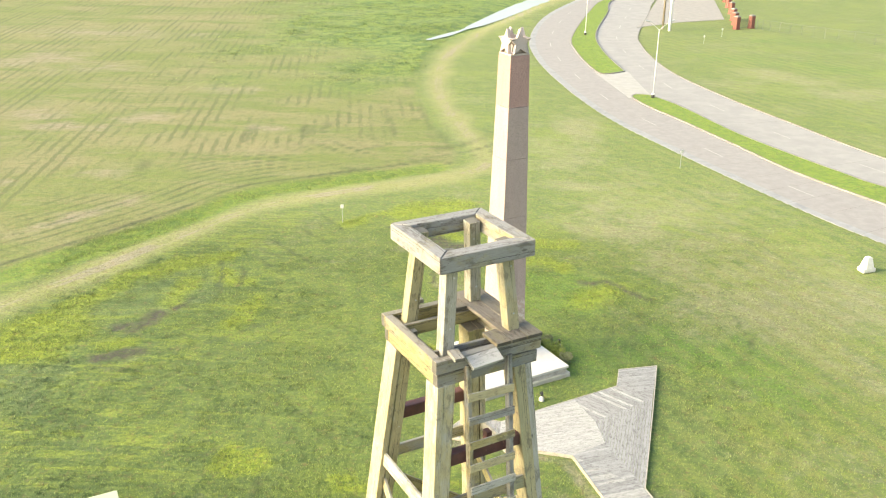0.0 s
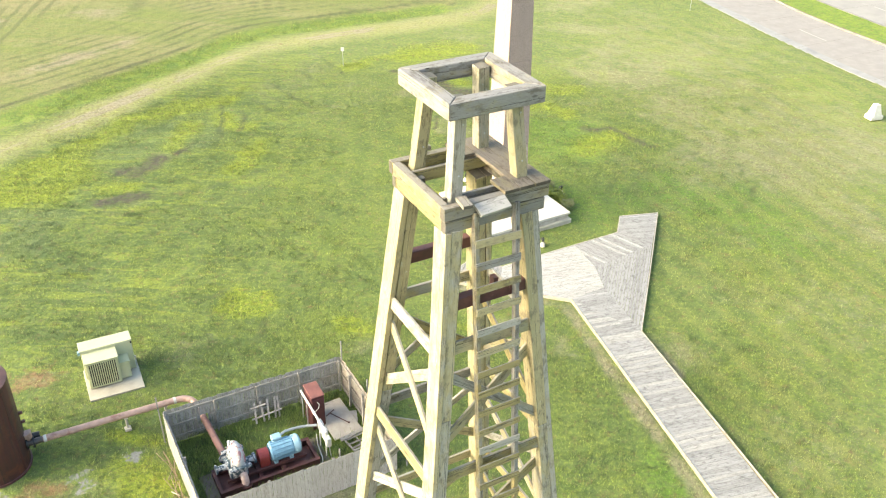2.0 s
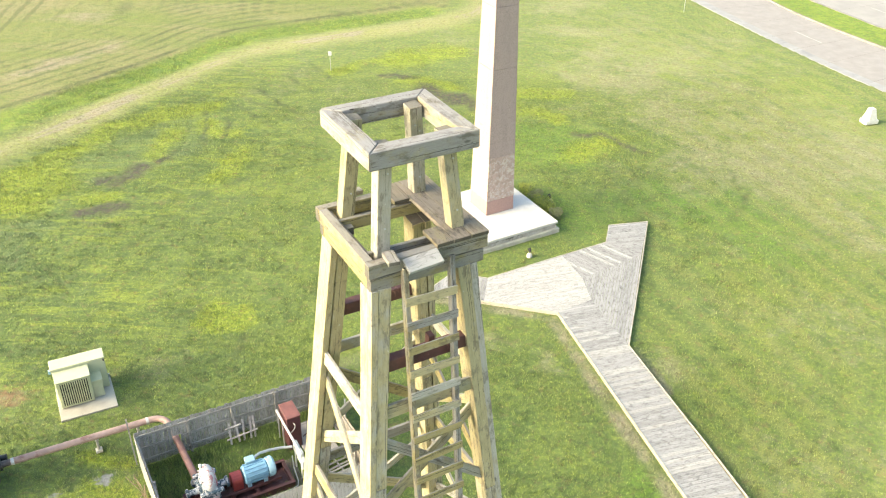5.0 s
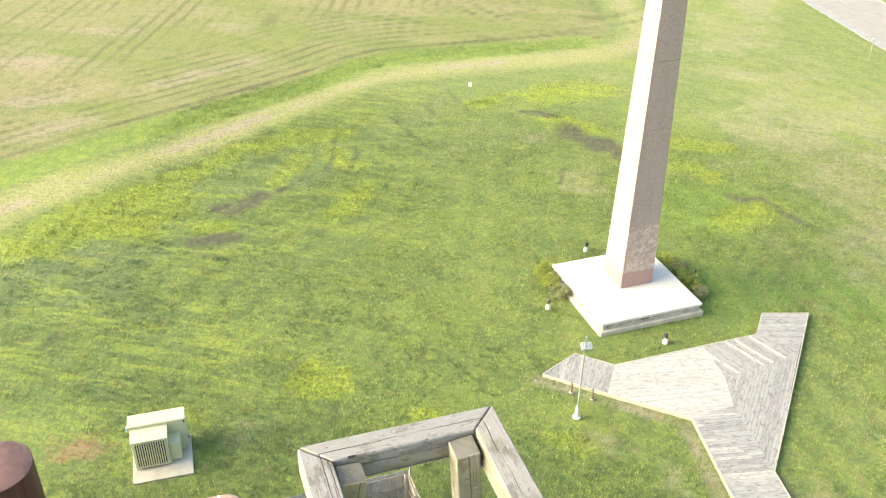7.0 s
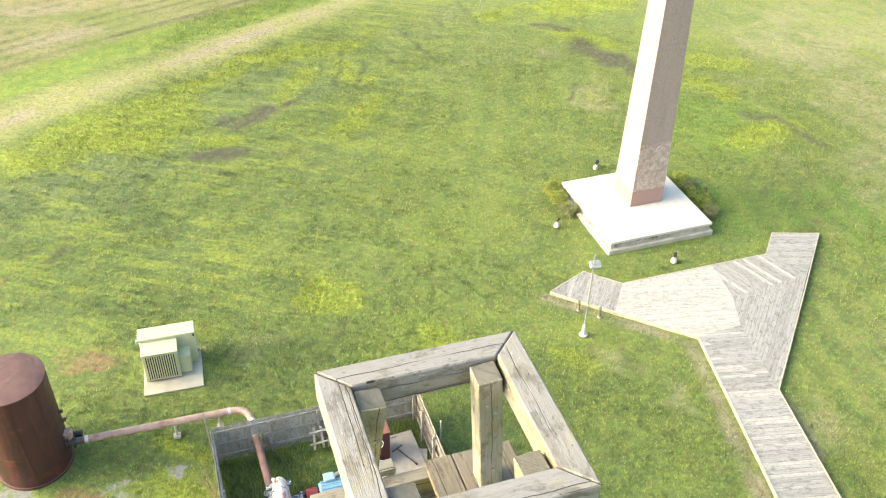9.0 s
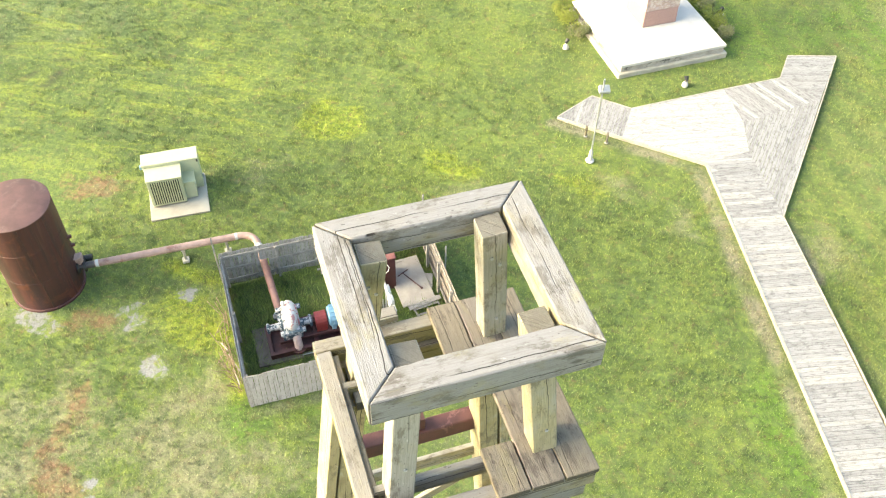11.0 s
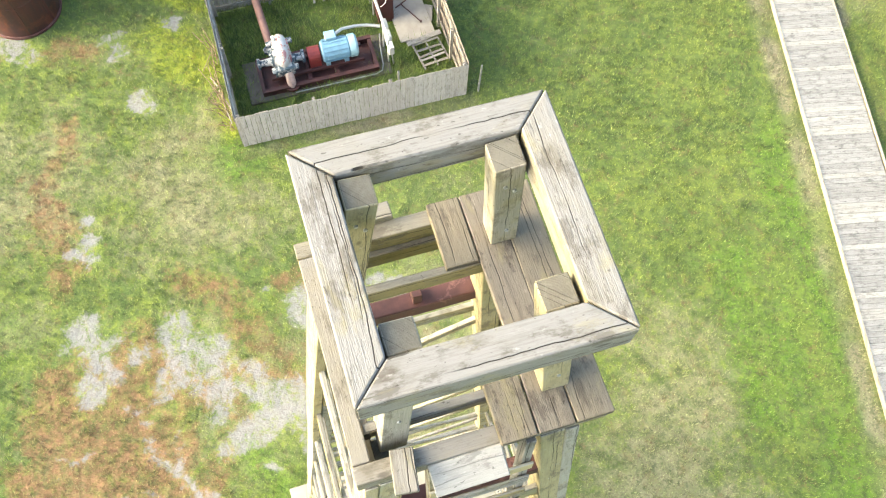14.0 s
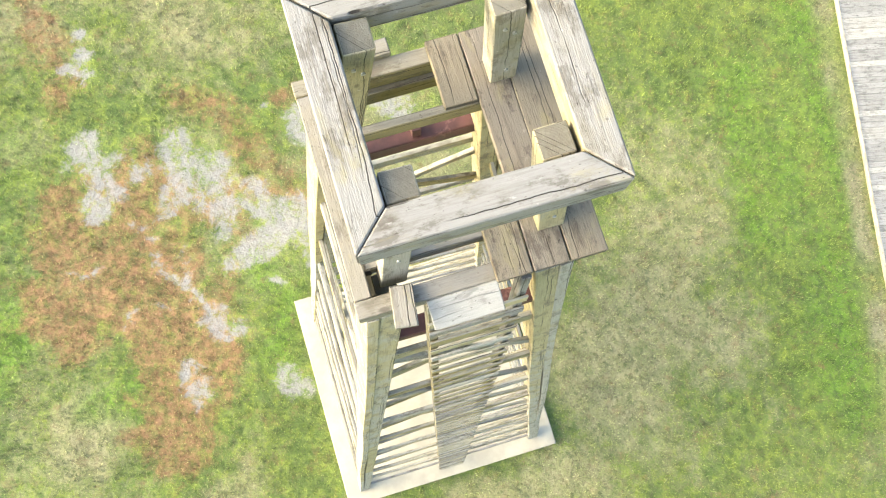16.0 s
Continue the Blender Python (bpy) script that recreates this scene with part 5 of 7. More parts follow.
# working platform
for k, (lo, hi) in enumerate(((18.99, 19.155), (18.80, 18.96))):
    h = 0.715 - 0.03 * k
    for sv in (-1, 1):
        bar("platform_beam", (-h, sv * (h - 0.05), (lo + hi) / 2), (h, sv * (h - 0.05), (lo + hi) / 2), 0.10, hi - lo, TIMBER, derrick)
    for su in (-1, 1):
        bar("platform_beam", (su * (h - 0.055), -h + 0.105, (lo + hi) / 2), (su * (h - 0.055), h - 0.105, (lo + hi) / 2), 0.10, hi - lo, TIMBER, derrick)
bar("platform_beam", (-0.60, -0.46, 19.05), (-0.60, 0.58, 19.05), 0.06, 0.16, TIMBER_DARK, derrick)
for v in (0.33, -0.43):
    bar("joist", (-0.60, v, 19.06), (0.62, v, 19.06), 0.05, 0.15, TIMBER, derrick)
for u0, u1, v0, v1 in ((0.285, 0.492, -0.735, 0.72), (0.500, 0.715, -0.735, 0.72), (0.085, 0.280, 0.30, 0.72), (0.075, 0.278, -0.735, -0.40)):
    bar("floor_plank", ((u0 + u1) / 2, v0, 19.185), ((u0 + u1) / 2, v1, 19.185), u1 - u0, 0.05, TIMBER_DARK, derrick, label="dark weathered plank")
bar("floor_plank", (-0.47, -0.83, 19.185), (-0.44, -0.60, 19.185), 0.13, 0.05, TIMBER, derrick)
bar("floor_plank", (-0.36, 0.745, 19.19), (-0.12, 0.755, 19.19), 0.10, 0.06, TIMBER, derrick)
bar("cleat", (-0.50, 0.22, 19.02), (-0.50, 0.52, 19.02), 0.09, 0.10, TIMBER, derrick)
bar("ladder_hood", (-0.325, -0.79, 19.08), (0.085, -0.79, 19.105), 0.18, 0.045, DECK_NEW, derrick, up=(0, -0.45, 1), label="pale tilted board over the ladder head")
for sv, z in ((1, 17.68), (-1, 17.80)):
    bar("steel_beam", (-0.72, sv * 0.68, z), (0.58, sv * 0.68, z), 0.13, 0.17, STEEL_BROWN, derrick, label="dark red-brown steel beam", bevel=0.01)
    bar("steel_plate", (-0.02, sv * 0.69, z + 0.16), (0.05, sv * 0.69, z + 0.16), 0.10, 0.14, STEEL_BROWN, derrick, bevel=0.004)
# legs: a timber and a plank side by side, in staggered lengths
for su in (-1, 1):
    for sv in (-1, 1):
        cuts = [18.80, 16.15 if su * sv > 0 else 15.5, 11.0, 6.2, 0.12]
        for a, b in zip(cuts[:-1], cuts[1:]):
            pa, pb = Vector(corner(su, sv, a, 0.128)), Vector(corner(su, sv, b + 0.004, 0.128))
            o = Vector((su * 0.043, 0, 0))
            bar("leg", pa - o, pb - o, 0.152, 0.265, TIMBER_WHITE, derrick, up=(0, 1, 0), label="tall inclined timber leg")
        cuts = [18.80, 13.2, 8.6, 4.0, 0.12]
        for a, b in zip(cuts[:-1], cuts[1:]):
            pa, pb = Vector(corner(su, sv, a, 0.128)), Vector(corner(su, sv, b + 0.004, 0.128))
            o = Vector((su * 0.079, 0, 0))
            bar("leg_plank", pa + o, pb + o, 0.084, 0.280, TIMBER_WHITE, derrick, up=(0, 1, 0))
# girts and cross braces, bay by bay
GIRTS = [17.17 - 1.98 * k for k in range(9)]
for k, z in enumerate(GIRTS):
    for side in range(4):
        c, s = ((1, 0), (0, 1), (-1, 0), (0, -1))[side]
        turn = pose(0, 0, 0, 0, 0, 90 * side)
        dz = (0.02, 0.03, -0.12, -0.04)[side]
        h = half_at(z + dz) - 0.05
        p0, p1 = settle(turn @ Vector((-h + 0.05, -h, z + dz))), settle(turn @ Vector((h - 0.05, -h, z + dz)))
        upv = (turn.to_3x3() @ Vector((0, 0.093, 1))).normalized()
        bar("girt", p0, p1, 0.042, 0.185, TIMBER_WHITE if RNG.random() < 0.7 else TIMBER_PALE, derrick, up=upv)
        zb = (GIRTS[k + 1] if k + 1 < len(GIRTS) else 0.35) + 0.42
        za = z - 0.34
        if za - zb < 0.3:
            continue
        ha, hb = half_at(za) - 0.10, half_at(zb) - 0.10
        for flip, deep in ((1, 0.0), (-1, 0.045)):
            p0, p1 = settle(turn @ Vector((-flip * (ha - 0.02), -ha + deep, za))), settle(turn @ Vector((flip * (hb - 0.02), -hb + deep, zb)))
            face = turn.to_3x3() @ Vector((0, -1, 0.093))
            d = (Vector(p1) - Vector(p0)).normalized()
            bar("brace", p0, p1, 0.040, 0.125 if flip > 0 else 0.155, TIMBER_WHITE if RNG.random() < 0.7 else TIMBER_PALE, derrick, up=tuple(face.cross(d)))
# ladder on the front
for u in (-0.30, 0.262):
    cuts = [19.02, 14.9, 10.4, 5.3, 0.14]
    for a, b in zip(cuts[:-1], cuts[1:]):
        bar("ladder_rail", (u, -half_at(a) - 0.035, a), (u, -half_at(b) - 0.035, b), 0.062, 0.085, TIMBER_PALE, derrick, up=(0, 1, 0))
for k in range(60):
    z = 18.62 - 0.306 * k
    v = -half_at(z) - 0.098
    bar("rung", (-0.335, v, z + RNG.uniform(-.012, .012)), (0.297, v, z + RNG.uniform(-.012, .012)), 0.018, 0.105, TIMBER_WHITE if RNG.random() < .5 else TIMBER_PALE, derrick, up=(0, 0.093, 1), bevel=0.004)

# ---- monument ----
plinth = thing("plinth", pose(PLINTH[0], PLINTH[1], 0, 0, 0, 32.2), "broad pale concrete plinth under the obelisk", "plinth")
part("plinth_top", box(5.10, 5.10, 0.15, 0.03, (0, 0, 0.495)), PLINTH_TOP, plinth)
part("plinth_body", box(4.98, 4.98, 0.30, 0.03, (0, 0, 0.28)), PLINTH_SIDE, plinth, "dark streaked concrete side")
part("footing", box(5.26, 5.26, 0.30, 0.04, (0, 0, 0.03)), CONCRETE, plinth)
obelisk = thing("obelisk", pose(OBELISK[0], OBELISK[1], 0.57, 0, 0, 31.6), "tall tapering pink granite obelisk topped by stars", "obelisk")


def shaft(z0, z1, shrink=0.0):
    w = lambda z: 1.68 + (z - 0.57) / (16.40 - 0.57) * (1.06 - 1.68)
    bm = bmesh.new()
    a, b = w(z0) / 2 - shrink, w(z1) / 2 - shrink
    lo = [bm.verts.new((x * a, y * a, z0 - 0.57)) for x, y in ((-1, -1), (1, -1), (1, 1), (-1, 1))]
    hi = [bm.verts.new((x * b, y * b, z1 - 0.57)) for x, y in ((-1, -1), (1, -1), (1, 1), (-1, 1))]
    bm.faces.new(lo[::-1])
    bm.faces.new(hi)
    for i in range(4):
        bm.faces.new((lo[i], lo[(i + 1) % 4], hi[(i + 1) % 4], hi[i]))
    bmesh.ops.bevel(bm, geom=bm.edges[:], offset=0.012, segments=1, affect="EDGES", profile=0.5)
    return bm


for z0, z1, mat, label in ((0.57, 1.37, GRANITE_DARK, "darker smooth base course"), (1.37, 3.78, RELIEF, "carved and bleached course"), (3.78, 8.40, GRANITE, ""), (8.40, 11.40, GRANITE, ""), (11.40, 13.96, GRANITE, ""), (13.96, 16.40, GRANITE_TOP, "redder top length")):
    part("granite_block", shaft(z0 + 0.004, z1 - 0.004, 0.015 if z0 == 0.57 else 0.0), mat, obelisk, label)


def star_outline(r, k=0.45):
    return [((r if i % 2 == 0 else r * k) * math.sin(math.pi * i / 5), (r if i % 2 == 0 else r * k) * math.cos(math.pi * i / 5)) for i in range(10)]


cap = part("star_cap", join(box(1.04, 1.04, 0.10, 0.02, (0, 0, 15.88)), prism([(-.40, -.40), (.40, -.40), (.40, .40), (-.40, .40)], 15.92, 16.42, 0.03)), GRANITE_PALE, obelisk, "pale block carrying four stars")
for k in range(4):
    bm = prism(star_outline(0.64), -0.09, 0.09, 0.012)
    part("star", bm, GRANITE_PALE, cap, "", pose(0, 0, 0, 0, 0, 90 * k) @ pose(0, -0.44, 16.42, 90 - 6, 0, 0))
# carved relief on the faces of the second course: worn figures, scrolls under the joint and a ragged lower edge
REL = random.Random(3)
for k in range(4):
    face = pose(0, 0, 0, 0, 0, 90 * k)
    rows = [(REL.uniform(-0.38, 0.38), REL.uniform(1.15, 2.75), REL.uniform(0.05, 0.12), REL.uniform(0.5, 1.8)) for i in range(9)]
    rows += [(REL.uniform(-0.62, 0.62), REL.uniform(0.90, 1.05), REL.uniform(0.06, 0.12), REL.uniform(0.3, 0.6)) for i in range(9)]
    for x, z, r, tall in rows:
        b = lathe([(r * 0.2, 0.010), (r * 0.7, 0.008), (r, 0.0)], 9)
        b.transform(Matrix.Translation((x, -(0.84 - z * 0.01958) + 0.002, z)) @ pose(0, 0, 0, 90, 0, 0) @ Matrix.Diagonal((1, tall, 1, 1)))
        part("relief_figure", b, RELIEF_PALE, obelisk, "worn pale carved relief", face)
    for side in (-1, 1):
        arc = [(side * (0.07 + 0.40 * f), -(0.84 - (2.86 + 0.20 * math.sin(math.pi * f) - 0.10 * f) * 0.01958) + 0.004, 2.86 + 0.20 * math.sin(math.pi * f) - 0.10 * f) for f in np.linspace(0, 1, 10)]
        part("relief_scroll", tube(arc, 0.028, 6), RELIEF_PALE, obelisk, "worn pale carved swag", face)

# ---- pump yard fence ----
FM = pose(FENCE_O[0], FENCE_O[1], 0, 0, 0, FENCE_YAW)
fence = thing("picket_fence", FM, "grey weathered board fence round the pump yard", "fence")
PK = random.Random(21)
picket_meshes = {}
for mat_key, mat in (("out", PICKET_OUT), ("in", PICKET_IN), ("brown", PICKET_BROWN)):
    for k, hgt in enumerate((1.60, 1.57, 1.62)):
        bm = box(hgt, 0.130, 0.019, 0.003)
        picket_meshes[mat_key, k] = mesh_of("picket", bm, mat)
    picket_meshes[mat_key, "short"] = mesh_of("picket", box(0.70, 0.136, 0.019, 0.003), mat)
    picket_meshes[mat_key, "stub"] = mesh_of("picket", box(0.52, 0.136, 0.019, 0.003), mat)


def picket_run(p0, p1, key, hole=None):
    """Upright boards from p0 to p1."""
    d = Vector(towards(p0, p1))
    n = int(d.length / 0.141)
    ang = math.degrees(math.atan2(d.y, d.x))
    for i in range(n + 1):
        f = (i + 0.5) / (n + 1)
        x, y = p0[0] + d.x * f, p0[1] + d.y * f
        s = f * d.length
        short = hole and hole[0] < s < hole[1]
        k = "short" if short else PK.choice((0, 0, 1, 2))
        h = 0.70 if short else (1.60, 1.57, 1.62)[k]
        z = (1.25 if short else h / 2) + PK.uniform(-0.012, 0.012)
        m = pose(x, y, z, 0, 0, ang + PK.uniform(-0.8, 0.8)) @ pose(0, 0, 0, 90, 0, 0) @ pose(0, 0, 0, 0, 0, 90 + PK.uniform(-0.5, 0.5))
        part("picket", picket_meshes[key, k], None, fence, "", m)
        if short:
            part("picket", picket_meshes[key, "stub"], None, fence, "", Matrix.Translation((0, 0, -0.99)) @ m)


A1, B1 = 6.95, 5.0
picket_run((0.0, -0.02), (A1, -0.02), "out")
picket_run((0.0, B1 + 0.02), (A1 - 0.05, B1 + 0.02), "in", (1.20, 1.60))
picket_run((-0.02, 0.05), (-0.02, B1 - 0.02), "in")
picket_run((A1 + 0.02, 0.05), (A1 - 0.03, B1), "brown")
for z in (0.28, 0.85, 1.42):
    for p, q in (((0.02, 0.03), (A1, 0.03)), ((0.03, 0.05), (0.03, B1 - 0.05)), ((A1 - 0.04, 0.05), (A1 - 0.08, B1 - 0.05))):
        bar("rail", (*p, z), (*q, z), 0.045, 0.10, PICKET_BROWN if p[0] > 5 else PICKET_IN, fence, bevel=0.003)
    for p, q in (((0.02, B1 - 0.03), (A1 - 0.05, B1 - 0.03)),) if z != 0.85 else (((0.02, B1 - 0.03), (1.10, B1 - 0.03)), ((1.62, B1 - 0.03), (A1 - 0.05, B1 - 0.03))):
        bar("rail", (*p, z), (*q, z), 0.045, 0.10, PICKET_IN, fence, bevel=0.003)
for a, b in ((0.10, 0.10), (2.3, 0.10), (4.6, 0.10), (6.85, 0.10), (0.10, 2.5), (0.10, 4.9), (1.85, 4.91), (3.48, 4.91), (5.15, 4.91), (6.80, 4.9), (6.80, 3.85), (6.82, 2.65), (6.84, 1.35)):
    bar("post", (a, b, 0.0), (a, b, 1.52), 0.09, 0.09, PICKET_IN, fence, up=(0, 1, 0), bevel=0.004)
for a, b, h, lean in ((7.02, 5.12, 2.25, 0.0), (7.16, 3.0, 1.85, 0.02), (7.34, 0.0, 1.35, 0.03), (4.86, 0.16, 1.80, 0.0), (-0.10, 5.25, 2.15, -0.03)):
    st = whole("stake", box(h + 0.2, 0.05, 0.045, 0.003), PICKET_IN, FM @ along((a, b, -0.2), (a + lean, b, h), (0, 1, 0)), "thin grey wooden stake beside the board fence", "stake", "stakes at the yard")
for a, b, da, db, l in ((-0.35, 2.1, 0.25, -0.9, 1.0), (-0.28, 1.5, 0.1, -0.8, 0.9), (-0.5, 2.6, 0.15, -0.5, 0.7)):
    whole("fallen_stick", box(l, 0.035, 0.03, 0.003), PICKET_IN, FM @ along((a, b, 0.03), (a + da, b + db, 0.28), (0, 0, 1)), "dry grey stick leaning by the fence", "stick", "sticks by the fence")

BR = random.Random(8)
stems = []
for k in range(46):
    b = BR.uniform(0.4, 3.6)
    a, tip = -0.12 - abs(BR.gauss(0, 0.16)), BR.uniform(0.5, 1.3)
    lean_a, lean_b = BR.uniform(-0.5, 0.1) * tip, BR.gauss(0, 0.35) * tip
    stems.append(tube([(a, b, 0.0), (a + 0.4 * lean_a, b + 0.3 * lean_b, 0.5 * tip), (a + lean_a, b + lean_b, tip * BR.uniform(0.6, 1.0))], 0.011, 4))
whole("dead_brush", join(*stems), BRUSH_DRY, FM, "dry brown dead stems along the fence", "brush", kind="stuff")

# ---- pump skid ----
whole("pump_slab", box(4.46, 1.52, 0.10, 0.012), SLAB_DIRT, FM @ pose(2.74, 2.09, -0.012), "dirty concrete slab under the pump skid", "slab", kind="structure")
skid = thing("pump_skid", FM, "electric pump set on a dark red steel skid", "pump")
for b in (1.50, 2.62):
    part("skid_beam", join(box(3.65, 0.13, 0.03, 0.003, (2.76, b, 0.31)), box(3.65, 0.03, 0.28, 0.003, (2.76, b, 0.16)), box(3.65, 0.13, 0.03, 0.003, (2.76, b, 0.02))), SKID_RED, skid, "dark red steel beam")
for a in (0.99, 2.45, 3.3, 4.52):
    part("cross_member", box(0.12, 1.02, 0.26, 0.006, (a, 2.06, 0.17)), SKID_RED, skid)
part("skid_pan", box(3.4, 1.0, 0.03, 0, (2.76, 2.06, 0.07)), SKID_RED, skid)
for b in (1.84, 2.36):
    part("base_rail", box(2.9, 0.10, 0.12, 0.006, (2.75, b, 0.37)), SKID_RED, skid)
X_AXIS = pose(0, 0, 0, 0, 90, 0)


def axle(profile, a, b, z, seg=24):
    """A turned body about an axis along x, with its start at (a, b, z)."""
    return lathe(profile, seg, Matrix.Translation((a, b, z)) @ X_AXIS)


motor = part("motor", axle([(0.10, 0.0), (0.29, 0.02), (0.335, 0.07), (0.335, 0.84), (0.30, 0.88), (0.1, 0.88)], 2.92, 2.12, 0.78, 32), MOTOR_BLUE, skid, "faded blue electric motor", None, True)
for k in range(16):
    t = 2 * math.pi * k / 16
    part("cooling_fin", box(0.70, 0.012, 0.05, 0, (3.37, 2.12 + 0.345 * math.cos(t), 0.78 + 0.345 * math.sin(t))) if k % 8 == 0 else box(0.70, 0.02, 0.035, 0.002, (3.37, 2.12 + 0.345 * math.cos(t), 0.78 + 0.345 * math.sin(t))), MOTOR_BLUE, motor)
part("fan_cover", axle([(0.345, 0.0), (0.355, 0.02), (0.355, 0.20), (0.30, 0.26), (0.05, 0.27)], 3.80, 2.12, 0.78, 32), MOTOR_PALE, motor, "paler blue rounded fan cover", None, True)
part("terminal_box", box(0.34, 0.30, 0.20, 0.02, (3.30, 2.36, 1.12)), MOTOR_PALE, motor, "pale terminal box")
for a in (3.08, 3.66):
    for b in (1.88, 2.34):
        part("motor_foot", box(0.14, 0.12, 0.16, 0.01, (a, b, 0.50)), MOTOR_PALE, motor)
part("coupling_guard", join(axle([(0.25, 0), (0.25, 0.36)], 2.52, 2.12, 0.76, 16), box(0.36, 0.50, 0.36, 0.01, (2.70, 2.12, 0.60))), GUARD_RED, skid, "bright red coupling guard")
pump = part("pump_casing", axle([(0.14, 0), (0.34, 0.02), (0.46, 0.10), (0.52, 0.20), (0.52, 0.28), (0.46, 0.38), (0.34, 0.45), (0.14, 0.46)], 1.54, 2.22, 1.10, 32), PUMP_WHITE, skid, "worn white volute casing", None, True)
part("lower_casing", join(axle([(0.20, 0), (0.44, 0.04), (0.50, 0.14), (0.50, 0.42), (0.44, 0.52), (0.20, 0.56)], 1.49, 2.20, 0.74, 28), box(0.80, 0.16, 0.12, 0.02, (1.77, 1.72, 0.92)), box(0.80, 0.16, 0.12, 0.02, (1.77, 2.70, 0.92))), PUMP_PAINT, pump, "lower casing with flaking blue-black paint", None, True)
part("volute_patch", axle([(0.10, 0), (0.38, 0.0), (0.33, 0.05), (0.10, 0.07)], 1.965, 2.18, 1.12, 20), plain_material("flaking_red_primer", (0.36, 0.12, 0.12), 0.6, 0, 0.2, 12.0, (0.44, 0.42, 0.40), (0.50, 0.56), 0.2), pump, "pink primer showing", None, True)
part("bearing_housing", axle([(0.20, 0), (0.22, 0.06), (0.13, 0.10), (0.13, 0.34), (0.20, 0.36), (0.20, 0.44)], 1.98, 2.14, 0.76, 20), PUMP_PAINT, pump, "", None, True)
part("bearing_housing", axle([(0.05, 0.0), (0.17, 0.02), (0.17, 0.08), (0.10, 0.12), (0.12, 0.40), (0.20, 0.48), (0.22, 0.62)], 0.98, 2.20, 0.74, 20), PUMP_PAINT, pump, "", None, True)
part("suction_flange", lathe([(0.13, -0.1), (0.13, 0.12), (0.235, 0.12), (0.235, 0.19), (0.13, 0.19)], 24, Matrix.Translation((1.50, 2.50, 0.70)) @ pose(0, 0, 0, -90, 0, 0)), PUMP_PAINT, pump, "", None, True)
part("discharge_elbow", tube([(1.82, 2.0, 0.60), (1.83, 1.78, 0.60), (1.84, 1.66, 0.56), (1.85, 1.58, 0.46), (1.85, 1.55, 0.26)], 0.135, 16), PUMP_PINK, pump, "pale pink discharge elbow", None, True)
part("discharge_flange", lathe([(0.22, 0.20), (0.22, 0.27), (0.12, 0.27)], 20, Matrix.Translation((1.85, 1.55, 0))), SKID_RED, pump)
part("pump_foot", box(0.62, 0.62, 0.28, 0.02, (1.75, 2.12, 0.44)), PUMP_PAINT, pump)
part("air_valve", lathe([(0.03, 0), (0.03, 0.1), (0.06, 0.12), (0.065, 0.2), (0.03, 0.24)], 12, Matrix.Translation((1.62, 2.34, 1.50))), WHITE_PAINT, pump)
for k in range(10):
    t = 2 * math.pi * k / 10
    part("bolt", axle([(0.022, 0), (0.022, 0.05)], 1.53, 2.22 + 0.36 * math.cos(t), 1.10 + 0.36 * math.sin(t), 6), PUMP_PAINT, pump)
part("conduit", tube([(1.9, 1.36, 0.10), (4.45, 1.36, 0.10), (4.66, 1.44, 0.10), (4.74, 1.64, 0.10), (4.82, 2.3, 0.14), (4.86, 2.5, 0.5)], 0.022, 8), GALV, skid, "grey conduit round the skid", None, True)
part("flexible_conduit", tube([(3.46, 2.4, 1.14), (3.7, 2.5, 1.16), (4.1, 2.56, 1.08), (4.5, 2.52, 1.04), (4.86, 2.36, 1.06)], 0.05, 10), GALV, skid, "thick grey cable conduit", None, True)

# ---- pipe line and tank ----
pipe_line = thing("pipe_line", FM, "thick pinkish rusty pipe from tank to pump", "pipe")
bend = [(0.78 + 0.55 * math.sin(t), 6.47 - 0.55 * (1 - math.cos(t)), 0.72) for t in np.linspace(0, math.pi / 2, 9)]
part("pipe", tube([(-4.05, 6.60, 0.72), (-2.0, 6.55, 0.72), (0.2, 6.49, 0.72), *bend, (1.37, 5.4, 0.71)], 0.125, 18), RUST_PIPE, pipe_line, "pinkish painted steel pipe", None, True)
part("pipe", tube([(1.37, 5.4, 0.71), (1.42, 4.4, 0.71), (1.47, 3.3, 0.70), (1.50, 2.70, 0.70)], 0.125, 18), RUST_DARK, pipe_line, "dark rusty pipe length inside the yard", None, True)
part("pipe", tube([(-4.9, 6.63, 0.72), (-4.05, 6.60, 0.72)], 0.118, 18), plain_material("dark_grey_pipe", (0.075, 0.062, 0.060), 0.5), pipe_line, "short dark grey pipe at the tank", None, True)
for a, mat in ((-4.03, WHITE_PAINT), (0.62, WHITE_PAINT)):
    part("pipe_band", lathe([(0.128, 0), (0.132, 0.03), (0.132, 0.08), (0.128, 0.1)], 18, Matrix.Translation((a, 6.60 if a < 0 else 6.475, 0.72)) @ X_AXIS), mat, pipe_line, "", None, True)
part("pipe_patch", tube([(1.345, 5.86, 0.716), (1.36, 5.5, 0.716)], 0.131, 18), WHITE_PAINT, pipe_line, "white painted length", None, True)
for a in (-4.62, -4.40):
    part("flange", lathe([(0.12, 0), (0.225, 0.0), (0.225, 0.06), (0.12, 0.06)], 24, Matrix.Translation((a, 6.62, 0.72)) @ X_AXIS), BLACK, pipe_line)
valve = part("valve", join(box(0.36, 0.30, 0.26, 0.03, (-4.55, 6.72, 1.02)), cylinder(0.07, 0.3, 12, None, 0, Matrix.Translation((-4.5, 6.64, 0.78)))), RUST_PIPE, pipe_line, "pink valve body")
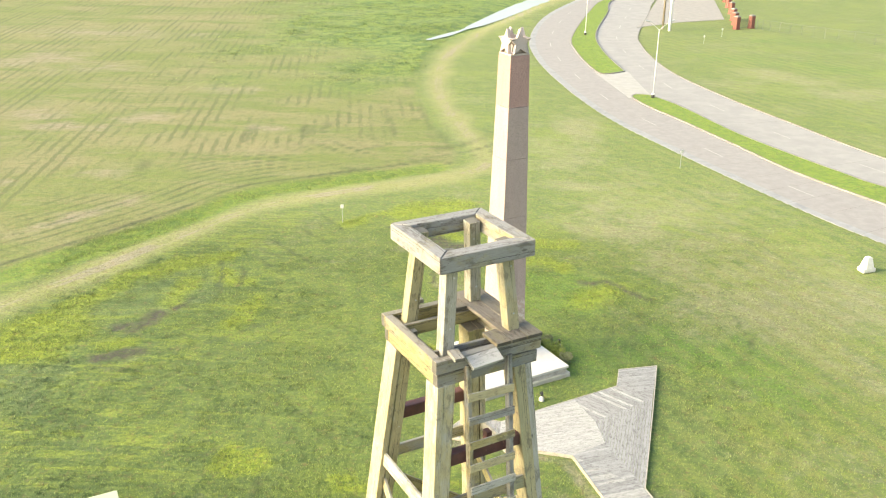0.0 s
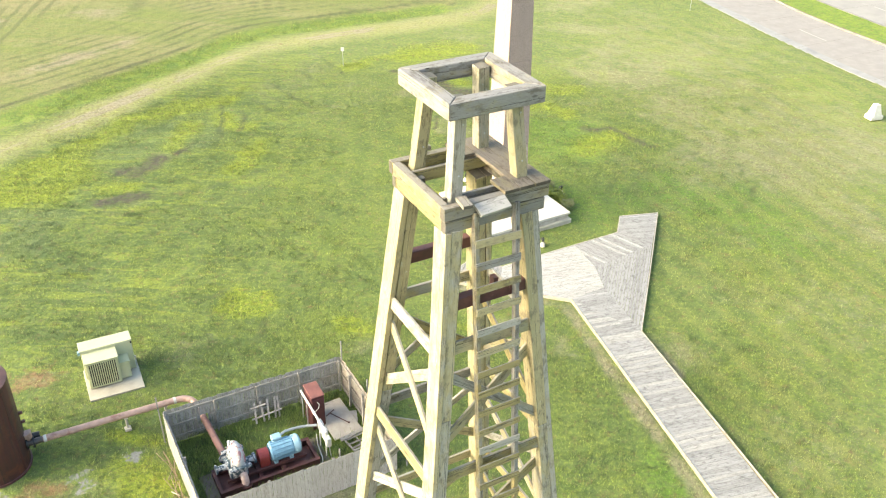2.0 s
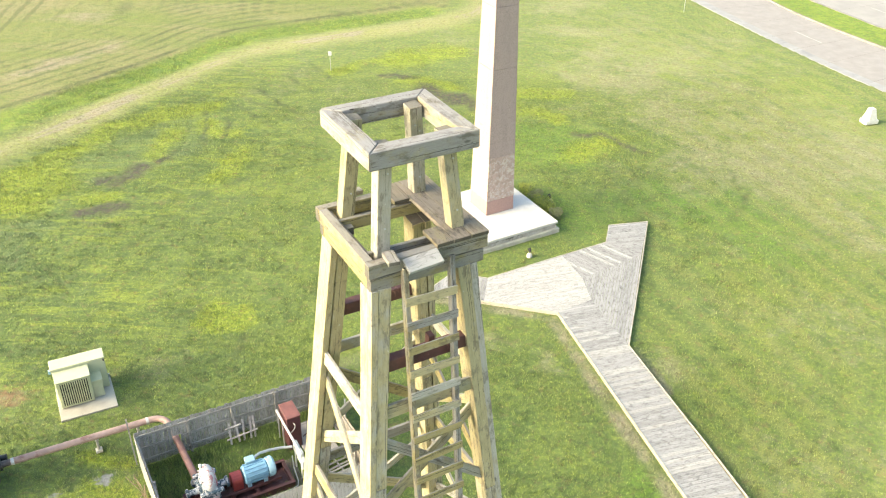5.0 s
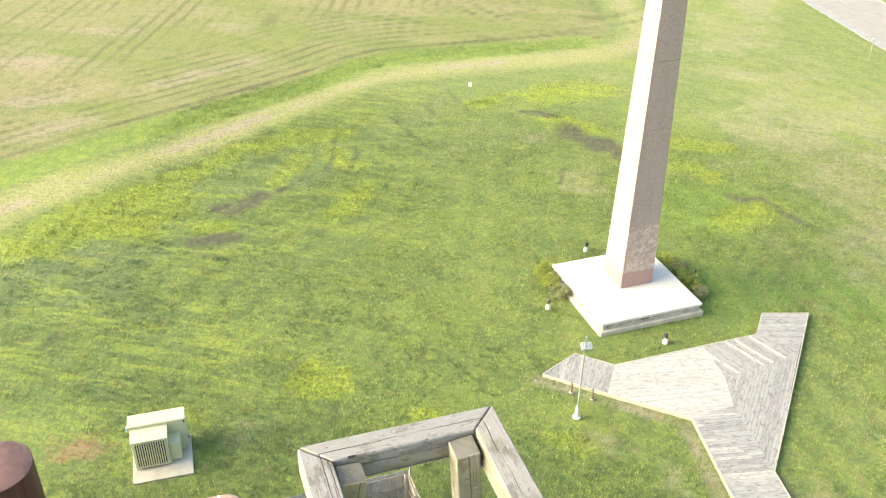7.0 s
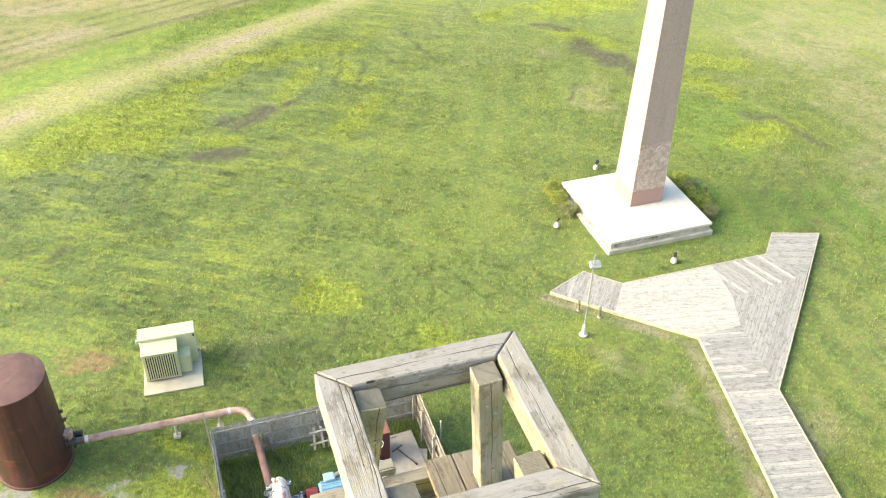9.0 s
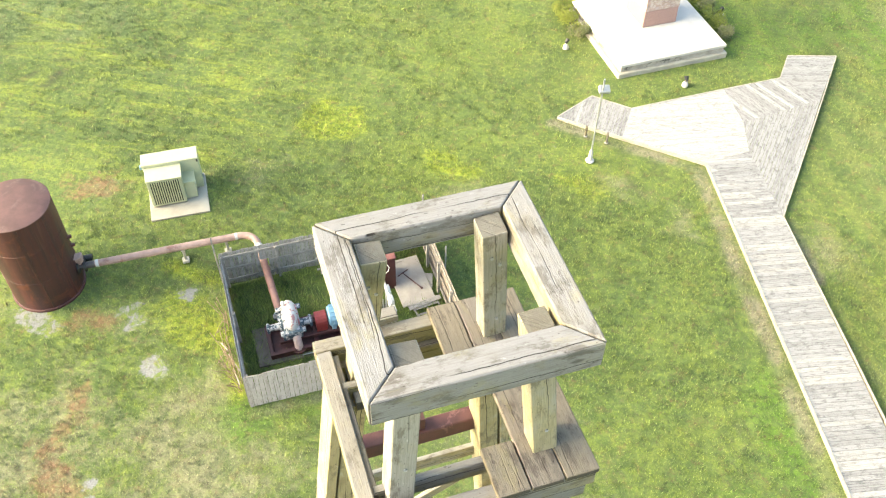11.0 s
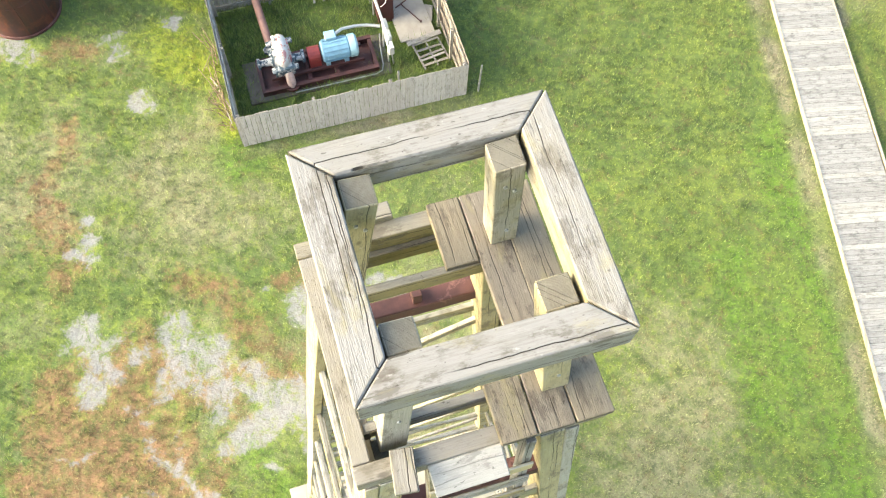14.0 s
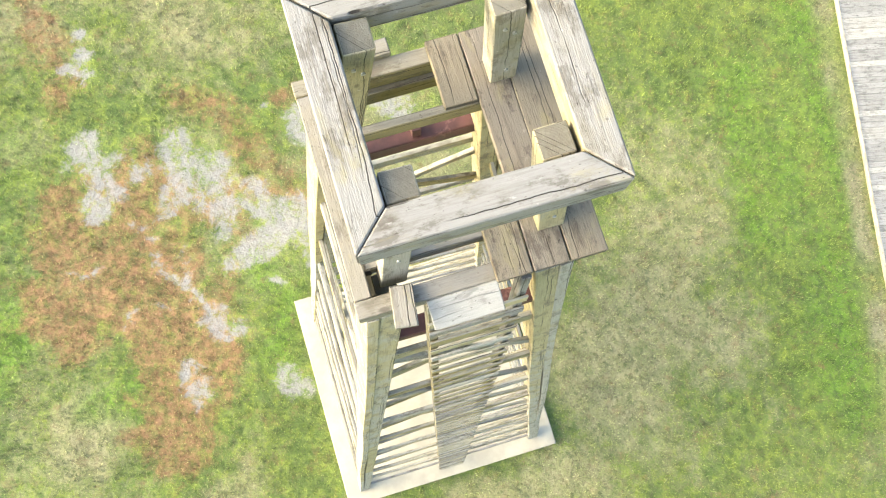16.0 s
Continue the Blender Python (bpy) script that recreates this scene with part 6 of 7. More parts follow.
part("hand_wheel", lathe([(0.02, 0), (0.13, 0.0), (0.15, 0.015), (0.13, 0.03), (0.02, 0.03)], 16, Matrix.Translation((-4.55, 6.62, 1.18))), RUST_PIPE, valve)
for a in (-1.17, 0.30):
    st = part("pipe_stand", join(cylinder(0.05, 0.5, 10, None, 0, Matrix.Translation((a, 6.53, 0.08))), box(0.14, 0.24, 0.05, 0.01, (a, 6.53, 0.60)), box(0.24, 0.24, 0.12, 0.02, (a, 6.53, 0.03))), CONCRETE, pipe_line, "pale pipe stand")

tank = thing("storage_tank", pose(TANK[0], TANK[1], 0), "dark rusty upright steel storage tank", "tank")
part("shell", lathe([(1.15, 0.0), (1.15, 1.30), (1.156, 1.305), (1.156, 1.325), (1.15, 1.33), (1.15, 2.61), (1.156, 2.615), (1.156, 2.635), (1.15, 2.64), (1.15, 3.81), (1.10, 3.83)], 64), TANK_MAT, tank, "riveted rust-brown plate shell", None, True)
part("roof", lathe([(1.17, 3.80), (1.17, 3.83), (1.14, 3.845), (0.6, 3.88), (0.02, 3.90)], 64), TANK_TOP, tank, "paler brown slightly domed roof", None, True)
part("base_ring", lathe([(1.20, -0.05), (1.20, 0.03), (1.15, 0.04)], 48), STEEL_BROWN, tank)
for t, h in ((-0.15, 3.73), (0.75, 3.73), (-0.95, 3.73)):
    part("seam", box(0.03, 0.10, h, 0.004, (1.153 * math.cos(t), 1.153 * math.sin(t), h / 2 + 0.03)) if abs(t) < 0.01 else box(0.012, 0.09, h, 0.002), TANK_MAT, tank, "", None if abs(t) < 0.01 else Matrix.Rotation(t, 4, "Z") @ Matrix.Translation((1.156, 0, h / 2 + 0.03)))
part("nozzle", tube([(0.62, 0.55, 0.72), (1.05, 0.80, 0.72), (1.32, 0.93, 0.72)], 0.118, 16), BLACK, tank, "dark outlet pipe", None, True)
for z in (1.6, 2.0):
    part("bracket", box(0.16, 0.10, 0.10, 0.01), STEEL_BROWN, tank, "", Matrix.Rotation(0.55, 4, "Z") @ Matrix.Translation((1.20, 0, z)))

# ---- yard clutter ----
cab = thing("control_cabinet", FM @ pose(5.26, 3.64, 0), "dull red steel control cabinet in the pump yard", "cabinet")
part("body", box(0.50, 0.86, 1.52, 0.012, (0, 0, 0.80)), CABINET_RED, cab)
part("lid", box(0.54, 0.90, 0.05, 0.01, (0, 0, 1.585)), CABINET_LID, cab, "faded red top")
part("door", box(0.45, 0.02, 1.30, 0.006, (0, -0.44, 0.82)), CABINET_RED, cab)
part("plinth_foot", box(0.44, 0.80, 0.06, 0, (0, 0, 0.02)), BLACK, cab)
rack = thing("panel_rack", FM @ pose(4.92, 0, 0), "white pipe rack carrying switch boxes", "rack")
part("top_bar", tube([(0.0, 4.10, 1.34), (0.02, 3.0, 1.26), (0.06, 1.72, 1.16)], 0.045, 10), WHITE_PAINT, rack, "white top bar", None, True)
for b, h in ((4.10, 1.36), (3.62, 1.30), (2.35, 1.22), (1.75, 1.18)):
    part("upright", tube([(0.02, b, 0), (0.03, b, h)], 0.03, 8), GALV if b > 2.4 else WHITE_PAINT, rack)
for b, z, s in ((2.40, 0.92, (0.14, 0.34, 0.42)), (2.02, 0.86, (0.16, 0.30, 0.46)), (1.72, 0.74, (0.16, 0.26, 0.36))):
    bx = part("switch_box", box(*s, 0.012, (0.10, b, z)), WHITE_PAINT, rack, "white switch box")
    part("box_door", box(0.012, s[1] - 0.05, s[2] - 0.06, 0.004, (0.10 + s[0] / 2 + 0.004, b, z)), WHITE_PAINT, bx)
part("conduit", tube([(0.12, 1.72, 0.6), (0.14, 1.70, 0.3), (0.16, 1.66, 0.0)], 0.025, 8), GALV, rack, "", None, True)
part("cable", tube([(0.16, 3.1, 1.0), (0.30, 3.05, 1.2), (0.34, 3.1, 1.3), (0.3, 3.18, 1.36)], 0.012, 6), WHITE_PAINT, rack, "", None, True)
whole("plywood_sheet", box(1.16, 2.02, 0.05, 0.004), SHEET_GREY, FM @ pose(6.02, 3.32, 0.10, 1.0, 0.5, 3), "grey weathered plywood sheet lying in the yard", "plywood")
tool = thing("tee_wrench", FM @ pose(6.05, 3.3, 0.14, 0, 0, 12), "rusty T-handled valve key on the plywood", "wrench")
part("shank", tube([(0.16, -0.48, 0.01), (-0.1, 0.42, 0.01)], 0.018, 8), STEEL_BROWN, tool)
part("handle", tube([(-0.32, 0.36, 0.012), (0.12, 0.48, 0.012)], 0.02, 8), STEEL_BROWN, tool)
part("socket", cylinder(0.035, 0.04, 10, None, 0, Matrix.Translation((0.16, -0.48, 0.0))), STEEL_BROWN, tool)
whole("loose_board", box(0.62, 0.32, 0.04, 0.004), SHEET_GREY, FM @ pose(6.62, 3.2, 0.06, 2, 0, 72), "short grey board lying by the fence", "board", "loose boards")
whole("loose_board", box(0.42, 0.06, 0.05, 0.004), SHEET_GREY, FM @ pose(5.78, 4.22, 0.155, 0, 0, 4), "short grey board lying on the plywood", "board", "loose boards")
whole("loose_board", box(1.16, 0.16, 0.04, 0.004), PICKET_IN, FM @ pose(6.22, 2.22, 0.17, 6, 0, 10), "long grey board lying at a tilt", "board", "loose boards")
pallet = thing("pallet", FM @ pose(6.32, 1.68, 0.0, 0, 0, 9), "broken grey wooden pallet lying in weeds", "pallet")
for k in range(5):
    bar("slat", (-0.48, -0.42 + 0.21 * k + PK.uniform(-.05, .05), 0.13), (0.46 - PK.uniform(0, .25), -0.42 + 0.21 * k + PK.uniform(-.06, .06), 0.12), 0.075, 0.02, PICKET_IN, pallet, bevel=0.002)
for a in (-0.42, 0.0, 0.42):
    bar("stringer", (a, -0.48, 0.06), (a, 0.48, 0.06), 0.04, 0.10, PICKET_IN, pallet, bevel=0.002)
crate = thing("broken_pallet", FM @ pose(3.7, 4.82, 0.0), "grey broken slats leaning on the yard fence", "pallet")
for a, lean in ((-0.48, 0.05), (-0.16, -0.03), (0.02, 0.07), (0.28, 0.10), (0.44, 0.04)):
    bar("slat", (a, -0.26, 0.0), (a + lean, 0.03, 0.80), 0.075, 0.02, PICKET_OUT, crate, up=(0, 1, 0.3), bevel=0.002)
bar("crossbar", (-0.62, -0.20, 0.22), (0.56, -0.20, 0.30), 0.07, 0.03, PICKET_OUT, crate, bevel=0.002)
bar("crossbar", (-0.60, -0.05, 0.62), (0.0, -0.05, 0.66), 0.07, 0.03, PICKET_OUT, crate, bevel=0.002)

# ---- transformer ----
TM = pose(PAD_O[0], PAD_O[1], 0, 0, 0, PAD_YAW)
whole("transformer_pad", box(2.10, 2.06, 0.20, 0.012), CONCRETE, TM @ pose(1.05, 1.0, -0.065), "pale square concrete pad under the transformer", "slab", kind="structure")
trafo = thing("pad_transformer", TM @ pose(0, 0, 0.035) @ Matrix.Diagonal((1, 1, 1.08, 1)), "pale green pad-mounted electrical transformer", "transformer")
part("tank_body", box(1.96, 0.60, 1.30, 0.02, (1.04, 1.60, 0.65)), GREEN_PAINT, trafo)
part("lid", box(2.02, 0.66, 0.07, 0.02, (1.03, 1.61, 1.335)), GREEN_PAINT, trafo, "overhanging pale lid")
rad = part("radiator_box", box(1.24, 0.70, 1.16, 0.015, (0.74, 0.96, 0.62)), GREEN_PAINT, trafo)
part("radiator_top", box(1.28, 0.78, 0.04, 0.01, (0.74, 0.95, 1.22)), GREEN_PAINT, rad)
# flat dark sheet that puts the slots' shade behind the fins
part("grille_back", box(1.08, 0.012, 0.98, 0, (0.74, 0.604, 0.62)), LOUVRE_DARK, rad, "near-black sheet painted as shade between the fins")
fin_mesh = mesh_of("fin", box(0.040, 0.05, 1.00, 0.004), GREEN_PAINT)
for k in range(14):
    part("fin", fin_mesh, None, rad, "", pose(0.22 + 0.080 * k, 0.590, 0.62))
part("side_cabinet", box(0.40, 0.52, 0.74, 0.012, (1.56, 1.04, 0.40)), GREEN_PAINT, trafo)
part("cabinet_top", box(0.44, 0.58, 0.03, 0.006, (1.56, 1.02, 0.785)), GREEN_PAINT, trafo)
part("lifting_lug", box(0.10, 0.14, 0.14, 0.01, (0.0, 1.42, 1.22)), MOTOR_PALE, trafo, "pale bluish lug")
part("lifting_lug", box(0.06, 0.10, 0.05, 0.01, (1.98, 1.26, 1.26)), BLACK, trafo)
part("drain_valve", cylinder(0.04, 0.14, 10, None, 0, Matrix.Translation((2.06, 1.62, 0.2))), GALV, trafo)

# ---- lawn things ----
post = thing("flood_light_post", pose(0.42, 33.55, 0), "slim grey steel post with a small floodlight", "lamp post")
part("pole", tube([(0, 0, 0), (0.01, 0, 2.0), (0.02, 0, 3.95)], 0.035, 10), GALV, post, "", None, True)
part("base", lathe([(0.17, 0), (0.17, 0.05), (0.09, 0.08), (0.07, 0.5), (0.04, 0.56)], 16), PLINTH_TOP, post, "pale round base", None, True)
fl = part("flood_head", box(0.42, 0.30, 0.16, 0.03), GALV, post, "grey floodlight box", pose(0.06, 0.10, 3.42, 25, 0, 20))
part("lens", box(0.36, 0.012, 0.12, 0.004, (0, 0.155, 0)), WHITE_PAINT, fl)


def spot(x, y, turn, h=0.52):
    s = thing("garden_spotlight", pose(x, y, 0, 0, 0, turn) @ Matrix.Diagonal((0.8, 0.8, 0.8, 1)), "small white and black spotlight aimed at the obelisk", "spotlight", "spotlights round the obelisk")
    part("base", lathe([(0.17, -0.03), (0.16, 0.10), (0.10, 0.22), (0.06, 0.24)], 12), PLINTH_TOP, s, "white concrete base", None, True)
    part("stem", cylinder(0.03, 0.14, 8, None, 0, Matrix.Translation((0, 0, 0.22))), BLACK, s)
    part("head", lathe([(0.06, -0.1), (0.10, 0.0), (0.12, 0.14), (0.10, 0.15)], 14, Matrix.Translation((0, 0, 0.42)) @ pose(0, 0, 0, -40, 0, 0)), BLACK, s, "black lamp head", None, True)
    part("lens", cylinder(0.105, 0.012, 14, None, 0, Matrix.Translation((0, 0, 0.42)) @ pose(0, 0, 0, -40, 0, 0) @ Matrix.Translation((0, 0, 0.148))), LOUVRE_DARK, s)


for x, y, turn in ((-0.38, 46.0, 220), (-1.6, 40.58, 310), (3.70, 39.25, 20), (4.98, 44.87, 110)):
    spot(x, y, turn)


def leaf_cloud(seed, size, count, leaf, squash=0.7):
    """Small folded leaves scattered through an uneven mound."""
    r = random.Random(seed)
    verts, faces = [], []
    lobes = [(Vector((r.uniform(-.55, .55) * size[0], r.uniform(-.55, .55) * size[1], size[2] * r.uniform(.25, .6))), r.uniform(.3, .5)) for _ in range(7)]
    for _ in range(count):
        c, k = r.choice(lobes)
        d = Vector((r.gauss(0, 1), r.gauss(0, 1), r.gauss(0, 1))).normalized()
        p = c + Vector((d.x * size[0], d.y * size[1], d.z * size[2] * squash)) * k * r.uniform(.6, 1.05)
        if p.z < 0.01:
            continue
        m = (Matrix.Translation(p) @ Euler((r.uniform(-.9, .9), r.uniform(-.9, .9), r.uniform(0, 6.28))).to_matrix().to_4x4())
        s = leaf * r.uniform(.6, 1.3)
        i = len(verts)
        verts += [m @ Vector(q) for q in ((-s, 0, 0), (0, -.45 * s, .12 * s), (s, 0, 0), (0, .45 * s, .12 * s))]
        faces += [(i, i + 1, i + 2), (i, i + 2, i + 3)]
    return verts, faces


def shrub(seed, x, y, size, mat, label):
    s = thing("shrub", pose(x, y, 0, 0, 0, seed * 40), label, "shrub", "shrubs round the plinth")
    v, f = leaf_cloud(seed, size, 1100, 0.05)
    me = bpy.data.meshes.new("crown")
    me.from_pydata([tuple(p) for p in v], [], f)
    me.materials.append(mat)
    part("crown", me, None, s)
    r = random.Random(seed)
    for k in range(4):
        t = k * 1.6
        part("stem", tube([(0, 0, 0), (0.12 * math.cos(t), 0.12 * math.sin(t), size[2] * .3), (size[0] * .4 * math.cos(t), size[1] * .4 * math.sin(t), size[2] * .6)], 0.012, 5), TIMBER_DARK, s)


for i, (x, y, sz, mat) in enumerate(((-2.0, 42.95, (.6, .65, .66), SHRUB_MAT), (-1.65, 42.25, (.6, .6, .66), SHRUB_MAT), (-1.2, 41.6, (.5, .55, .58), SHRUB_DRY), (-2.1, 43.6, (.45, .5, .5), SHRUB_MAT),
                                     (3.75, 45.75, (.5, .55, .6), SHRUB_MAT), (4.15, 45.2, (.45, .5, .5), SHRUB_DRY), (4.55, 44.6, (.55, .55, .6), SHRUB_MAT), (4.95, 43.95, (.5, .5, .55), SHRUB_MAT), (5.3, 43.3, (.45, .5, .5), SHRUB_DRY))):
    shrub(i + 1, x, y, tuple(1.2 * v for v in sz), mat, "small yellow-green shrub beside the plinth" if mat is SHRUB_MAT else "small half-dry shrub beside the plinth")

for x, y in ((0.06, 34.95), (0.92, 34.75)):
    st = thing("deck_bollard", pose(x, y, 0), "short brown timber post at the deck edge", "bollard", "posts at the deck")
    part("shaft", cylinder(0.05, 0.52, 10), TIMBER_DARK, st)
    part("foot", lathe([(0.08, 0), (0.07, 0.04), (0.05, 0.05)], 12), PLINTH_SIDE, st)
mk = thing("survey_monument", pose(26.2, 56.8, 0, 0, 0, 20), "white painted stone marker on the lawn", "marker")
part("stone", prism([(-.48, -.34), (.48, -.34), (.48, .34), (-.48, .34)], 0, 0.28, 0.03), WHITE_PAINT, mk)
bm = cylinder(0.46, 0.75, 4, 0.24, 0, Matrix.Translation((0, 0, 0.26)) @ pose(0, 0, 0, 0, 0, 45))
part("cone", bm, WHITE_PAINT, mk)


def small_sign(x, y, turn, h, round_plate, label):
    s = thing("marker_sign", pose(x, y, 0, 0, 0, turn), label, "sign")
    part("post", tube([(0, 0, 0), (0, 0, h)], 0.024, 8), GALV, s)
    if round_plate:
        part("plate", cylinder(0.17, 0.03, 20, None, 0, Matrix.Translation((0, -0.04, h)) @ pose(0, 0, 0, 90, 0, 0)), WHITE_PAINT, s, "round white plate")
    else:
        part("plate", box(0.24, 0.025, 0.30, 0.01, (0, -0.04, h - 0.05)), WHITE_PAINT, s, "white square plate")


small_sign(-9.88, 63.3, 5, 1.35, False, "small white marker plate on a post in grass")
small_sign(18.19, 79.2, 20, 1.55, True, "round white sign plate on a post beside the road")
small_sign(39.0, 152.7, 0, 1.3, False, "small white marker plate near the chain-link fence")
small_sign(34.6, 145.8, 0, 1.2, False, "thin white marker post on the far verge")


def street_lamp(x, y, turn):
    s = thing("street_lamp", pose(x, y, 0.1, 0, 0, turn), "tall white street lamp with two arms on the median", "street lamp", "lamps along the median")
    part("pole", tube([(0, 0, 0), (0, 0, 4), (0, 0, 7.9)], 0.062, 12), WHITE_PAINT, s, "", None, True)
    part("base", cylinder(0.2, 0.35, 12), BLACK, s, "black and white banded base")
    part("base_band", cylinder(0.205, 0.14, 12, None, 0, Matrix.Translation((0, 0, 0.35))), WHITE_PAINT, s)
    for k in (-1, 1):
        a = part("arm", tube([(0, 0, 7.8), (k * 0.6, 0, 8.3), (k * 1.2, 0, 8.75)], 0.03, 8), WHITE_PAINT, s)
        part("lamp_head", box(0.6, 0.24, 0.12, 0.03), GALV, a, "grey lamp head", pose(k * 1.5, 0, 8.85, 0, -k * 8, 0))


street_lamp(20.3, 106.9, 15)
street_lamp(16.75, 152.0, 70)
for x, y, r, mat, label in ((30.7, 160.0, 0.19, TIMBER_DARK, "dark wooden utility pole near the driveway"), (31.5, 158.2, 0.24, WHITE_PAINT, "pale steel pole near the driveway")):
    p = thing("utility_pole", pose(x, y, 0), label, "pole")
    part("shaft", tube([(0, 0, -0.3), (0, 0, 6), (0, 0, 11.5)], r, 12), mat, p, "", None, True)
    part("crossarm", box(2.2, 0.12, 0.14, 0.01, (0, 0, 10.8)), mat, p)


def brick_pier(x, y):
    s = thing("brick_pier", pose(x, y, 0, 0, 0, 30), "red brick gate pier with a pale cap", "pier", "brick piers at the driveway")
    part("shaft", box(0.80, 0.80, 2.1, 0.02, (0, 0, 1.0)), BRICK, s)
    part("cap", cylinder(0.66, 0.22, 4, 0.35, 0, Matrix.Translation((0, 0, 2.05)) @ pose(0, 0, 0, 0, 0, 45)), KERB_MAT, s)
    part("foot", box(0.94, 0.94, 0.3, 0.02, (0, 0, 0.1)), BRICK, s)


for x, y in ((43.5, 161.4), (46.4, 162.9), (45.4, 171.4), (47.2, 180.3), (48.8, 189.3), (50.3, 198), (44.4, 166.2)):
    brick_pier(x, y)
gate = thing("iron_gate", pose(44.95, 162.15, 0, 0, 0, 27), "dark iron bar gate between two brick piers", "gate")
for k in range(11):
    part("gate_bar", tube([(-1.1 + 0.22 * k, 0, 0.15), (-1.1 + 0.22 * k, 0, 1.7)], 0.025, 6), BLACK, gate)
for z in (0.25, 1.6):
    part("gate_rail", tube([(-1.2, 0, z), (1.2, 0, z)], 0.03, 6), BLACK, gate)
chain = thing("chain_link_fence", pose(0, 0, 0), "grey chain-link fence across the far grass", "fence")
cl = spline([(47.0, 161.5), (52.6, 155.2), (61.5, 147.4), (80, 134)], 16)
for (x, y), (x2, y2) in zip(cl[:-1], cl[1:]):
    part("fence_post", tube([(x, y, 0), (x, y, 1.75)], 0.028, 6), WIRE_GREY, chain)
    part("top_rail", tube([(x, y, 1.72), (x2, y2, 1.72)], 0.018, 6), WIRE_GREY, chain)
    wires = [tube([(x, y, z), (x2, y2, z)], 0.006, 4) for z in (0.15, 0.5, 0.85, 1.2, 1.5)]
    part("wire", join(*wires), WIRE_GREY, chain)

# ---- grass blades, weeds and litter ----
def scatter(seed, n, xlim, ylim, density, height, width, spread, blades, name, label, keep_clear=True):
    """Tufts of single blades; density maps the masks to a chance."""
    r = np.random.RandomState(seed)
    x, y = r.uniform(*xlim, n), r.uniform(*ylim, n)
    mk_ = masks(x, y)
    chance = density(x, y, mk_)
    fade = lambda v, lim: smooth(lim[0], lim[0] + 5, v) * (1 - smooth(lim[1] - 5, lim[1], v))
    ok = r.rand(n) < chance * fade(x, xlim) * fade(y, ylim)
    if keep_clear:
        ok &= ~blocked(x, y)
    x, y = x[ok], y[ok]
    dd, dw = mk_[9][ok], mk_[11][ok]
    z = ground_height(x, y, dd, dw)
    k = len(x)
    tall = height(x, y, [m[ok] for m in mk_])
    X, Y, Z, T = (np.repeat(a, blades) for a in (x, y, z, tall))
    m = k * blades
    ang, lean = r.uniform(0, 2 * np.pi, m), r.uniform(0.2, 1.0, m)
    off = r.normal(0, spread, (m, 2))
    h = T * r.uniform(0.55, 1.15, m)
    w = width * r.uniform(0.6, 1.4, m)
    bx, by = X + off[:, 0], Y + off[:, 1]
    px, py = -np.sin(ang) * w, np.cos(ang) * w
    tx, ty = bx + np.cos(ang) * h * lean, by + np.sin(ang) * h * lean
    co = np.empty((m, 3, 3), np.float32)
    co[:, 0] = np.stack([bx - px, by - py, Z - 0.01], 1)
    co[:, 1] = np.stack([bx + px, by + py, Z - 0.01], 1)
    co[:, 2] = np.stack([tx, ty, Z + h], 1)
    me = bpy.data.meshes.new(name)
    me.vertices.add(3 * m)
    me.vertices.foreach_set("co", co.ravel())
    me.loops.add(3 * m)
    me.loops.foreach_set("vertex_index", np.arange(3 * m, dtype=np.int32))
    me.polygons.add(m)
    me.polygons.foreach_set("loop_start", np.arange(0, 3 * m, 3, dtype=np.int32))
    me.update(calc_edges=True)
    paint_masks(me, None, None, [np.repeat(a[ok], 3 * blades) for a in mk_])
    me.materials.append(BLADE)
    tagged(new(name, me), label, "grass", kind="stuff")


def inside_poly(x, y, poly):
    ok = np.ones(x.shape, bool)
    area = sum(a[0] * b[1] - b[0] * a[1] for a, b in zip(poly, poly[1:] + poly[:1]))
    for (ax, ay), (bx, by) in zip(poly, poly[1:] + poly[:1]):
        ok &= ((bx - ax) * (y - ay) - (by - ay) * (x - ax)) * (1 if area > 0 else -1) > 0
    return ok


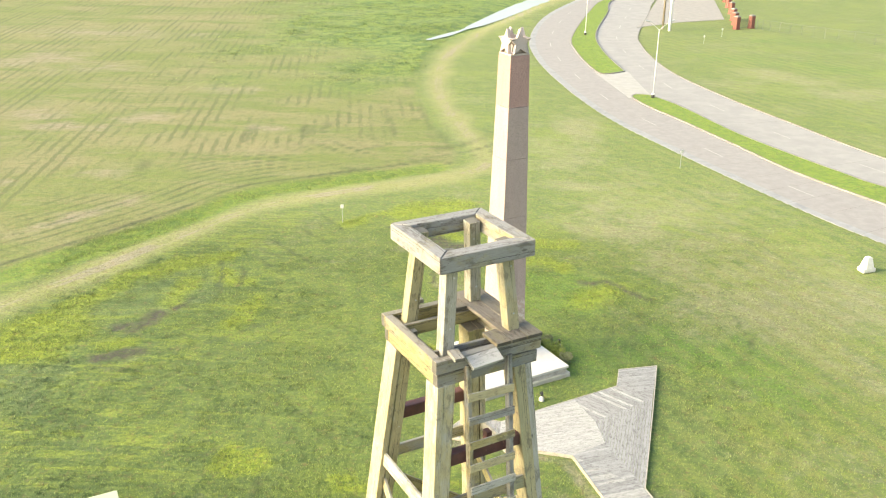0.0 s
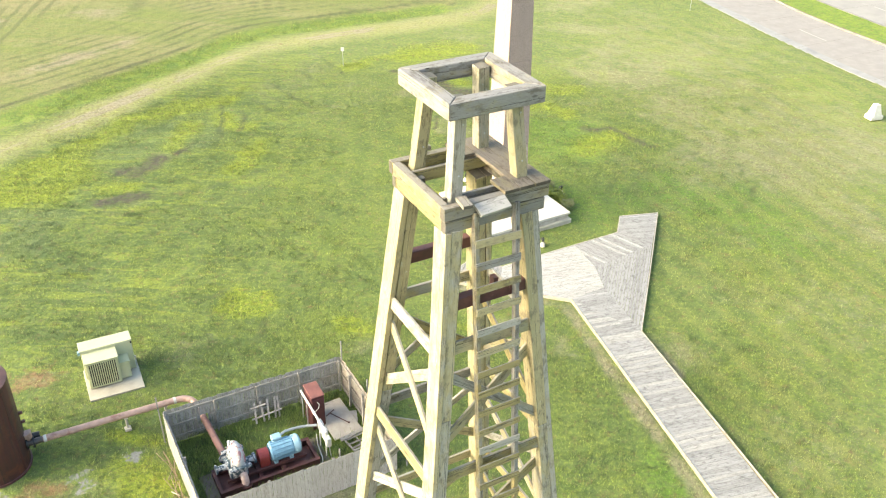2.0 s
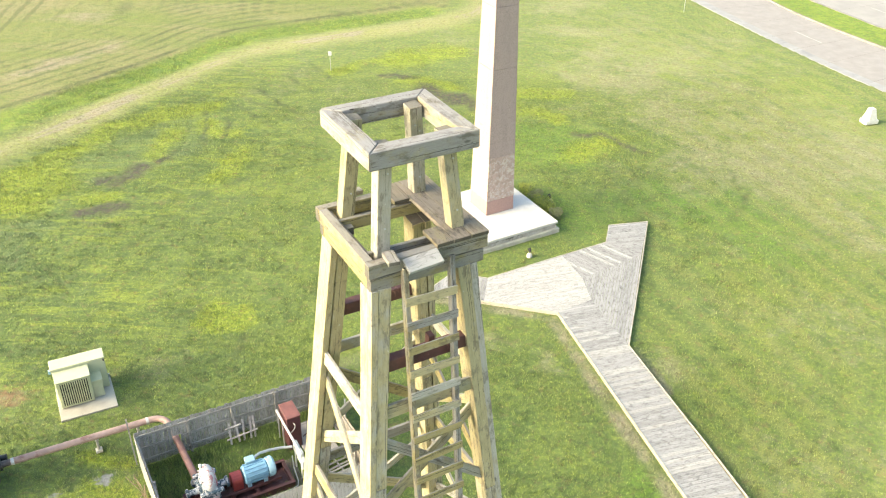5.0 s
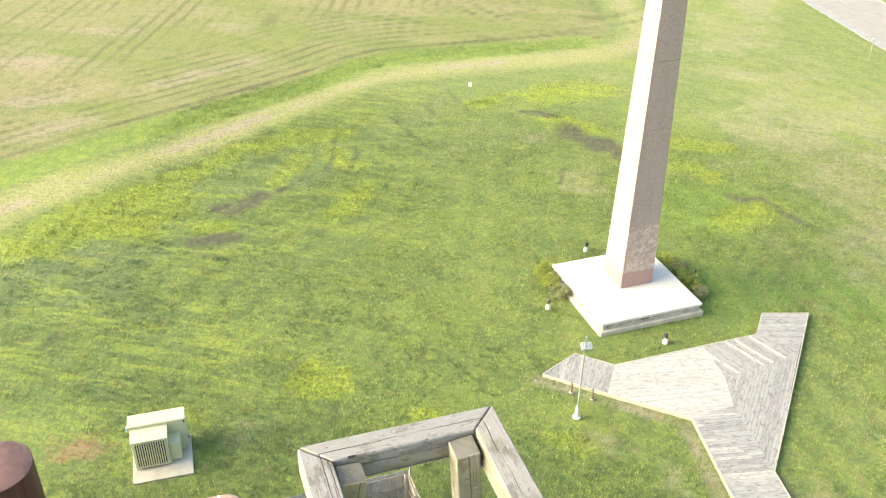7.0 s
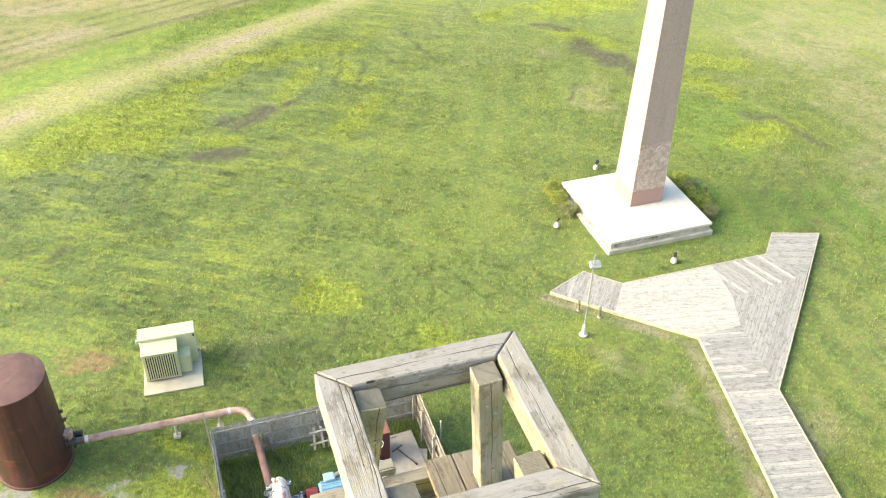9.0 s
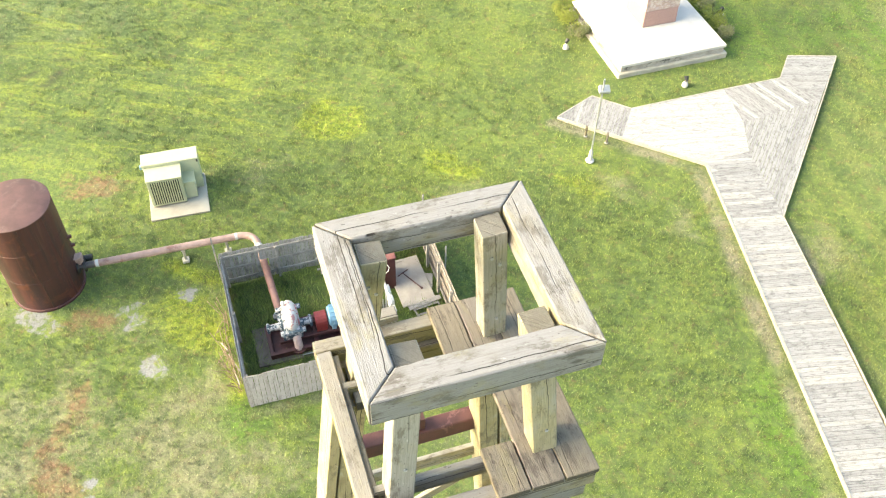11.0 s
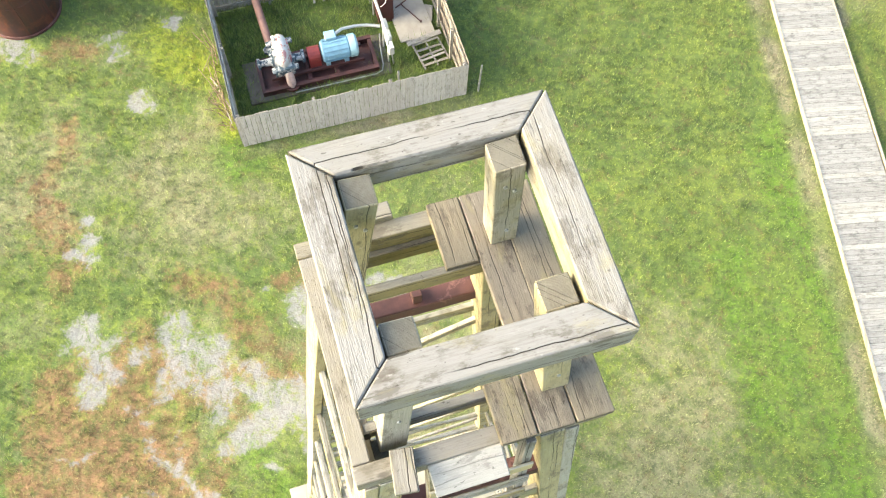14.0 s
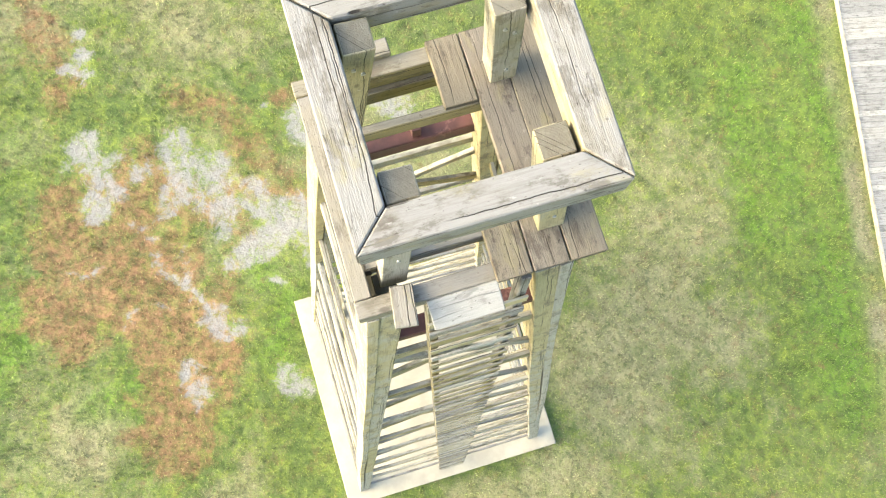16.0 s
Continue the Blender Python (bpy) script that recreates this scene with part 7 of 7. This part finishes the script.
def blocked(x, y):
    """Where something stands on the lawn."""
    out = inside_poly(x, y, [BW["kl"], BW["kr"], wr, wl]) | inside_poly(x, y, [BW["l"], BW["w2"], BW["a"], BW["kl"]])
    out |= inside_poly(x, y, [BW["a"], BW["b"], BW["kr"], BW["kl"]]) | inside_poly(x, y, [BW["b"], BW["t2"], BW["tr"], BW["kr"]])
    for (cx, cy), yaw, hx, hy in ((DERRICK, YAW, 2.78, 2.78), (PLINTH, 32.2, 2.72, 2.72), ((-14.11, 27.72), PAD_YAW, 1.06, 1.06)):
        c, s = math.cos(radians(yaw)), math.sin(radians(yaw))
        out |= (np.abs((x - cx) * c + (y - cy) * s) < hx) & (np.abs(-(x - cx) * s + (y - cy) * c) < hy)
    out |= np.hypot(x - TANK[0], y - TANK[1]) < 1.28
    a, b = fence_local(x, y)
    out |= (a > 0.9) & (a < 4.6) & (b > 1.4) & (b < 2.75)
    out |= (a > 5.4) & (a < 6.65) & (b > 2.3) & (b < 4.35)
    return out


scatter(1, 110000, (-19, 17), (1, 34), lambda x, y, m: (1 - m[0]) * (1 - m[12]) * (1 - 0.9 * m[14]) * 0.9, lambda x, y, m: 0.07 + 0.05 * value_noise(x, y, 1.2, 2) + 0.10 * m[6] + 0.25 * m[6] * value_noise(x, y, 0.9, 2), 0.009, 0.05, 5, "grass", "short mown green grass blades")
scatter(2, 80000, (-30, 24), (27, 66), lambda x, y, m: (1 - m[0]) * (1 - m[12]) * (1 - 0.9 * m[14]) * 0.9 * (1 - 0.6 * m[2]), lambda x, y, m: 0.08 + 0.06 * value_noise(x, y, 1.5, 2), 0.010, 0.07, 4, "grass", "mown green grass blades further across the lawn")
scatter(5, 26000, (-30, 18), (20, 62), lambda x, y, m: (1 - m[0]) * (1 - m[12]) * (1 - 0.9 * m[14]) * (1 - 0.8 * m[2]) * smooth(.40, .60, value_noise(x, y, 2.4, 3)), lambda x, y, m: 0.06 + 0.06 * value_noise(x, y, 1.0, 2), 0.020, 0.09, 6, "grass", "coarser tufts standing in the lawn")
scatter(3, 60000, (-32, 14), (20, 80), lambda x, y, m: np.clip(m[3] * 0.5 + m[7] * 0.5 + m[6] * 1.0, 0, 1), lambda x, y, m: 0.10 + 0.16 * value_noise(x, y, 1.4, 2), 0.013, 0.10, 6, "weeds", "taller lush weeds and ditch grass")
scatter(4, 90000, (-60, 0), (78, 205), lambda x, y, m: m[5] * 0.30 * smooth(.35, .6, value_noise(x, y, 5.0, 3)), lambda x, y, m: 0.08 + 0.3 * np.maximum(value_noise(x, y, 4.0, 2) - 0.3, 0), 0.04, 0.30, 5, "rough_growth", "rough green growth in the far field", False)
